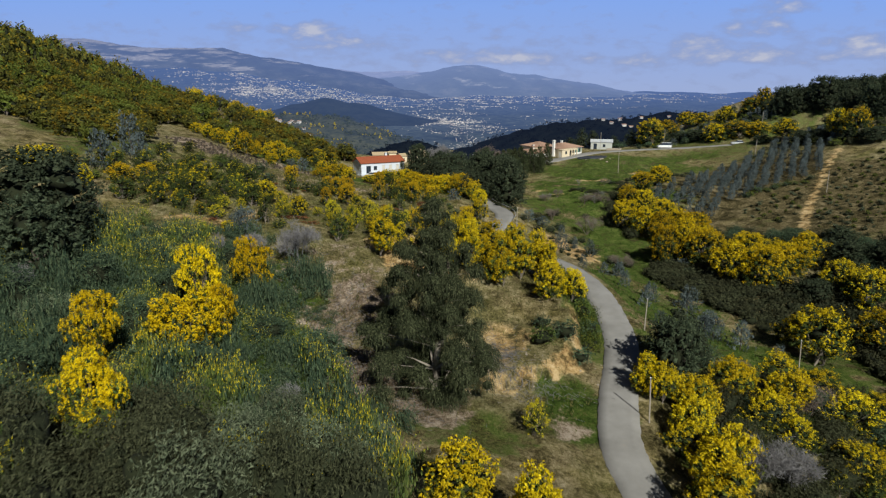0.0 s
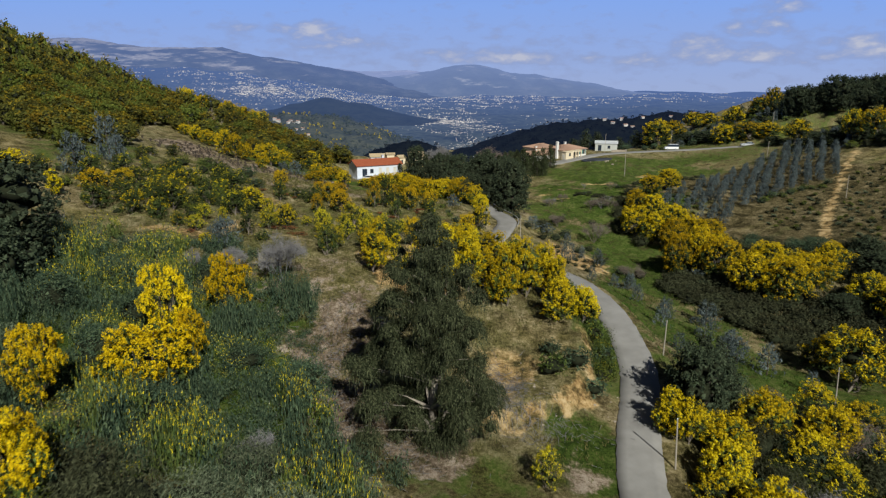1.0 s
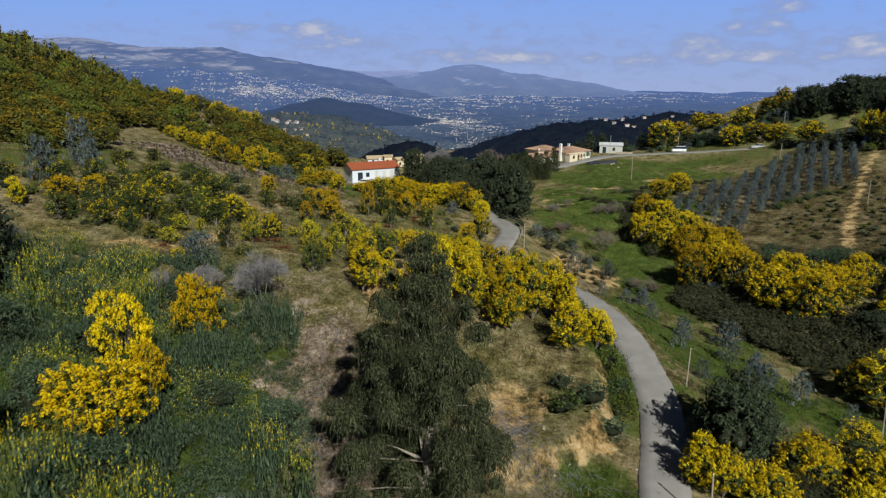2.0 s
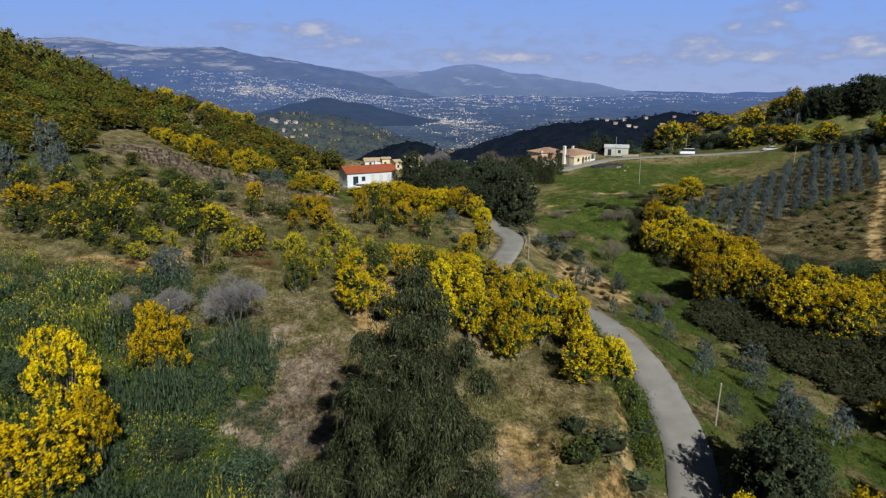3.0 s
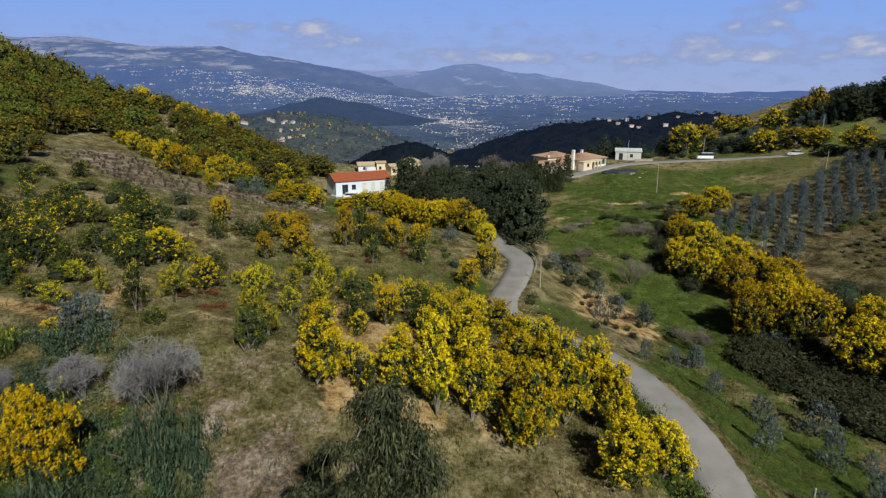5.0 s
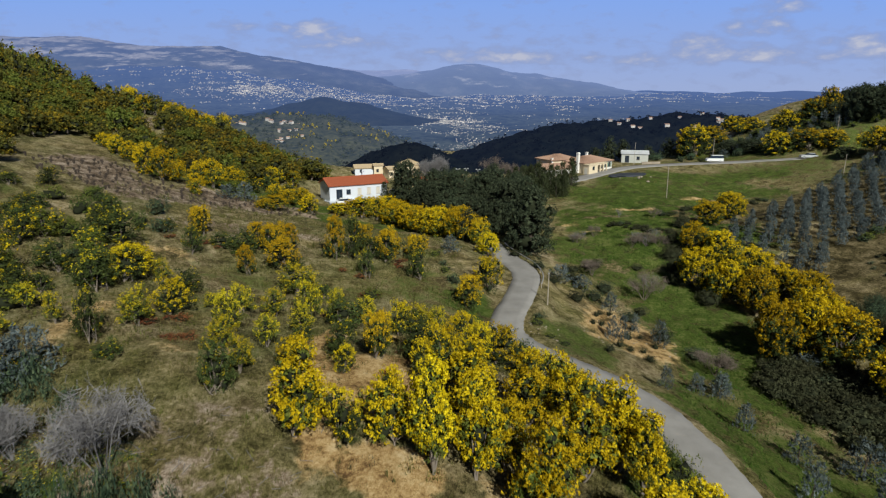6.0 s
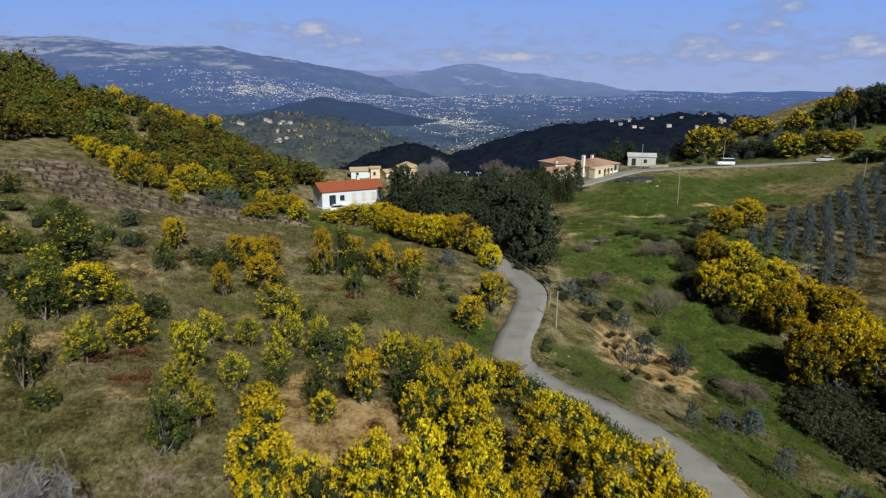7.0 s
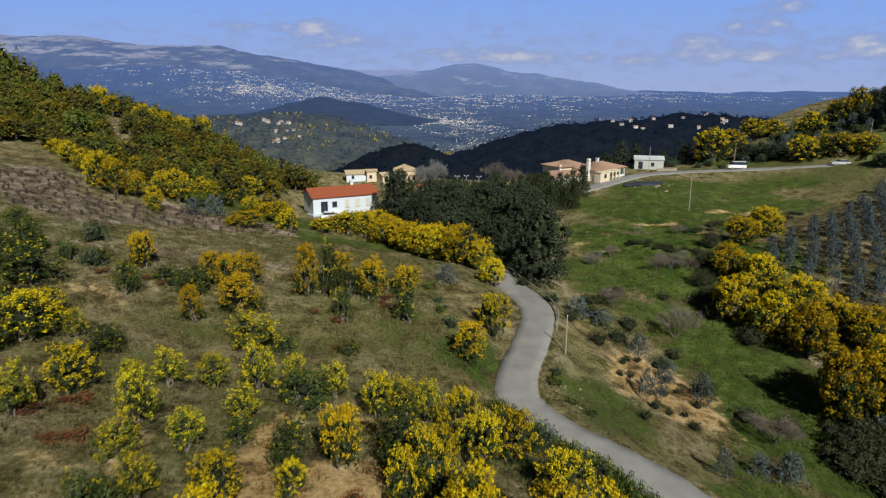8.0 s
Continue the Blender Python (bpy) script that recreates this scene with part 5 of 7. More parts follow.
stand("far_mimosa", [(-61.8, 167.1, 3.8, 3.9), (-57.9, 164.1, 4, 4.2), (-50.6, 155.2, 6, 4.3), (-48.2, 154.7, 6, 3.9), (-47.1, 158.5, 4.3, 4), (-41.5, 152.5, 3.8, 3.4), (-45, 163.7, 4.7, 4), (-42.3, 163.7, 5.7, 4.5), (-41.4, 171.6, 3.9, 3.9), (-40.2, 173.1, 2.9, 2.6), (-66.4, 171, 2.9, 3.5), (-29, 169.7, 3.1, 5), (-24.6, 164.9, 3.9, 4.1), (-30.3, 160.9, 2.8, 5.6), (-31.4, 158.5, 2, 4.1)], 1010)
stand("slope_mimosa", [(78.9, 241.3, 9.5, 11.8), (88.7, 250.3, 7, 9.4), (96.1, 225.4, 6.3, 8.4), (107.4, 244.3, 7.8, 9.1), (99.2, 259.5, 6.7, 9.2), (122.2, 253.6, 7.2, 9.4), (126.1, 251.8, 9.5, 7.1), (103.8, 223.8, 5.7, 11), (110, 222.5, 5, 9.9), (107.1, 200.5, 7, 9.3), (113.3, 183.1, 8.3, 6.8), (114.4, 175.9, 8.4, 8.1), (105, 260, 5, 9.2)], 1060)
stand("oak", [(122.6, 231.1, 9.8, 8.6), (126.2, 226.9, 7.8, 8.4), (131.6, 222.7, 10.7, 11.4), (127.6, 202.2, 8.7, 8.6), (129.3, 194, 10, 8.9), (131.6, 191.2, 10.5, 7.1), (102.9, 204.2, 2.7, 5.5), (107.5, 189.9, 3.7, 8.5), (116, 170, 3.8, 7.6), (92.5, 232.8, 3.8, 8.3), (88.7, 239.1, 3.4, 8.5), (110.1, 185.6, 3.6, 8.3), (113, 177.3, 3.8, 7.9)], 1110)
stand("far_mimosa", [(-17, 169.3, 3.4, 5.4), (-12.4, 170, 4.8, 5.6), (-8.4, 168, 5, 5.6), (-5.6, 164, 5, 5.5), (-3.2, 161, 5, 5.5), (-0.8, 158.8, 5.4, 5.4), (1.4, 156.2, 5.6, 5.2), (3.4, 153.8, 5.7, 5.2), (5.6, 150.6, 5.2, 4.8), (7.2, 147.8, 4.6, 4.2), (-19.3, 169, 2.2, 5), (-14.9, 169.5, 4.4, 6.1), (-9.9, 170.5, 5, 6.1), (-7, 166, 5, 6), (-4.4, 162.4, 5.2, 5.7), (-2, 160, 5, 5.5), (0.5, 157.3, 5.8, 5.4), (2.5, 155, 5.5, 5.2), (4.4, 152.6, 5.9, 5.2)], 1210)

# Woods on the left ridge: the trees that can be told apart, then the rest behind them.
WOOD = [(-165, 135), (-87, 128), (-73, 121), (-63, 113), (-59, 126), (-64, 140), (-78, 160), (-72, 172), (-56, 170), (-44, 169), (-38, 177), (-30, 193), (-28, 215), (-36, 242), (-60, 248), (-110, 248), (-165, 238)]
GLADES = [(-72, 200, 7), (-87, 212, 6), (-60, 185, 5), (-54, 187, 3), (-70, 150, 5)]
wood_rng = np.random.default_rng(77)
trees = strewn(WOOD, 4.0, wood_rng, 0.55)
for cx, cy, cr in GLADES:
    trees = trees[np.hypot(trees[:, 0] - cx, trees[:, 1] - cy) > cr]
near_wood = trees[(trees[:, 0] > -110)]
near_wood = near_wood[np.argsort(near_wood[:, 1])][:280]
for x, y in near_wood:
    g_ = wood_rng.uniform(0.75, 1.3)
    plant("wood", x, y, 3.8 * g_ + 3.6 * float(ramp(-x, 100, 118)), 5.2 * g_, wood_rng)
rest = np.array([t for t in trees.tolist() if t not in near_wood.tolist() and t[0] > -150])
size = wood_rng.uniform(0.85, 1.45, len(rest))
mass("hillside_wood", [mimosa(s, 4.2, 4.4, bloom=(0.1, 0.5, 0.25)[s % 3], puff_n=24, per=4, n_lobes=6, flower=RUST, leaf=(LEAF_OLIVE, LEAF_WOOD, LEAF_WOOD)[s % 3], low=0.03, size=0.27) for s in range(60, 66)],
     np.column_stack([rest, size, size * wood_rng.uniform(0.7, 1.0, len(rest)) + 0.85 * ramp(-rest[:, 0], 100, 118)]), "mimosa wood in olive and amber along the ridge", "wood", wood_rng)

stand("far_mimosa", [(-87.8, 226.6, 6.5, 5.5), (-84, 222, 6, 5), (-75.6, 209.8, 4.6, 4.6), (-66, 204, 5.4, 4.8), (-64.1, 203.5, 5, 4.4), (-61.4, 205.3, 5.2, 4.6), (-59.7, 209.1, 5.2, 4.6), (-64, 233.6, 7.4, 5.2), (-51, 176, 3.5, 4),
                     (-54, 174, 3.2, 3.8), (-57, 172, 3.4, 4), (-36, 181, 3.8, 4.4), (-33, 186, 3.6, 4)], 1310)

# The dense green regrowth at the start of the walk.
THICKET = [(-50, 78), (-38, 84), (-28, 84.5), (-19, 80.5), (-14, 75), (-12, 69), (-10.6, 63), (-9.4, 56), (-8.6, 51), (-2.4, 50), (-2, 38), (-3, 26), (-10, 16), (-45, 12), (-60, 40)]
th_rng = np.random.default_rng(5)


def plume(seed, h, tint, flower=None, stalks=17, per=16):
    """A clump of upright feathery shoots, some tipped with flower."""
    rng = np.random.default_rng(seed)
    C, N = [], []
    for _ in range(stalks):
        a, r = rng.uniform(0, 6.28), math.sqrt(rng.uniform(0, 1))
        foot, top = np.array([0.35 * r * math.cos(a), 0.35 * r * math.sin(a), 0.0]), np.array([1.15 * r * math.cos(a), 1.15 * r * math.sin(a), h * rng.uniform(0.6, 1.0) * (1.1 - 0.4 * r)])
        t = (np.arange(per) + rng.uniform(0, 1, per)) / per * 0.85 + 0.15
        C.append(foot + (top - foot) * t[:, None] ** [1.5, 1.5, 1.0] + rng.normal(0, 0.13, (per, 3)))
        b = rng.uniform(0, 6.28, per)
        N.append(np.column_stack([np.cos(b), np.sin(b), rng.uniform(0.2, 1.0, per)]))
    c, n_ = np.vstack(C), np.vstack(N)
    out = [("leafage", *cards(c, n_, 0.12 * rng.uniform(0.6, 1.5, len(c)), rng, slim=0.3, hang=(0.2, 0.1, 1)), tint)]
    if flower is not None:
        m = (c[:, 2] > h * 0.55) & (rng.uniform(0, 1, len(c)) < 0.8)
        out.append(("tip", *cards(c[m] + [0, 0, 0.1], n_[m], 0.065 * rng.uniform(0.6, 1.3, int(m.sum())), rng, slim=0.45, hang=(0, 0, 1)), flower))
    return out


# Each mass of shrubs has its own kind and height; plumes stand highest at its middle.
cores = strewn(THICKET, 4.4, th_rng, 0.55)
core_h, core_k = th_rng.uniform(0.45, 2.1, len(cores)), th_rng.integers(0, 10, len(cores))
core_h *= np.where(cores[:, 1] > 72.5, np.where(cores[:, 0] > -22, 0.35, 0.8), 1.0)
pts = strewn(THICKET, 1.22, th_rng, 0.5)
gap_to = np.hypot(pts[:, None, 0] - cores[None, :, 0], pts[:, None, 1] - cores[None, :, 1])
own = np.argmin(gap_to, 1)
dome = np.sqrt(np.clip(1 - (gap_to.min(1) / 3.3) ** 2, 0.02, 1))
keep_ = (dome > th_rng.uniform(0.0, 0.4, len(pts))) | (pts[:, 1] > 48)
pts, own, dome = pts[keep_], own[keep_], dome[keep_]
low_left = (cores[own, 1] < 37) & (cores[own, 0] < -5)
kind_ = core_k[own]
flowery = (kind_ < 4) | ((kind_ < 6) & (cores[own, 0] > -14) & ~low_left) | ((kind_ < 4) & (cores[own, 1] > 66))
sage = ~flowery & (kind_ < 8) & low_left
olive = ~flowery & ~sage & low_left
for nm, sel, temps, lab in (("green_thicket", ~flowery & ~sage & ~olive, [plume(70 + i, 1.9, LEAF_SCRUB, None, 15) for i in range(4)], "dense green mimosa regrowth with feathery shoots"),
                            ("flowering_thicket", flowery, [plume(80 + i, 2.2, (LEAF_FLUSH, LEAF_SCRUB)[i % 2], BLOSSOM_SOFT, 15) for i in range(4)], "dense regrowth with yellow-green flowering tips")):
    q_ = pts[sel]
    s_ = th_rng.uniform(0.75, 1.3, len(q_))
    mass(nm, temps, np.column_stack([q_, s_, (0.45 + 0.95 * dome[sel]) * core_h[own[sel]] * th_rng.uniform(0.85, 1.25, len(q_))]), lab, "undergrowth", th_rng)

bush_at = strewn(THICKET, 3.0, th_rng, 0.5)
gap_to = np.hypot(bush_at[:, None, 0] - cores[None, :, 0], bush_at[:, None, 1] - cores[None, :, 1])
own_b = np.argmin(gap_to, 1)
grey_b = (cores[own_b, 1] < 37) & (cores[own_b, 0] < -5)
kb = core_k[own_b]
for nm, sel, leaf_, lab in (("grey_thicket", (grey_b & (kb > 1) & (kb < 6) & (cores[own_b, 0] > -17)) | (grey_b & (kb == 9)), LEAF_SAGE, "rounded grey-green sage scrub below the slope"),
                            ("olive_thicket", grey_b & (kb == 8), LEAF_OLIVE, "rounded olive brown scrub below the slope"), ("dark_thicket", grey_b & ((kb == 6) | (kb == 7) | ((kb > 1) & (cores[own_b, 0] <= -17))), LEAF_BRAMBLE, "rounded dark green scrub below the slope")):
    q_ = bush_at[sel]
    s_ = th_rng.uniform(1.1, 1.9, len(q_))
    mass(nm, [bush(200 + i, 1.9, 3.0, 170, 11, leaf_, 0.075, 0.26) for i in range(3)], np.column_stack([q_, s_, s_ * core_h[own_b[sel]] * th_rng.uniform(0.8, 1.2, len(q_)) * 1.1]), lab, "undergrowth", th_rng)

stand("scrub_dark", [(-27.6, 34.2, 4.2, 5), (-30.5, 40.5, 3.6, 5.4), (-21.6, 48.2, 4.2, 6), (-13.1, 60, 3.4, 6), (-29.6, 57.5, 4, 5.2), (-38.8, 53.7, 4.4, 6.4), (-31.1, 48, 3.6, 5.2),
                     (-29.5, 66, 3.6, 5.6), (-18.5, 62, 2.6, 4.6), (-22.4, 35, 3.6, 4.6), (-17, 46, 3.2, 4.6), (-34, 71, 3.4, 5), (-26, 75, 2.8, 4.4), (-37, 64, 4, 6)], 1510)
stand("scrub_olive", [(-17.2, 30.1, 2.9, 5.8), (-20.1, 29.2, 2.8, 5), (-14.5, 30.8, 3.4, 5.4), (-22.9, 29.2, 3, 4.4), (-20.2, 38.3, 3, 5), (-24.5, 32, 3.2, 5), (-11.6, 32.7, 3, 4.6)], 1520)
stand("scrub_sage", [(-13.9, 37.7, 3.4, 5.4), (-9.1, 36.3, 4, 6), (-6, 35.3, 3.6, 5), (-12.5, 43.7, 3.4, 5.2), (-5.7, 42.2, 2.8, 4), (-35.4, 53, 3.8, 6)], 1530)

# Bushy upper slope between the cleared field and the meadow.
sl_rng = np.random.default_rng(8)
SLOPE = [(-62, 100), (-46, 90), (-34, 90), (-30, 102), (-33, 112), (-46, 116), (-60, 112)]
for x, y in strewn(SLOPE, 3.4, sl_rng):
    key = ("olive_bush", "green", "green", "bush", "green", "amber", "olive_bush", "bush")[sl_rng.integers(8)]
    g_ = sl_rng.uniform(0.55, 1.5)
    if key == "bush":
        plant(key, x, y, 1.6 * g_, 2.4 * g_, sl_rng)
    else:
        plant(key, x, y, 2.8 * g_, 3.2 * g_, sl_rng)

for x, y in strewn([(-58, 114), (-46, 118), (-33, 113), (-30, 122), (-38, 132), (-54, 128)], 5.2, sl_rng):
    plant("bush" if sl_rng.uniform() < 0.6 else "green", x, y, sl_rng.uniform(1.4, 2.8), sl_rng.uniform(2.2, 3.4), sl_rng)

# Rows of planted gums, the field beside them with its low plants, pruned stumps on the left.
row_rng = np.random.default_rng(9)
PLANTED = [(52, 156), (56, 147), (60.5, 140), (66, 146.5), (85, 154.5), (96, 158), (112, 182), (118, 200), (104, 196), (90, 188), (69, 170)]
ux, uy = np.array([0.87, -0.49]), np.array([0.49, 0.87])
for i in range(-16, 24):
    for j in range(-20, 40):
        p = np.array([70, 150]) + ux * i * 2.9 + uy * j * 2.4 + row_rng.normal(0, 0.3, 2)
        if inside(p[0], p[1], PLANTED) and row_rng.uniform() > 0.06:
            plant("row_gum", p[0], p[1], row_rng.uniform(2.1, 3.5), row_rng.uniform(1.4, 2.1), row_rng)
FIELD = [(70, 128), (66, 140), (92, 155), (118, 165), (112, 140), (90, 112), (78, 110)]
fd = strewn(FIELD, 2.3, row_rng, 0.3)
fd = fd[near_line(fd[:, 0], fd[:, 1], TRACK)[0] > 2.0]
fs = row_rng.uniform(0.25, 0.75, len(fd))
mass("field_tufts", [bush(s, 1.3, 2.2, 34, 7, (LEAF_OLIVE, LEAF_BRAMBLE, LEAF_SAGE)[s % 3], 0.15) for s in (140, 141, 142)], np.column_stack([fd, fs, fs]), "low dark tufts in rows over the dry field", "undergrowth", row_rng)
CLEARED = [(-66, 146), (-56, 133), (-44, 131), (-34, 148), (-22, 164), (-30, 168), (-46, 152), (-58, 160)]
for x, y in strewn(CLEARED, 2.1, row_rng, 0.25):
    plant("vine", x, y, row_rng.uniform(0.5, 1.0), row_rng.uniform(0.6, 1.0), row_rng)

# Brambles in the valley, grey bushes on the bank, bracken and low bushes on the orchard slope.
BRAMBLES = [(38, 112), (44, 116), (53, 108), (62, 98), (62, 84), (52, 84), (45, 92), (41, 100)]
for x, y in strewn(BRAMBLES, 2.2, row_rng):
    plant("bramble", x, y, row_rng.uniform(1.4, 2.2), row_rng.uniform(3.2, 4.8), row_rng)
RAVINE = [(34, 40), (66, 40), (80, 70), (84, 104), (70, 112), (60, 100), (58, 84), (52, 62), (40, 50)]
rv = strewn(RAVINE, 2.3, row_rng)
rs = row_rng.uniform(0.9, 1.4, len(rv))
mass("bramble_thicket", [bush(s, 1.8, 3.0, 48, 6, (LEAF_BRAMBLE, LEAF_BRAMBLE, LEAF_DARK)[s % 3], 0.16) for s in (95, 96, 97)], np.column_stack([rv, rs, rs * row_rng.uniform(0.8, 1.3, len(rv))]), "dark bramble thicket in the ravine", "undergrowth", row_rng)
# The first seven brambles are added in place of shade beside the tall mimosas.
for x, y in [(48, 164.3), (46.5, 162), (43.5, 153), (42.2, 151), (41.8, 148), (41, 145), (40.6, 142.5), (25.5, 145), (27, 146.5), (22, 142), (34, 147), (40, 113), (36, 116.5), (38, 111)]:
    plant("bramble", x, y, row_rng.uniform(0.9, 1.6), row_rng.uniform(2.4, 3.4), row_rng)
for x, y in strewn([(36, 108), (42, 118), (50, 122), (54, 116), (46, 108)], 2.6, row_rng):
    plant("bramble" if row_rng.uniform() < 0.7 else "bluebush", x, y, row_rng.uniform(1.0, 2.0), row_rng.uniform(2.2, 3.4), row_rng)
for x, y, h, w in [(15.5, 135, 1.2, 2.4), (17, 131, 1.3, 2.4), (20, 128.5, 1.4, 2.8), (23, 131, 1.4, 3), (27, 127, 1.5, 3), (30, 122, 1.4, 3), (33, 118, 1.5, 3.2), (30, 131, 1.3, 2.6), (12.5, 141, 1.2, 2.2), (26, 137, 1.6, 3.4),
                   (21, 137, 1.3, 2.6)]:
    plant("bluebush", x, y, h, w, row_rng)
for x, y, h, w in [(17.2, 70, 1.6, 3.2), (17.5, 74, 2.2, 3.4), (17.2, 78, 2.4, 3.4), (16.6, 67, 1.2, 2.6), (13.5, 65.4, 2.0, 3.8), (11.2, 64.6, 1.8, 3.4), (11.5, 68, 1.3, 2.6), (15, 63.8, 1.6, 3), (17.4, 83, 2, 3), (15.8, 88, 2, 3), (14, 92, 1.8, 2.8), (12, 96, 1.8, 2.8),
                   (9, 100, 1.6, 2.6), (7, 103, 1.4, 2.4), (6, 106, 1.3, 2.2), (1.5, 124, 1, 1.7), (2.5, 121, 1.2, 1.9), (1.2, 127, 0.8, 1.5), (3, 117, 0.9, 1.8), (-6.8, 112, 1.3, 2.2), (0, 131, 1, 2), (-40, 166, 2.5, 4.5)]:
    plant("bush", x, y, h, w, row_rng)
for x, y in [(-5, 125), (-4.5, 124), (-6.5, 113), (-9, 119.5), (-12, 126), (-27, 121), (-30, 120), (-31, 86.5), (-33, 88), (-21, 92), (-24, 95), (-3, 89), (-2, 94), (-10.5, 104), (-19.5, 92.7), (-20.5, 92.2), (-22.1, 97.5), (-23, 97), (-32.7, 120.3), (-28.7, 121.5), (-4.8, 126.1), (-4, 126.6), (-7.3, 112.7), (-11.4, 120.3), (-35.5, 110.6)]:
    plant("red", x, y, row_rng.uniform(0.3, 0.6), row_rng.uniform(1.4, 3.0), row_rng)

stand("bright", [(19.9, 38.4, 6.6, 4.2), (23.0, 52, 5.0, 4.2)], 1410)
stand("band", [(53, 125, 5.6, 6), (51, 121, 6, 6.4), (57, 113, 5.4, 6.4), (60.6, 104.6, 5.6, 6.4)], 1420)
stand("oak", [(65, 108, 4.6, 6.6), (69, 103, 5, 7), (74, 100, 5, 7), (67, 98, 4.4, 6), (72, 110, 4.2, 6.4), (79, 104, 4.6, 6.6), (60, 96, 3.6, 5.4)], 1425)
for x, y in strewn([(50, 118), (58, 112), (66, 104), (76, 98), (82, 106), (74, 114), (64, 121), (56, 129)], 3.0, row_rng):
    plant("scrub_dark" if row_rng.uniform() < 0.6 else "scrub_olive", x, y, row_rng.uniform(2.0, 3.4), row_rng.uniform(3.4, 5.0), row_rng)

for x, y in [(22.7, 126.2), (24.2, 126.7), (20.7, 121.3), (21.8, 121.4), (26.6, 123.6), (26.8, 121.1), (23.8, 114.9), (25.4, 115.2), (20.4, 111.6), (21.9, 124.8), (22.6, 115.5), (25.5, 112.8), (24.8, 119.5), (28, 118.5)]:
    plant("bramble", x, y, row_rng.uniform(0.6, 1.1), row_rng.uniform(0.8, 1.5), row_rng)
stand("bare", [(-0.6, 243.4, 9, 8), (-4, 246, 7, 6)], 1430)
stand("bare_brown", [(17.6, 246.3, 8, 8), (22, 240, 6.5, 6), (25, 236, 5, 5)], 1432)
stand("far_oak", [(52, 239, 7, 5.5), (57, 240, 6.5, 5), (73.1, 246, 6, 5.8), (78, 246, 6.5, 6.6), (84.1, 245, 6, 6.5), (48, 238, 4.5, 5), (66, 244, 4.5, 5), (5, 238, 6, 6), (10, 233, 5, 5)], 1440)

# Overgrown terrace edges in the meadow, and scrub under the mimosas of the upper slope.
for line_pts in ([(34, 167.5), (35.2, 166.5), (37.8, 163.8), (40.5, 162), (44.1, 160.3), (46.5, 158.5)], [(46, 170), (55, 177), (64.8, 180), (72, 182)]):
    for (ax, ay), (bx, by) in zip(line_pts, line_pts[1:]):
        for f_ in np.arange(0, 1, 0.9 / math.hypot(bx - ax, by - ay)):
            plant("bramble" if row_rng.uniform() < 0.75 else "bush", ax + (bx - ax) * f_ + row_rng.normal(0, 0.5), ay + (by - ay) * f_ + row_rng.normal(0, 0.5), row_rng.uniform(0.5, 1.0), row_rng.uniform(1.4, 2.6), row_rng)
for x, y in strewn([(62, 232), (78, 228), (100, 226), (118, 224), (124, 240), (112, 262), (86, 258), (70, 250)], 8.0, row_rng):
    plant("bush" if row_rng.uniform() < 0.5 else "scrub_dark", x, y, row_rng.uniform(1.4, 3.0), row_rng.uniform(2.8, 4.6), row_rng)
for x, y in strewn([(82, 229), (100, 229), (130, 226), (150, 240), (140, 275), (112, 275), (92, 262)], 6.5, row_rng):
    plant("blue", x, y, row_rng.uniform(2.2, 4.2), row_rng.uniform(2.0, 3.2), row_rng)
for f_ in np.linspace(0, 1, 15):
    plant("bush", 73 + 18 * f_ + row_rng.normal(0, 0.6), 149.5 + 5 * f_ + row_rng.normal(0, 0.6), row_rng.uniform(0.7, 1.4), row_rng.uniform(1.6, 2.6), row_rng)

# Dark bushes added to imitate the deep shade left of the valley mimosas.
stand("scrub_olive", [(40.6, 150.5, 2.6, 3.6), (40, 146.5, 2.4, 3.4), (39.6, 142.5, 2.4, 3.4), (42.6, 155.5, 2.6, 3.6), (46.8, 162.5, 2.4, 3.2), (41.8, 136, 2.4, 3.6)], 1455)
stand("bare", [(30, 47, 5, 4.6)], 1450)
stand("scrub_olive", [(28, 52, 3, 4.4), (31, 46, 3, 4.6), (35, 49, 2.8, 4.4), (38, 54, 3, 4.8), (34, 60, 3, 4.6), (28.5, 57.5, 3.2, 4.4), (41, 49, 3, 4.6)], 1460)
stand("scrub_dark", [(26, 49, 3.4, 4.4), (32, 55.5, 3.2, 4.6), (39, 59, 3, 4.6), (44, 55, 3, 4.6), (28, 65, 4.4, 5.4)], 1470)

stand("far_mimosa", [(-29.4, 168.5, 3.2, 3.6), (-33, 171, 3, 3.6), (-27.4, 171.5, 3.4, 3.8)], 1480)
stand("olive_bush", [(-31, 173, 2.8, 4), (-35, 175, 3, 4.4), (-28.6, 175, 2.6, 3.8), (-37.5, 171, 2.6, 4)], 1490)
stand("bush", [(12, 113, 0.8, 1.8), (13.2, 110.4, 0.7, 1.6), (12.6, 115, 0.8, 1.8), (14.5, 108.5, 0.7, 1.8)], 1495)

# Undergrowth between the mimosas below the lane, and scrub over the upper right slope.
for x, y in strewn([(22.5, 40), (40, 36), (50, 52), (50, 66), (36, 66), (24, 62)], 2.3, row_rng):
    if float(near_line(np.array([x]), np.array([y]), ROAD_LINE)[0][0]) > 4.2:
        plant("bramble" if row_rng.uniform() < 0.7 else "green", x, y, row_rng.uniform(1.4, 2.6), row_rng.uniform(2.4, 3.6), row_rng)
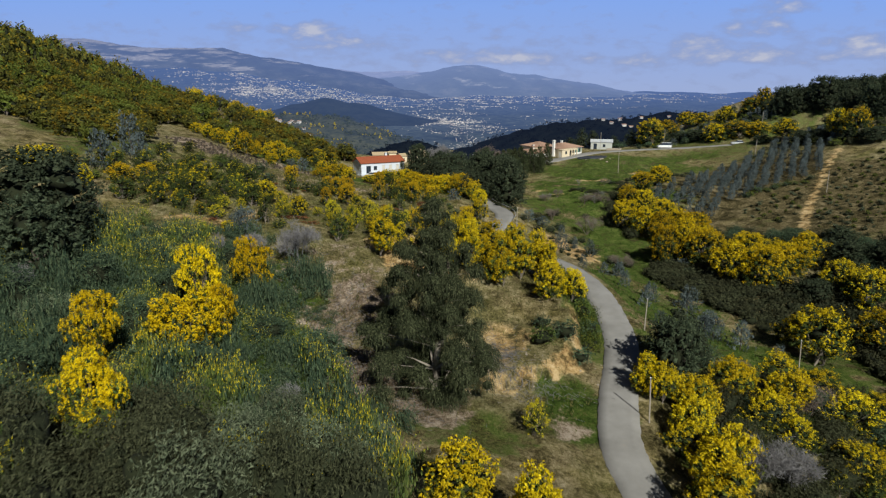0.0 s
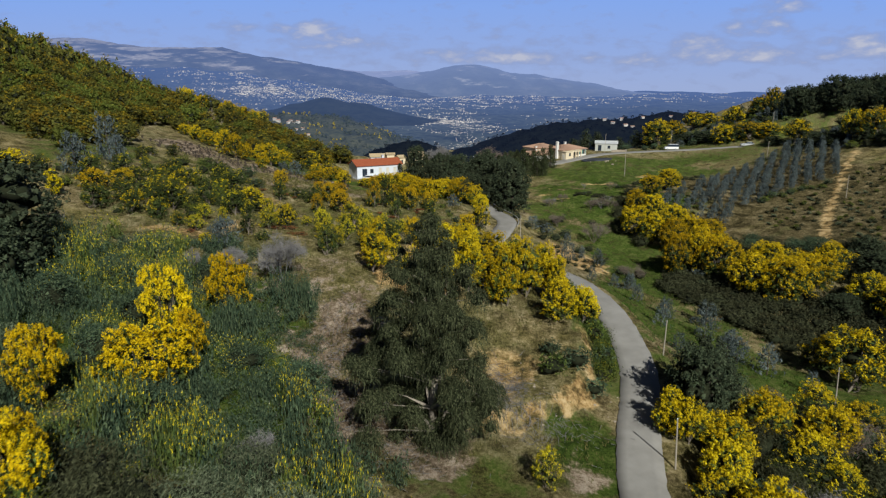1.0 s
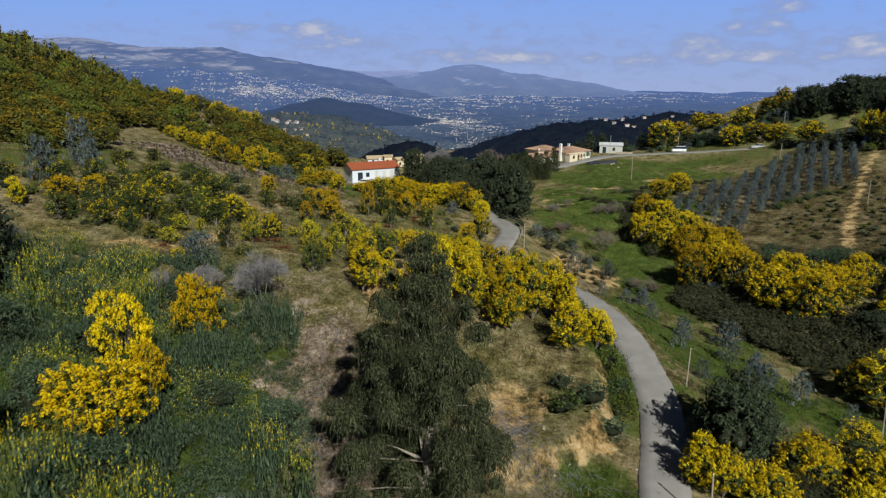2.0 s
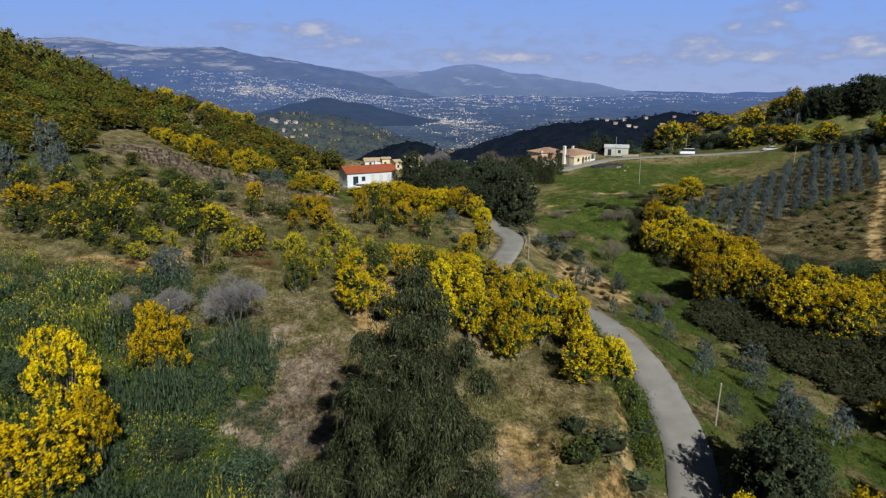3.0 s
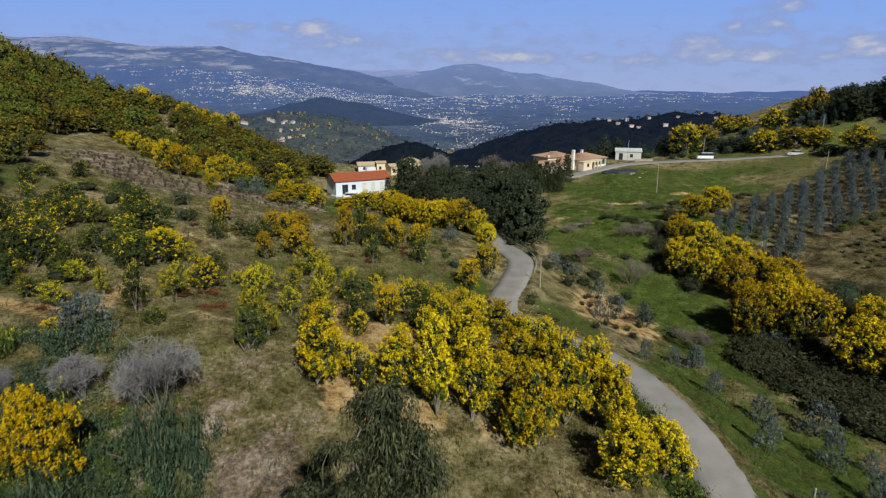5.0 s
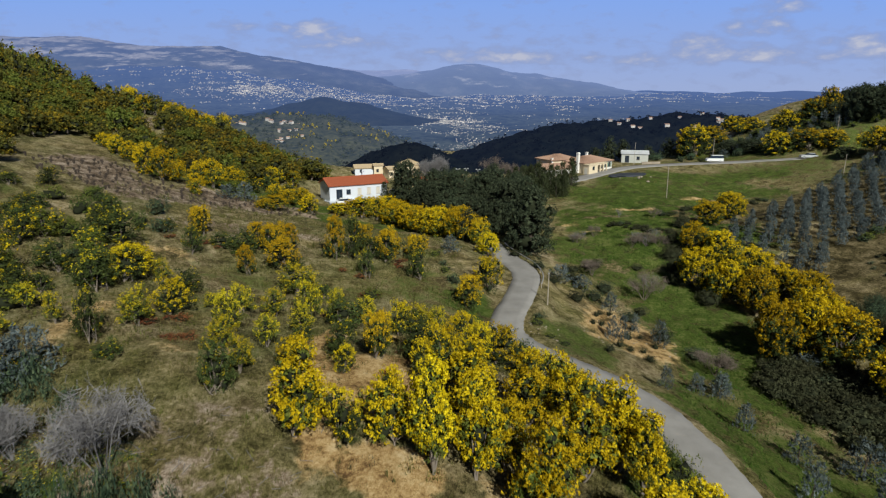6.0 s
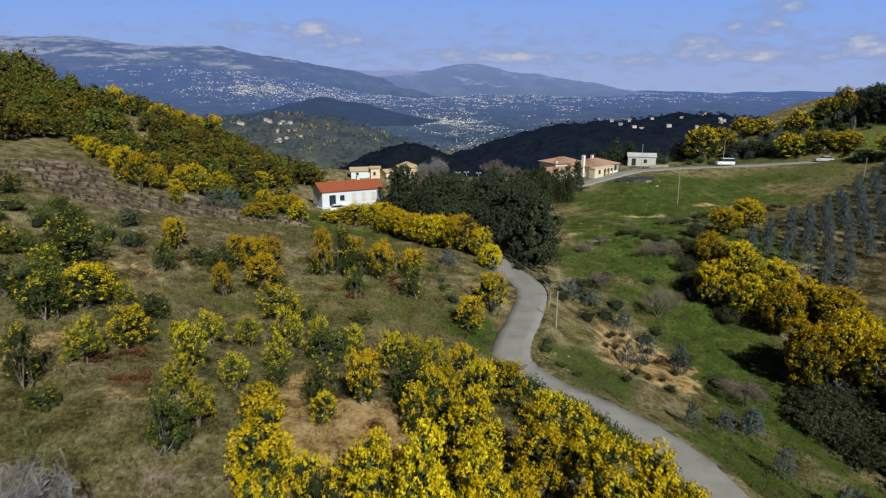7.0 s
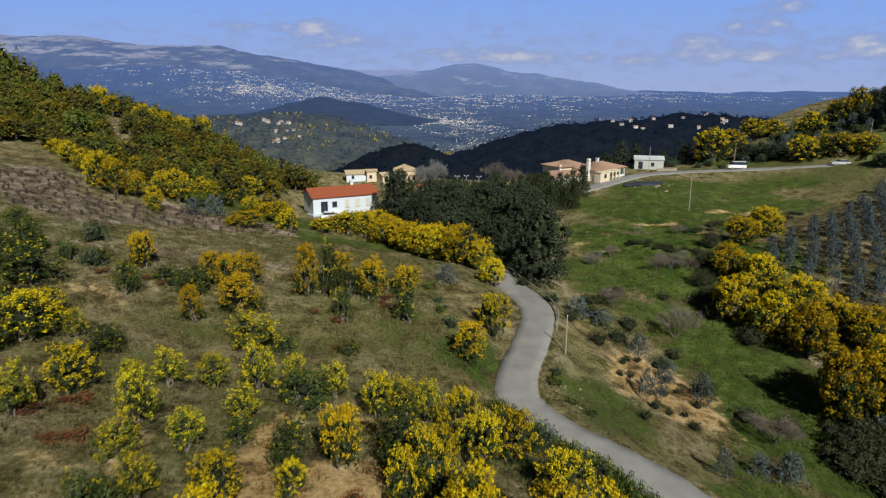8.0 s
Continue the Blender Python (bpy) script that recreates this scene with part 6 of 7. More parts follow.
for x, y in strewn([(92, 226), (120, 222), (150, 205), (175, 225), (165, 275), (125, 270), (98, 262)], 6.5, row_rng):
    u_ = row_rng.uniform()
    if u_ < 0.5:
        plant("bush", x, y, row_rng.uniform(1.0, 2.2), row_rng.uniform(2, 3.6), row_rng)
    elif u_ < 0.7:
        plant("bramble", x, y, row_rng.uniform(1.2, 2.4), row_rng.uniform(2.5, 4), row_rng)
for x, y in strewn([(104, 176), (122, 168), (140, 190), (134, 208), (112, 205)], 4.0, row_rng):
    plant("bush" if row_rng.uniform() < 0.6 else "bramble", x, y, row_rng.uniform(1.0, 2.4), row_rng.uniform(2.2, 3.8), row_rng)
for x, y in strewn([(118, 255), (150, 285), (175, 270), (165, 225), (140, 215), (126, 225)], 7.0, row_rng):
    plant("far_oak", x, y, row_rng.uniform(4.2, 6.8), row_rng.uniform(6, 8.5), row_rng)

# Dark trees behind the house and down the bank.
bk_rng = np.random.default_rng(10)
for x, y in strewn([(-3, 181), (7, 166), (14, 156), (20, 166), (24, 186), (18, 194), (2, 198)], 5.6, bk_rng):
    plant("far_oak", x, y, bk_rng.uniform(5, 7.5), bk_rng.uniform(5, 7), bk_rng)
for x, y in strewn([(14, 190), (30, 190), (34, 199), (18, 205)], 2.7, bk_rng):
    plant("cypress", x, y, bk_rng.uniform(4, 6), bk_rng.uniform(2.6, 3.6), bk_rng)


# The dense green verge on the lane's left.
vg_rng = np.random.default_rng(12)
line_ = spline(ROAD, 14)
side_ = np.gradient(line_, axis=0)
side_ = np.column_stack([-side_[:, 1], side_[:, 0]]) / np.hypot(side_[:, 0], side_[:, 1])[:, None]
verge = [line_[i, :2] + side_[i] * vg_rng.uniform(2.7, 4.6) + vg_rng.normal(0, 0.2, 2) for i in range(len(line_)) for _ in range(4) if 66 < line_[i, 1] < 108]
vs_ = vg_rng.uniform(0.6, 1.05, len(verge))
mass("roadside_scrub", [plume(110 + i, 1.9, LEAF, BLOSSOM_SOFT if i == 3 else None, 12, 12) for i in range(4)], np.column_stack([np.array(verge), vs_, vs_]), "dense green scrub along the lane", "undergrowth", vg_rng)

# Dry weeds over the orchard slope.
wd_rng = np.random.default_rng(14)
weeds = strewn([(-30, 66), (-12, 64), (2, 60), (15, 68), (14, 95), (4, 112), (4, 140), (-16, 160), (-50, 140), (-60, 105), (-44, 84)], 1.5, wd_rng, 0.6)
ws_ = wd_rng.uniform(0.5, 1.5, len(weeds))
mass("dry_weeds", [plume(120 + i, 0.5, (LEAF_BRAMBLE, GRASS, LEAF_OLIVE, GRASS)[i], None, 5, 6) for i in range(4)], np.column_stack([weeds, ws_ * 0.55, ws_]), "dry weeds and low tufts between the trees", "weeds", wd_rng)

meadow_pts = strewn([(26, 140), (52, 152), (56, 168), (72, 186), (100, 190), (112, 206), (60, 212), (40, 200), (26, 180)], 2.3, wd_rng, 0.6)
ms_ = wd_rng.uniform(0.5, 1.4, len(meadow_pts))
mass("meadow_tufts", [plume(130 + i, 0.4, (GRASS_GREEN, GRASS, GRASS_GREEN, LEAF_BRAMBLE)[i], None, 5, 6) for i in range(4)], np.column_stack([meadow_pts, ms_ * 0.6, ms_]), "rough tufts in the green meadow", "grass", wd_rng)


# Grass: tufts over the slopes that the camera passes nearest.
def tuft(seed, n=9):
    rng = np.random.default_rng(seed)
    p = np.column_stack([rng.normal(0, 0.25, n), rng.normal(0, 0.25, n), rng.uniform(0.02, 0.12, n)])
    return cards(p, rng.standard_normal((n, 3)) * [1, 1, 0.4], rng.uniform(0.10, 0.22, n), rng, slim=0.25, hang=(0, 0, 1))


def meadow(name, poly, step, mat, label, seed):
    rng = np.random.default_rng(seed)
    p = strewn(poly, step, rng, 0.6)
    p = p[near_line(p[:, 0], p[:, 1], ROAD_LINE)[0] > 2.4]
    p = p[weight(p[:, 0], p[:, 1], SOIL) < 0.35]
    s = rng.uniform(0.6, 1.5, len(p))
    mass(name, [[("blades", *tuft(seed * 10 + i), mat)] for i in range(6)], np.column_stack([p, s, s]), label, "grass", rng)


meadow("dry_grass", [(-30, 66), (-12, 62), (2, 50), (14, 52), (17, 72), (14, 95), (4, 112), (4, 140), (-16, 160), (-34, 140), (-44, 100)], 0.9, GRASS, "dry tufted grass on the slope", 3)
meadow("green_grass", [(24, 62), (46, 70), (46, 100), (40, 130), (46, 160), (30, 165), (18, 140), (26, 110), (24, 90)], 0.9, GRASS_GREEN, "fresh green grass in the valley", 4)


# ---- buildings ----
def part(name, bm, material, parent, label=""):
    """Links a bmesh as one mesh under a thing or a part."""
    me_ = bpy.data.meshes.new(name)
    bm.to_mesh(me_)
    bm.free()
    me_.materials.append(material)
    ob = new(name, me_)
    ob.parent = parent
    return tagged(ob, label)


def box(bm, x0, y0, z0, x1, y1, z1):
    v = [bm.verts.new(c) for c in ((x0, y0, z0), (x1, y0, z0), (x1, y1, z0), (x0, y1, z0), (x0, y0, z1), (x1, y0, z1), (x1, y1, z1), (x0, y1, z1))]
    for f in ((3, 2, 1, 0), (4, 5, 6, 7), (0, 1, 5, 4), (1, 2, 6, 5), (2, 3, 7, 6), (3, 0, 4, 7)):
        bm.faces.new([v[i] for i in f])


def boxed(*dims):
    bm = bmesh.new()
    for d in dims:
        box(bm, *d)
    return bm


def rod(bm, p0, p1, r0, r1, sides=8):
    p0, p1 = Vector(p0), Vector(p1)
    d = (p1 - p0).normalized()
    a = d.cross(Vector((0.31, 1, 0.2))).normalized()
    b = d.cross(a)
    rings = [[bm.verts.new(p + (a * math.cos(t) + b * math.sin(t)) * r) for t in [2 * math.pi * i / sides for i in range(sides)]] for p, r in ((p0, r0), (p1, r1))]
    for i in range(sides):
        bm.faces.new((rings[0][i], rings[0][(i + 1) % sides], rings[1][(i + 1) % sides], rings[1][i]))
    bm.faces.new(rings[0][::-1])
    bm.faces.new(rings[1])


WHITE_WALL = plain_mat("white_plaster", (0.60, 0.64, 0.70), 0.9, 0.09, 0.8)
CREAM_WALL = plain_mat("cream_plaster", (0.66, 0.56, 0.40), 0.9, 0.10, 0.8)
GREY_WALL = plain_mat("pale_block", (0.46, 0.47, 0.43), 0.9, 0.12, 1.2)
SHUTTER = plain_mat("pale_shutter", (0.60, 0.57, 0.50), 0.7, 0.08, 2)
SHUTTER_GREEN = plain_mat("green_shutter", (0.10, 0.20, 0.15), 0.7, 0.1, 2)
DARK_STEEL = plain_mat("dark_fittings", (0.05, 0.055, 0.07), 0.5, 0.2, 2)
STONE = plain_mat("pale_stone", (0.34, 0.29, 0.23), 0.95, 0.25, 2, 0.5)
POLE_WOOD = plain_mat("weathered_pole", (0.36, 0.32, 0.27), 0.9, 0.2, 5)
STEEL = plain_mat("galvanised_steel", (0.55, 0.56, 0.57), 0.45, 0.1, 3, 0, 0.7)
SHEET = plain_mat("grey_sheet_roof", (0.52, 0.54, 0.56), 0.6, 0.1, 1)
TYRE = plain_mat("tyre_rubber", (0.025, 0.025, 0.025), 0.8, 0.1, 4)
PLASTIC_DARK = plain_mat("black_sheeting", (0.035, 0.04, 0.05), 0.6, 0.3, 2)


def tile_mat(name, a, b, c):
    t = Mat(name, 0.9)
    t.colour(t.mix(t.math("MULTIPLY", t.noise(0.5, 4), 0.6), t.ramp(t.noise(4, 6, 0.75), [(0.3, a), (0.5, b), (0.7, c)]), b))
    t.bump(t.noise(8, 3), 0.4, 0.03)
    return t.m


RED_TILE = tile_mat("red_roof_tile", (0.22, 0.055, 0.026), (0.31, 0.085, 0.04), (0.40, 0.13, 0.06))
CLAY_TILE = tile_mat("old_clay_tile", (0.22, 0.135, 0.095), (0.34, 0.215, 0.155), (0.46, 0.325, 0.245))
TAN_TILE = tile_mat("tan_roof_tile", (0.36, 0.27, 0.17), (0.46, 0.36, 0.23), (0.55, 0.44, 0.30))
gm = Mat("window_glass", 0.08)
gm.colour((0.02, 0.03, 0.045))
gm.p.inputs["Specular IOR Level"].default_value = 0.5
GLASS = gm.m


def wall_panel(length, h0, h1, thick, openings):
    """A wall along x, from height h0 to h1, with real openings (u0, u1, z0, z1)."""
    bm, u = bmesh.new(), 0.0
    for a, b, c, d in sorted(openings):
        box(bm, u, 0, h0, a, thick, h1)
        box(bm, a, 0, h0, b, thick, c)
        box(bm, a, 0, d, b, thick, h1)
        u = b
    box(bm, u, 0, h0, length, thick, h1)
    bmesh.ops.remove_doubles(bm, verts=bm.verts, dist=0.001)
    return bm


def opening(house, at, a, b, c, d, kind):
    """A framed window or glazed door in a wall opening, with shutters closed where they are."""
    fr = part("window", boxed((a, 0.05, c, a + 0.07, 0.14, d), (b - 0.07, 0.05, c, b, 0.14, d), (a + 0.07, 0.05, d - 0.07, b - 0.07, 0.14, d), (a + 0.07, 0.05, c, b - 0.07, 0.14, c + 0.07),
                              ((a + b) / 2 - 0.03, 0.06, c + 0.07, (a + b) / 2 + 0.03, 0.13, d - 0.07)), SHUTTER if kind != "dark" else DARK_STEEL, house)
    fr.matrix_local = at
    if kind == "shut":
        n = 7
        for i in range(2):
            m = (a + b) / 2
            u0, u1 = (a + 0.08, m - 0.035) if i == 0 else (m + 0.035, b - 0.08)
            bm = boxed(*[(u0, 0.02 + 0.01 * (j % 2), c + 0.08 + (d - c - 0.16) * j / n, u1, 0.05, c + 0.08 + (d - c - 0.16) * (j + 0.9) / n) for j in range(n)])
            part("shutter", bm, SHUTTER, fr)
    else:
        part("pane", boxed((a + 0.07, 0.085, c + 0.07, b - 0.07, 0.10, d - 0.07)), GLASS, fr)
    sill = part("sill", boxed((a - 0.08, -0.08, c - 0.07, b + 0.08, 0.04, c - 0.003)), STONE, fr)
    return fr


def ribbed_slope(bm, p00, p10, p11, p01, pitch=0.32, rise=0.06, thick=0.14):
    """A roof slope of round tiles: ribs run from the eave (p00, p10) to the ridge (p01, p11)."""
    p00, p10, p11, p01 = (Vector(p) for p in (p00, p10, p11, p01))
    n = max(2, int((p10 - p00).length / pitch) * 2)
    up = (p10 - p00).cross(p01 - p00).normalized()
    if up.z < 0:
        up = -up
    rows = []
    for i in range(n + 1):
        t, o = i / n, up * (rise if i % 2 else 0)
        rows.append((bm.verts.new(p00.lerp(p10, t) + o), bm.verts.new(p01.lerp(p11, t) + o), bm.verts.new(p00.lerp(p10, t) - up * thick), bm.verts.new(p01.lerp(p11, t) - up * thick)))
    for a, b in zip(rows, rows[1:]):
        bm.faces.new((a[0], b[0], b[1], a[1]))
        bm.faces.new((a[2], a[3], b[3], b[2]))
        bm.faces.new((a[0], a[2], b[2], b[0]))
    for r in (rows[0], rows[-1]):
        bm.faces.new((r[0], r[1], r[3], r[2]))


def house(name, x, y, z, angle, L, D, H, rise, wall, roof, label, front=(), left=(), hip=0.0, over=0.35, foot=1.5, group="", roof_name="roof"):
    """A plastered house: four walls with their openings, a tiled gable or hip roof. Its front runs along its own x from its corner."""
    e = tagged(new(name), label, "house", group)
    e.matrix_basis = pose(x, y, z, 0, 0, angle)
    t = 0.28
    faces = ((pose(0, 0, 0), L, front), (pose(0, D - t, 0), L, ()), (pose(t, t, 0, 0, 0, 90), D - 2 * t, [(D - 2 * t - b, D - 2 * t - a, c, d) for a, b, c, d, _ in left] if left else ()),
             (pose(L, t, 0, 0, 0, 90), D - 2 * t, ()))
    for at, ln, ops in faces:
        w_ = part("wall", wall_panel(ln, -foot, H, t, [o[:4] for o in ops]), wall, e)
        w_.matrix_local = at
    for a, b, c, d, kind in front:
        opening(e, pose(0, 0, 0), a, b, c, d, kind)
    floor_ = part("floor_slab", boxed((t, t, -0.1, L - t, D - t, 0.02), (t, t, H - 0.1, L - t, D - t, H - 0.004)), STONE, e)
    if hip == 0:
        for u in (0.0, L - t):
            bm = bmesh.new()
            tri = [(u, 0, H), (u, D, H), (u, D / 2, H + rise * 0.97)]
            a_ = [bm.verts.new(c) for c in tri]
            b_ = [bm.verts.new((c[0] + t, c[1], c[2])) for c in tri]
            bm.faces.new(a_[::-1])
            bm.faces.new(b_)
            for i in range(3):
                bm.faces.new((a_[i], a_[(i + 1) % 3], b_[(i + 1) % 3], b_[i]))
            part("gable", bm, wall, e)
    s = rise / (D / 2)
    lo, ze = over * s, H + 0.16
    bm = bmesh.new()
    r0, r1 = hip, L - hip
    a, b = (-over, L + over) if hip == 0 else (-over, L + over)
    ra, rb = (-over, L + over) if hip == 0 else (r0, r1)
    ribbed_slope(bm, (a, -over, ze - lo), (b, -over, ze - lo), (rb, D / 2, ze + rise), (ra, D / 2, ze + rise))
    part(roof_name, bm, roof, e)
    bm = bmesh.new()
    ribbed_slope(bm, (b, D + over, ze - lo), (a, D + over, ze - lo), (ra, D / 2, ze + rise), (rb, D / 2, ze + rise))
    part(roof_name, bm, roof, e)
    if hip:
        for u0, ur in ((-over, r0), (L + over, r1)):
            bm = bmesh.new()
            ribbed_slope(bm, (u0, D + over, ze - lo), (u0, -over, ze - lo), (ur, D / 2 - 0.01, ze + rise), (ur, D / 2 + 0.01, ze + rise))
            part(roof_name, bm, roof, e)
    bm = bmesh.new()
    rod(bm, (ra, D / 2, ze + rise + 0.02), (rb, D / 2, ze + rise + 0.02), 0.13, 0.13, 6)
    part("ridge_tile", bm, roof, e)
    return e


# The white house: long low, red tiles, a basement and terrace under its left end.
wh = house("white_house", -23.3, 179.1, 16.1, 28, 13.4, 6.6, 3.05, 1.25, WHITE_WALL, RED_TILE, "long low white house with a red tiled roof",
           front=[(1.5, 2.9, 0.12, 2.25, "dark"), (3.8, 4.8, 1.0, 2.1, "dark"), (6.4, 7.3, 0.75, 2.25, "shut"), (8.6, 9.5, 0.75, 2.25, "shut"), (10.8, 11.7, 0.75, 2.25, "shut")], foot=0.3)
part("terrace", boxed((-0.5, -1.3, -0.28, 5.4, 0.0, -0.05)), WHITE_WALL, wh, "white concrete terrace slab")
part("basement_wall", boxed((-0.4, -1.1, -2.6, 4.4, -0.85, -0.45), (-0.4, -0.85, -2.6, -0.1, 3.0, -0.3), (0.0, 0.02, -2.6, 13.4, 0.26, -0.31)), WHITE_WALL, wh, "white basement wall below the terrace")
for i in range(7):
    part("step", boxed((5.45 + 0.28 * i, -1.2, -2.4, 5.73 + 0.28 * i, -0.2, -0.12 - 0.19 * i)), STONE, wh)
part("chimney", boxed((9.2, 4.3, 3.4, 9.8, 4.9, 5.2), (9.12, 4.22, 5.2, 9.88, 4.98, 5.3)), WHITE_WALL, wh)

# The villa by the upper road: a white end wing, a cream front with an arched porch, lower wings stepping down beside it.
VILLA_WHITE = plain_mat("villa_white", (0.74, 0.73, 0.69), 0.9, 0.08, 0.8)
va = house("villa", 39.3, 214.6, 17.35, 40.5, 12.6, 8.2, 2.7, 1.15, CREAM_WALL, CLAY_TILE, "rambling cream villa with clay tiled roofs and white chimneys",
           front=[(1.2, 2.2, 0.9, 2.2, "dark"), (4.4, 5.3, 0.1, 2.2, "dark"), (5.8, 6.7, 0.1, 2.3, "dark"), (9.2, 10.1, 0.9, 2.2, "dark"), (11.0, 11.9, 0.9, 2.2, "dark")], hip=4.0, over=0.5)
part("white_front", boxed((8.35, -0.05, -0.6, 9.15, -0.004, 2.66), (10.15, -0.05, -0.6, 10.95, -0.004, 2.66), (11.95, -0.05, -0.6, 12.6, -0.004, 2.66), (9.15, -0.05, -0.6, 10.15, -0.004, 0.83), (10.95, -0.05, -0.6, 11.95, -0.004, 0.83),
                           (9.15, -0.05, 2.24, 10.15, -0.004, 2.66), (10.95, -0.05, 2.24, 11.95, -0.004, 2.66)), VILLA_WHITE, va, "white painted front of the end wing")
part("white_end", boxed((12.604, 0.0, -0.6, 12.65, 8.2, 2.66)), VILLA_WHITE, va)
for u in (9.2, 11.0):
    for s_ in (-0.46, 0.94):
        part("shutter", boxed((u + s_, -0.09, 0.88, u + s_ + 0.42, -0.054, 2.2)), SHUTTER_GREEN, va)
part("chimney", boxed((-0.9, 1.4, 0.0, -0.2, 2.1, 5.2), (-1.0, 1.3, 5.2, -0.1, 2.2, 5.3), (-0.85, 1.45, 5.3, -0.25, 2.05, 5.55)), VILLA_WHITE, va, "tall white chimney stack")
part("chimney", boxed((7.6, 5.0, 2.8, 8.2, 5.6, 4.7), (7.5, 4.9, 4.7, 8.3, 5.7, 4.8)), VILLA_WHITE, va)


def arcade(length, h, thick, bays, pier):
    """A porch front of round arches between piers."""
    bm_ = bmesh.new()
    bay = (length - pier) / bays
    for i in range(bays + 1):
        box(bm_, i * bay, 0, -0.5, i * bay + pier, thick, h)
    for i in range(bays):
        u0, u1, r = i * bay + pier, (i + 1) * bay, (bay - pier) / 2
        n = 8
        for j in range(n):
            a0, a1 = math.pi * j / n, math.pi * (j + 1) / n
            xa, xb = (u0 + u1) / 2 - r * math.cos(a0), (u0 + u1) / 2 - r * math.cos(a1)
            lo = h - 0.35 - r + r * math.sin((a0 + a1) / 2)
            box(bm_, xa, 0.002, lo, xb, thick - 0.002, h - 0.002)
    return bm_


part("porch", arcade(4.6, 2.5, 0.28, 3, 0.32), CREAM_WALL, va, "cream porch front with round arches").matrix_local = pose(3.5, -1.7, 0)
part("porch", boxed((3.5, -1.42, 2.2, 8.1, -0.06, 2.498), (3.4, -1.85, 2.5, 8.2, -0.06, 2.62)), CREAM_WALL, va)
part("front_block", boxed((-0.4, -1.9, -0.6, 3.3, -0.06, 2.3), (-0.55, -2.05, 2.3, 3.4, -0.06, 2.5)), CREAM_WALL, va, "low cream block with a flat parapet roof")
part("window", boxed((1.2, -1.94, 0.9, 2.1, -1.905, 1.9)), GLASS, va)
part("garage_door", boxed((-0.44, -1.4, -0.5, -0.405, -0.5, 1.5)), SHUTTER, va)
house("villa_wing", 31.0, 217.5, 17.0, 28, 9.0, 7.0, 3.5, 1.0, CREAM_WALL, CLAY_TILE, "cream rear wing of the villa with a clay tiled roof", front=[(2, 3, 1.2, 2.4, "dark"), (5, 6, 1.2, 2.4, "dark")], hip=3.2, over=0.45)
vw = house("villa_annex", 28.6, 212.4, 16.4, 24, 8.6, 5.6, 2.2, 1.0, VILLA_WHITE, CLAY_TILE, "low white annex of the villa under a brown tiled roof", front=[(2, 3, 0.7, 1.7, "dark"), (5.4, 6.2, 0.2, 1.9, "dark")], hip=0)
part("chimney", boxed((4.2, 3.6, 2.4, 4.7, 4.1, 4.6), (4.1, 3.5, 4.6, 4.8, 4.2, 4.7)), VILLA_WHITE, vw)

# The pale shed with a sheet roof.
house("shed", 54.3, 232.6, 18.2, -14, 7.6, 5.2, 2.6, 0.6, GREY_WALL, SHEET, "small pale shed with a grey sheet roof", front=[(1.0, 2.2, 0.05, 2.1, "dark"), (4.3, 5.2, 0.9, 1.9, "dark")], over=0.25)

# Houses of the hamlet behind, lower down the slope.
HAMLET = "houses of the hamlet"
for x, y, a, L_, D_, H_, r_, wm, rm, hp, lab in ((-27.5, 249, 14, 6.2, 4.5, 2.2, 0.8, WHITE_WALL, TAN_TILE, 0, "small white house with a tan tiled roof"), (-21.3, 249, 10, 2.9, 3, 2.9, 0.3, CREAM_WALL, TAN_TILE, 0, "square cream tower house with a flat tan roof"),
                                              (-16.2, 246, 30, 2.4, 4, 2.7, 0.6, CREAM_WALL, TAN_TILE, 0, "narrow cream house with a tan tiled roof"), (-13, 250, 6, 6.2, 6, 3.2, 1.3, CREAM_WALL, TAN_TILE, 2.6, "cream house with a tan hip roof"),
                                              (-8.2, 249, -20, 2.8, 3.4, 2.2, 0.6, CREAM_WALL, TAN_TILE, 0, "small cream house with a tan tiled roof"), (-4.8, 233, 12, 4, 4, 2.2, 0.7, CREAM_WALL, RED_TILE, 0, "low house with a red tiled roof among the trees")):
    house("village_house", x, y, float(height(x, y)[0]) + 0.1, a, L_, D_, H_, r_, wm, rm, lab, front=[(L_ * 0.25, L_ * 0.25 + 0.8, 0.8, 1.8, "dark")], hip=hp, foot=4, group=HAMLET)


# ---- vehicles ----
def car_paint(name, base):
    p_ = Mat(name, 0.3)
    p_.colour(base)
    p_.p.inputs["Coat Weight"].default_value = 0.6
    return p_.m


def loft(bm, profile, half, tuck=0.08):
    """A car's shell: a side profile (x, z) drawn across its width, narrower at the top."""
    zs = [z_ for _, z_ in profile]
    lo, hi = min(zs), max(zs)
    sides = []
    for s_ in (-1, 1):
        sides.append([bm.verts.new((x_, s_ * (half - tuck * (z_ - lo) / (hi - lo)), z_)) for x_, z_ in profile])
    n = len(profile)
    for i in range(n):
        j = (i + 1) % n
        bm.faces.new((sides[0][i], sides[0][j], sides[1][j], sides[1][i]))
    bm.faces.new(sides[0][::-1])
    bm.faces.new(sides[1])


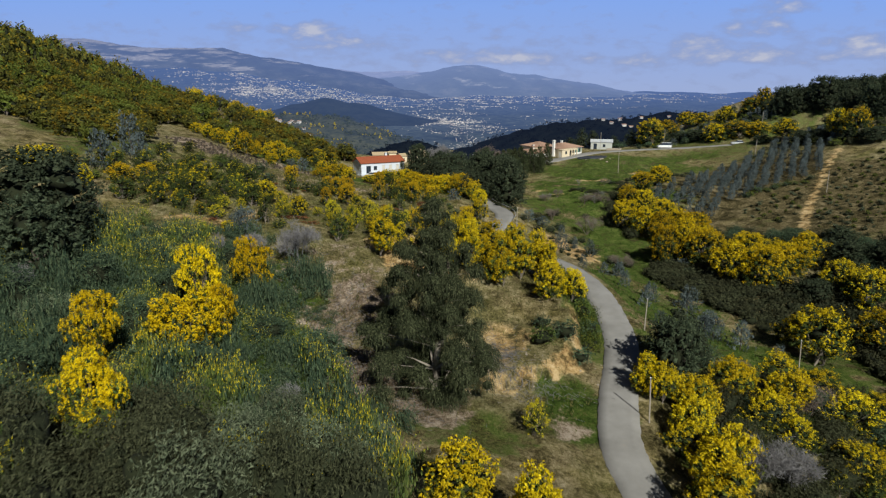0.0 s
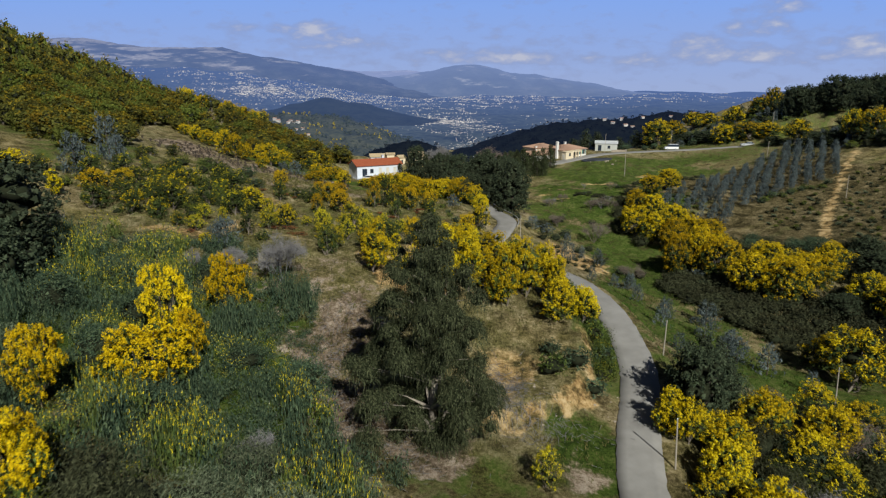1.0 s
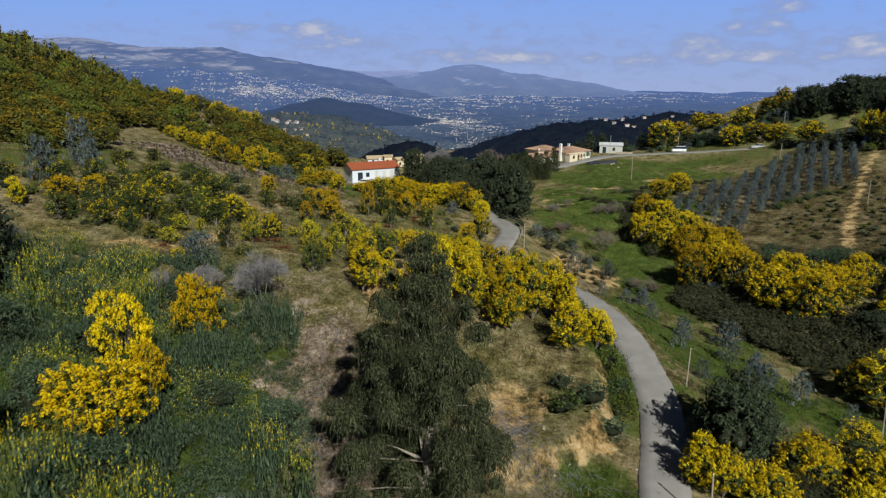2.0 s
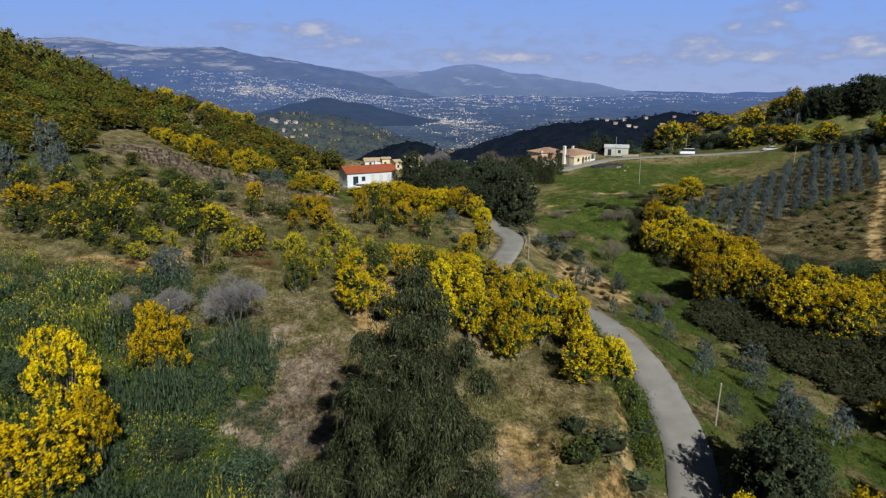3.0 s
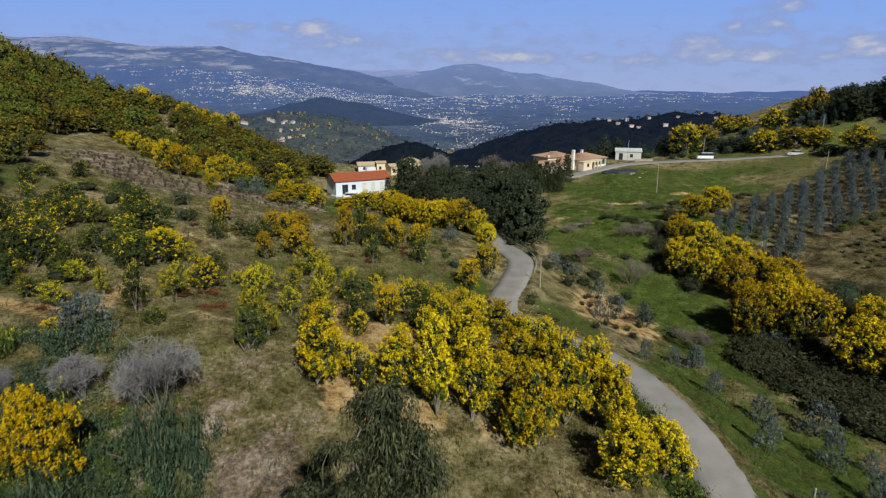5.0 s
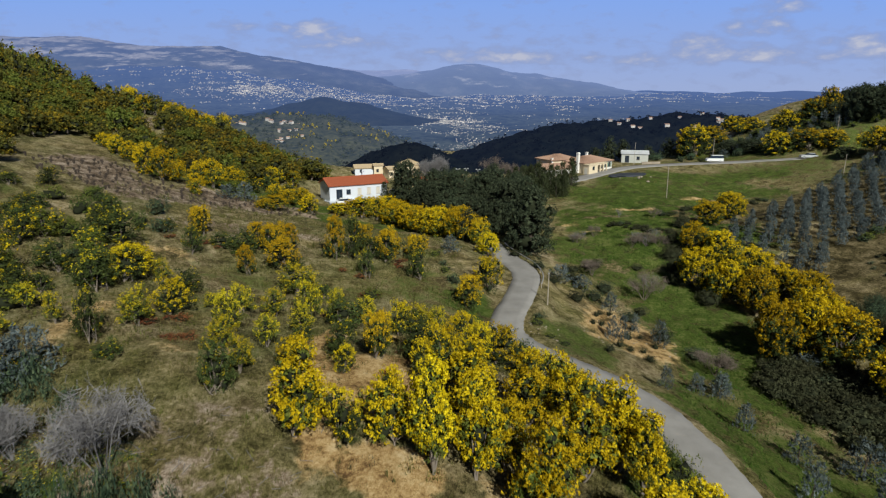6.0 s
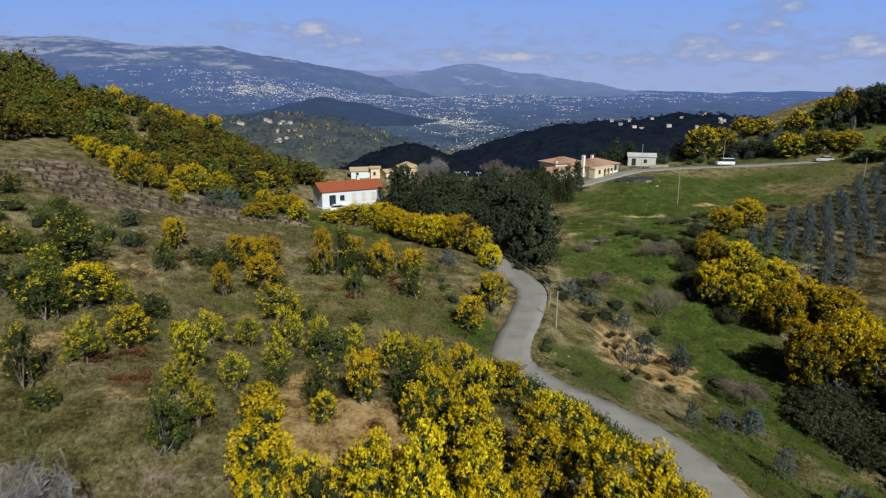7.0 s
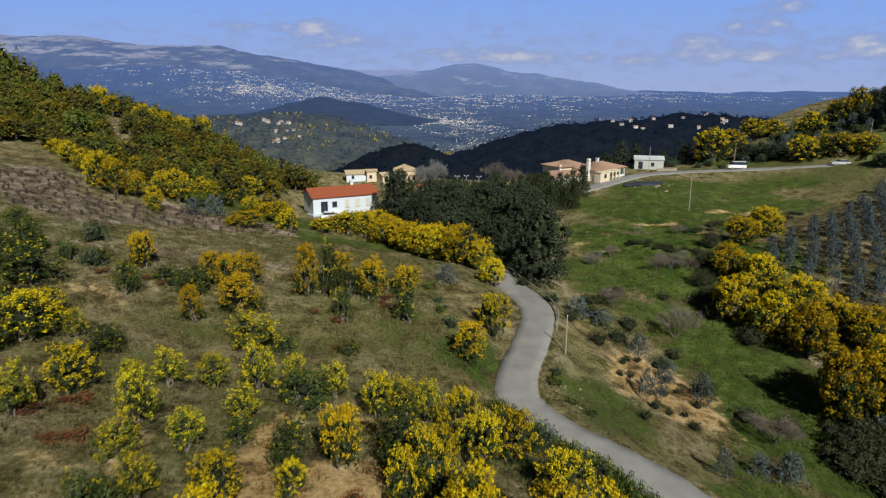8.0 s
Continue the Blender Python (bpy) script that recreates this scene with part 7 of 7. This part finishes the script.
def car(x, y, turn, paint, label, van=False):
    e = tagged(new("van" if van else "car"), label, "van" if van else "car", "parked cars")
    e.matrix_basis = pose(x, y, float(height(x, y)[0]) + 0.12, 0, 0, turn)
    h = 1.95 if van else 1.42
    bm = bmesh.new()
    loft(bm, [(-2.15, 0.3), (-2.18, 0.75), (-1.9, 0.92 if not van else 1.0), (2.0 if van else 0.9, 0.95), (1.7, 0.88), (2.12, 0.72), (2.15, 0.3)] if not van else
         [(-2.3, 0.32), (-2.32, 1.1), (1.75, 1.1), (2.2, 0.85), (2.28, 0.34)], 0.86, 0.04)
    part("body", bm, paint, e)
    bm = bmesh.new()
    loft(bm, [(-1.75, 0.93), (-1.35, h - 0.06), (0.1, h - 0.06), (0.95, 0.95)] if not van else [(-2.28, 1.11), (-2.22, h - 0.06), (0.95, h - 0.06), (1.7, 1.11)], 0.78, 0.14)
    part("windows", bm, GLASS, e, "dark tinted car glass").name = "glasshouse"
    bm = bmesh.new()
    loft(bm, [(-1.4, h - 0.07), (-1.25, h), (0.0, h), (0.15, h - 0.07)] if not van else [(-2.25, h - 0.07), (-2.2, h), (0.9, h), (1.0, h - 0.07)], 0.66, 0.05)
    part("roof", bm, paint, e)
    for wx in (-1.35, 1.35):
        for wy in (-0.74, 0.74):
            bm = bmesh.new()
            rod(bm, (wx, wy - 0.11, 0.31), (wx, wy + 0.11, 0.31), 0.31, 0.31, 12)
            w_ = part("wheel", bm, TYRE, e)
            bm = bmesh.new()
            o = 0.115 if wy > 0 else -0.115
            rod(bm, (wx, wy + o - 0.01, 0.31), (wx, wy + o + 0.01, 0.31), 0.19, 0.19, 10)
            part("rim", bm, STEEL, w_)
    for s_ in (-0.6, 0.6):
        part("headlight", boxed((2.1, s_ - 0.16, 0.62, 2.17, s_ + 0.16, 0.74)), STEEL, e)


WHITE_PAINT, SILVER_PAINT = car_paint("white_paint", (0.78, 0.78, 0.78)), car_paint("silver_paint", (0.45, 0.47, 0.50))
car(-9.6, 188.0, -60, WHITE_PAINT, "white car parked beside the white house")
car(-19.3, 176.6, 20, WHITE_PAINT, "white car parked below the terrace")
car(78.3, 224.0, 175, WHITE_PAINT, "white van parked on the upper road", True)
car(101, 217.2, 170, SILVER_PAINT, "silver car on the upper road")
car(-31.5, 234, 10, WHITE_PAINT, "white car in the hamlet yard")


# ---- poles, rails and small things ----
def pole(x, y, h, lean, r=0.062, arm=False, label="weathered wooden utility pole"):
    e = tagged(new("utility_pole"), label, "pole", "utility poles")
    e.matrix_basis = pose(x, y, float(height(x, y)[0]), lean[0], lean[1], 0)
    bm = bmesh.new()
    rod(bm, (0, 0, -0.5), (0, 0, h), r * 1.25, r * 0.85, 8)
    part("post", bm, POLE_WOOD, e)
    bm = boxed((-0.3, -0.03, h - 0.35, 0.3, 0.03, h - 0.28)) if arm else boxed((-0.05, r * 0.85, h - 0.3, 0.05, r + 0.06, h - 0.2))
    part("crossarm" if arm else "bracket", bm, DARK_STEEL, e)
    bm = bmesh.new()
    rod(bm, (0, 0, h), (0, 0, h + 0.05), r, r * 0.4, 8)
    part("cap", bm, STEEL, e)


for x, y, h, lean in ((19.6, 53.6, 4.6, (0, -3)), (25.0, 72.9, 4.2, (0, 1)), (14.5, 120.4, 4.2, (0, 0)), (52, 186.0, 7.6, (0, -1)), (56.3, 226.6, 6.6, (0, 0.5)), (42, 68, 5.3, (0, -3)), (88.7, 143.7, 5.0, (0, -1)),
                      (79.6, 228.5, 6.5, (0, 1)), (112, 224, 6.0, (0, 0)), (94.3, 190.6, 5.0, (0, 1))):
    pole(x, y, h, lean, arm=h > 6)

for x, y in ((5.5, 226), (8.0, 229), (11.3, 227)):
    e = tagged(new("floodlight_mast"), "slim grey floodlight mast in the hamlet", "lamp", "floodlight masts")
    e.matrix_basis = pose(x, y, float(height(x, y)[0]))
    bm = bmesh.new()
    rod(bm, (0, 0, -0.5), (0, 0, 7.2), 0.1, 0.07, 8)
    part("mast", bm, STEEL, e)
    for s_ in (-0.45, 0.45):
        part("lamp_head", boxed((s_ - 0.22, -0.15, 7.15, s_ + 0.22, 0.1, 7.4)), STEEL, e)
    part("arm", boxed((-0.5, -0.03, 7.1, 0.5, 0.03, 7.16)), STEEL, e)

# The low rail on the outside of the bend.
rail = tagged(new("guard_rail"), "low pale guard rail along the outside of the bend", "rail")
rail_pts = []
fine = spline(ROAD, 14)
side = np.gradient(fine, axis=0)
for p, d in zip(fine, side):
    if 126 < p[1] < 147:
        n_ = np.array([d[1], -d[0]]) / np.hypot(d[0], d[1])
        rail_pts.append((p[0] + n_[0] * 2.35, p[1] + n_[1] * 2.35, p[2] + 0.5))
bm = bmesh.new()
for a, b in zip(rail_pts[::4], rail_pts[4::4]):
    rod(bm, a, b, 0.07, 0.07, 6)
part("rail", bm, STEEL, rail)
for a in rail_pts[::8]:
    bm = bmesh.new()
    rod(bm, (a[0], a[1], a[2] - 0.9), a, 0.05, 0.05, 6)
    part("post", bm, POLE_WOOD, rail)


def stones(name, spots, label, seed):
    """Rubble: rough many-sided stones half sunk in the ground, as one object."""
    rng = np.random.default_rng(seed)
    ico = bmesh.new()
    bmesh.ops.create_icosphere(ico, subdivisions=1, radius=1)
    v0 = np.array([v_.co[:] for v_ in ico.verts])
    f0 = np.array([[x_.index for x_ in f.verts] for f in ico.faces])
    ico.free()
    V, Q, base = [], [], 0
    for x, y, spread, n, big in spots:
        for _ in range(n):
            px, py = rng.normal(x, spread), rng.normal(y, spread)
            s_ = big * rng.uniform(0.4, 1.3)
            v_ = v0 * rng.uniform(0.6, 1.2, (len(v0), 1)) * [s_, s_ * rng.uniform(0.6, 1), s_ * 0.6] + [px, py, float(height(px, py)[0]) + 0.1 * s_]
            V.append(v_)
            Q.append(np.column_stack([f0, f0[:, 2]]) + base)
            base += len(v_)
    me_ = bpy.data.meshes.new(name)
    me_.from_pydata(np.vstack(V).tolist(), [], [tuple(q_[:3]) for q_ in np.vstack(Q).tolist()])
    me_.materials.append(STONE)
    tagged(new(name, me_), label, "stones", kind="stuff")


stones("rubble", [(12.2, 112.5, 1.1, 20, 0.11), (12.8, 110, 0.9, 12, 0.1), (8, 61, 2.5, 22, 0.13), (15.5, 63, 1.5, 16, 0.14), (22, 120, 4, 40, 0.13), (50, 205, 3, 8, 0.4)],
       "pale stones and rubble on the cut banks", 31)


def brush(name, spots, label, seed):
    """Cut branches lying tangled on the ground."""
    rng = np.random.default_rng(seed)
    segs = []
    for x, y, rx, ry, n in spots:
        for _ in range(n):
            px, py, a, ln = rng.normal(x, rx), rng.normal(y, ry), rng.uniform(0, 6.28), rng.uniform(0.3, 0.95)
            qx, qy = px + ln * math.cos(a), py + ln * math.sin(a)
            za, zb = height(np.array([px, qx]), np.array([py, qy]))
            segs.append(((px, py, za + rng.uniform(0.03, 0.3)), (qx, qy, zb + rng.uniform(0.03, 0.35)), 0.022, 0.012))
    v_, q_ = tubes(segs, 3)
    tagged(new(name, raw_mesh(name, v_, q_, [TWIG])), label, "brushwood", kind="stuff")


brush("cut_brush", [(-9, 58, 3, 4, 420), (-10.5, 68, 3, 5, 520), (5.4, 61.5, 1.6, 2.2, 620), (9, 57.5, 2.5, 1.2, 200), (-4, 52, 3, 3, 200), (-22, 77, 4, 3, 200)], "tangled cut grey branches lying on the slope", 41)

# The low wall beside the shed.
wall_m = tagged(new("low_wall"), "low pale stone wall beside the upper road", "wall")
wall_m.matrix_basis = pose(61.5, 227.6, float(height(61.5, 227.6)[0]), 0, 0, 1)
for i_ in range(9):
    part("stone", boxed((-2.7 + 0.6 * i_, -0.2, -0.4, -2.13 + 0.6 * i_, 0.2, 0.62 + 0.05 * (i_ % 3))), STONE, wall_m)

# The dark heap under sheeting on the upper meadow.
bm = bmesh.new()
bmesh.ops.create_icosphere(bm, subdivisions=3, radius=1)
for v_ in bm.verts:
    v_.co = Vector((v_.co.x * 6.2, v_.co.y * 2.0, max(v_.co.z, -0.2) * 0.75)) * (1 + 0.16 * noise.noise(v_.co * 2.3))
me_ = bpy.data.meshes.new("dark_mound")
bm.to_mesh(me_)
bm.free()
me_.materials.append(PLASTIC_DARK)
hp = tagged(new("dark_mound", me_), "long low mound under dark sheeting in the meadow", "mound")
hp.matrix_basis = pose(50.5, 208.5, float(height(50.5, 208.5)[0]), 0, 0, 8)


# ---- far woods, gardens and houses beyond the gap ----
def tree_tops(seed, leaf):
    rng = np.random.default_rng(seed)
    p, d = shell(rng, lobes(rng, 4, 3.2, 0, 7, 0.55), 9)
    return [("crown", *puffs(rng, p, d, 3, 0.5, 1.35, slim=0.55), leaf)]


def surface(name):
    """Heights of a far hill, by its own mesh."""
    me2 = bpy.data.objects[name].data
    co = np.empty(len(me2.vertices) * 3, np.float32)
    me2.vertices.foreach_get("co", co)
    return co.reshape(-1, 3)


def far_cover(name, hill, n, leafs, label, seed, keep=1.0, lift=0.0):
    rng = np.random.default_rng(seed)
    pts = surface(hill)
    cell = rng.integers(0, len(pts), n)
    V, Q, W, base = [], [], [], 0
    temps = [tree_tops(seed + i, leafs[i % len(leafs)]) for i in range(4)]
    for c_ in cell:
        p, s_, a = pts[c_] + rng.normal(0, 6, 3) * [1, 1, 0], rng.uniform(0.4, 1.0), rng.uniform(0, 6.28)
        ti = rng.integers(4)
        if ti == 3 and len(leafs) > 1:
            ti = 3 if math.sin(p[0] * 0.045) * math.sin(p[1] * 0.021 + p[0] * 0.01) > 0.12 else 0
        for _, v_, q_, m_ in temps[ti]:
            V.append(np.column_stack([(v_[:, 0] * math.cos(a) - v_[:, 1] * math.sin(a)) * s_ + p[0], (v_[:, 0] * math.sin(a) + v_[:, 1] * math.cos(a)) * s_ + p[1], v_[:, 2] * s_ * 0.85 + p[2] - 1.5 + lift]))
            Q.append(q_ + base)
            W.append(np.full(len(q_), ti % len(leafs)))
            base += len(v_)
    tagged(new(name, raw_mesh(name, np.vstack(V), np.vstack(Q), leafs, np.concatenate(W))), label, "woods", kind="stuff")


# Far trees, with the same glowing haze mixed into their colour.
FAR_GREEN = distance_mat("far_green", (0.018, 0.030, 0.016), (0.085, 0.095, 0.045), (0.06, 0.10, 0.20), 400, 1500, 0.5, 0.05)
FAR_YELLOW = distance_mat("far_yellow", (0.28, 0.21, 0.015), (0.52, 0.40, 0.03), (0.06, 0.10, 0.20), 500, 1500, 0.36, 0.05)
far_cover("ridge_woods", "backdrop_ridge", 2400, [FAR_WOOD_SHADED], "dark pine and oak woods on the far ridge, cloud shade painted in", 51)
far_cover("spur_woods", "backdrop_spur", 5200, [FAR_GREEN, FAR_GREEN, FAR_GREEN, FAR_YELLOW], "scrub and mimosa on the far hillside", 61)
far_cover("knoll_woods", "backdrop_knoll", 900, [FAR_WOOD_SHADED], "dark woods on the knoll, cloud shade painted in", 65)
far_rng = np.random.default_rng(81)
spur_pts, ridge_pts = surface("backdrop_spur"), surface("backdrop_ridge")
for hill_pts, n, x0, x1, low_z, lab in ((spur_pts, 9, -228, -190, -34, "white house on the far hillside"), (spur_pts, 14, -350, -170, -13, "white house on the far hillside"), (ridge_pts, 14, 235, 420, -16, "pale house on the far ridge")):
    ok = hill_pts[(hill_pts[:, 0] > x0) & (hill_pts[:, 0] < x1) & (hill_pts[:, 1] > 870) & (hill_pts[:, 1] < 985) & (hill_pts[:, 2] > low_z)]
    for p in ok[far_rng.integers(0, len(ok), n)]:
        L_, D_, H_ = far_rng.uniform(3.5, 6.5), far_rng.uniform(3, 5), far_rng.uniform(1.6, 2.8)
        e = tagged(new("far_house"), lab, "house", "houses across the valley")
        e.matrix_basis = pose(float(p[0]), float(p[1]), float(p[2]) + 0.3, 0, 0, far_rng.uniform(-40, 40))
        part("wall", boxed((-L_ / 2, -D_ / 2, -3, L_ / 2, D_ / 2, H_)), NEAR_HOUSE, e)
        bm = bmesh.new()
        ribbed_slope(bm, (-L_ / 2 - 0.4, -D_ / 2 - 0.4, H_), (L_ / 2 + 0.4, -D_ / 2 - 0.4, H_), (L_ / 2 + 0.4, 0, H_ + 0.8), (-L_ / 2 - 0.4, 0, H_ + 0.8), 1.5)
        ribbed_slope(bm, (L_ / 2 + 0.4, D_ / 2 + 0.4, H_), (-L_ / 2 - 0.4, D_ / 2 + 0.4, H_), (-L_ / 2 - 0.4, 0, H_ + 0.8), (L_ / 2 + 0.4, 0, H_ + 0.8), 1.5)
        part("roof", bm, NEAR_ROOF, e)
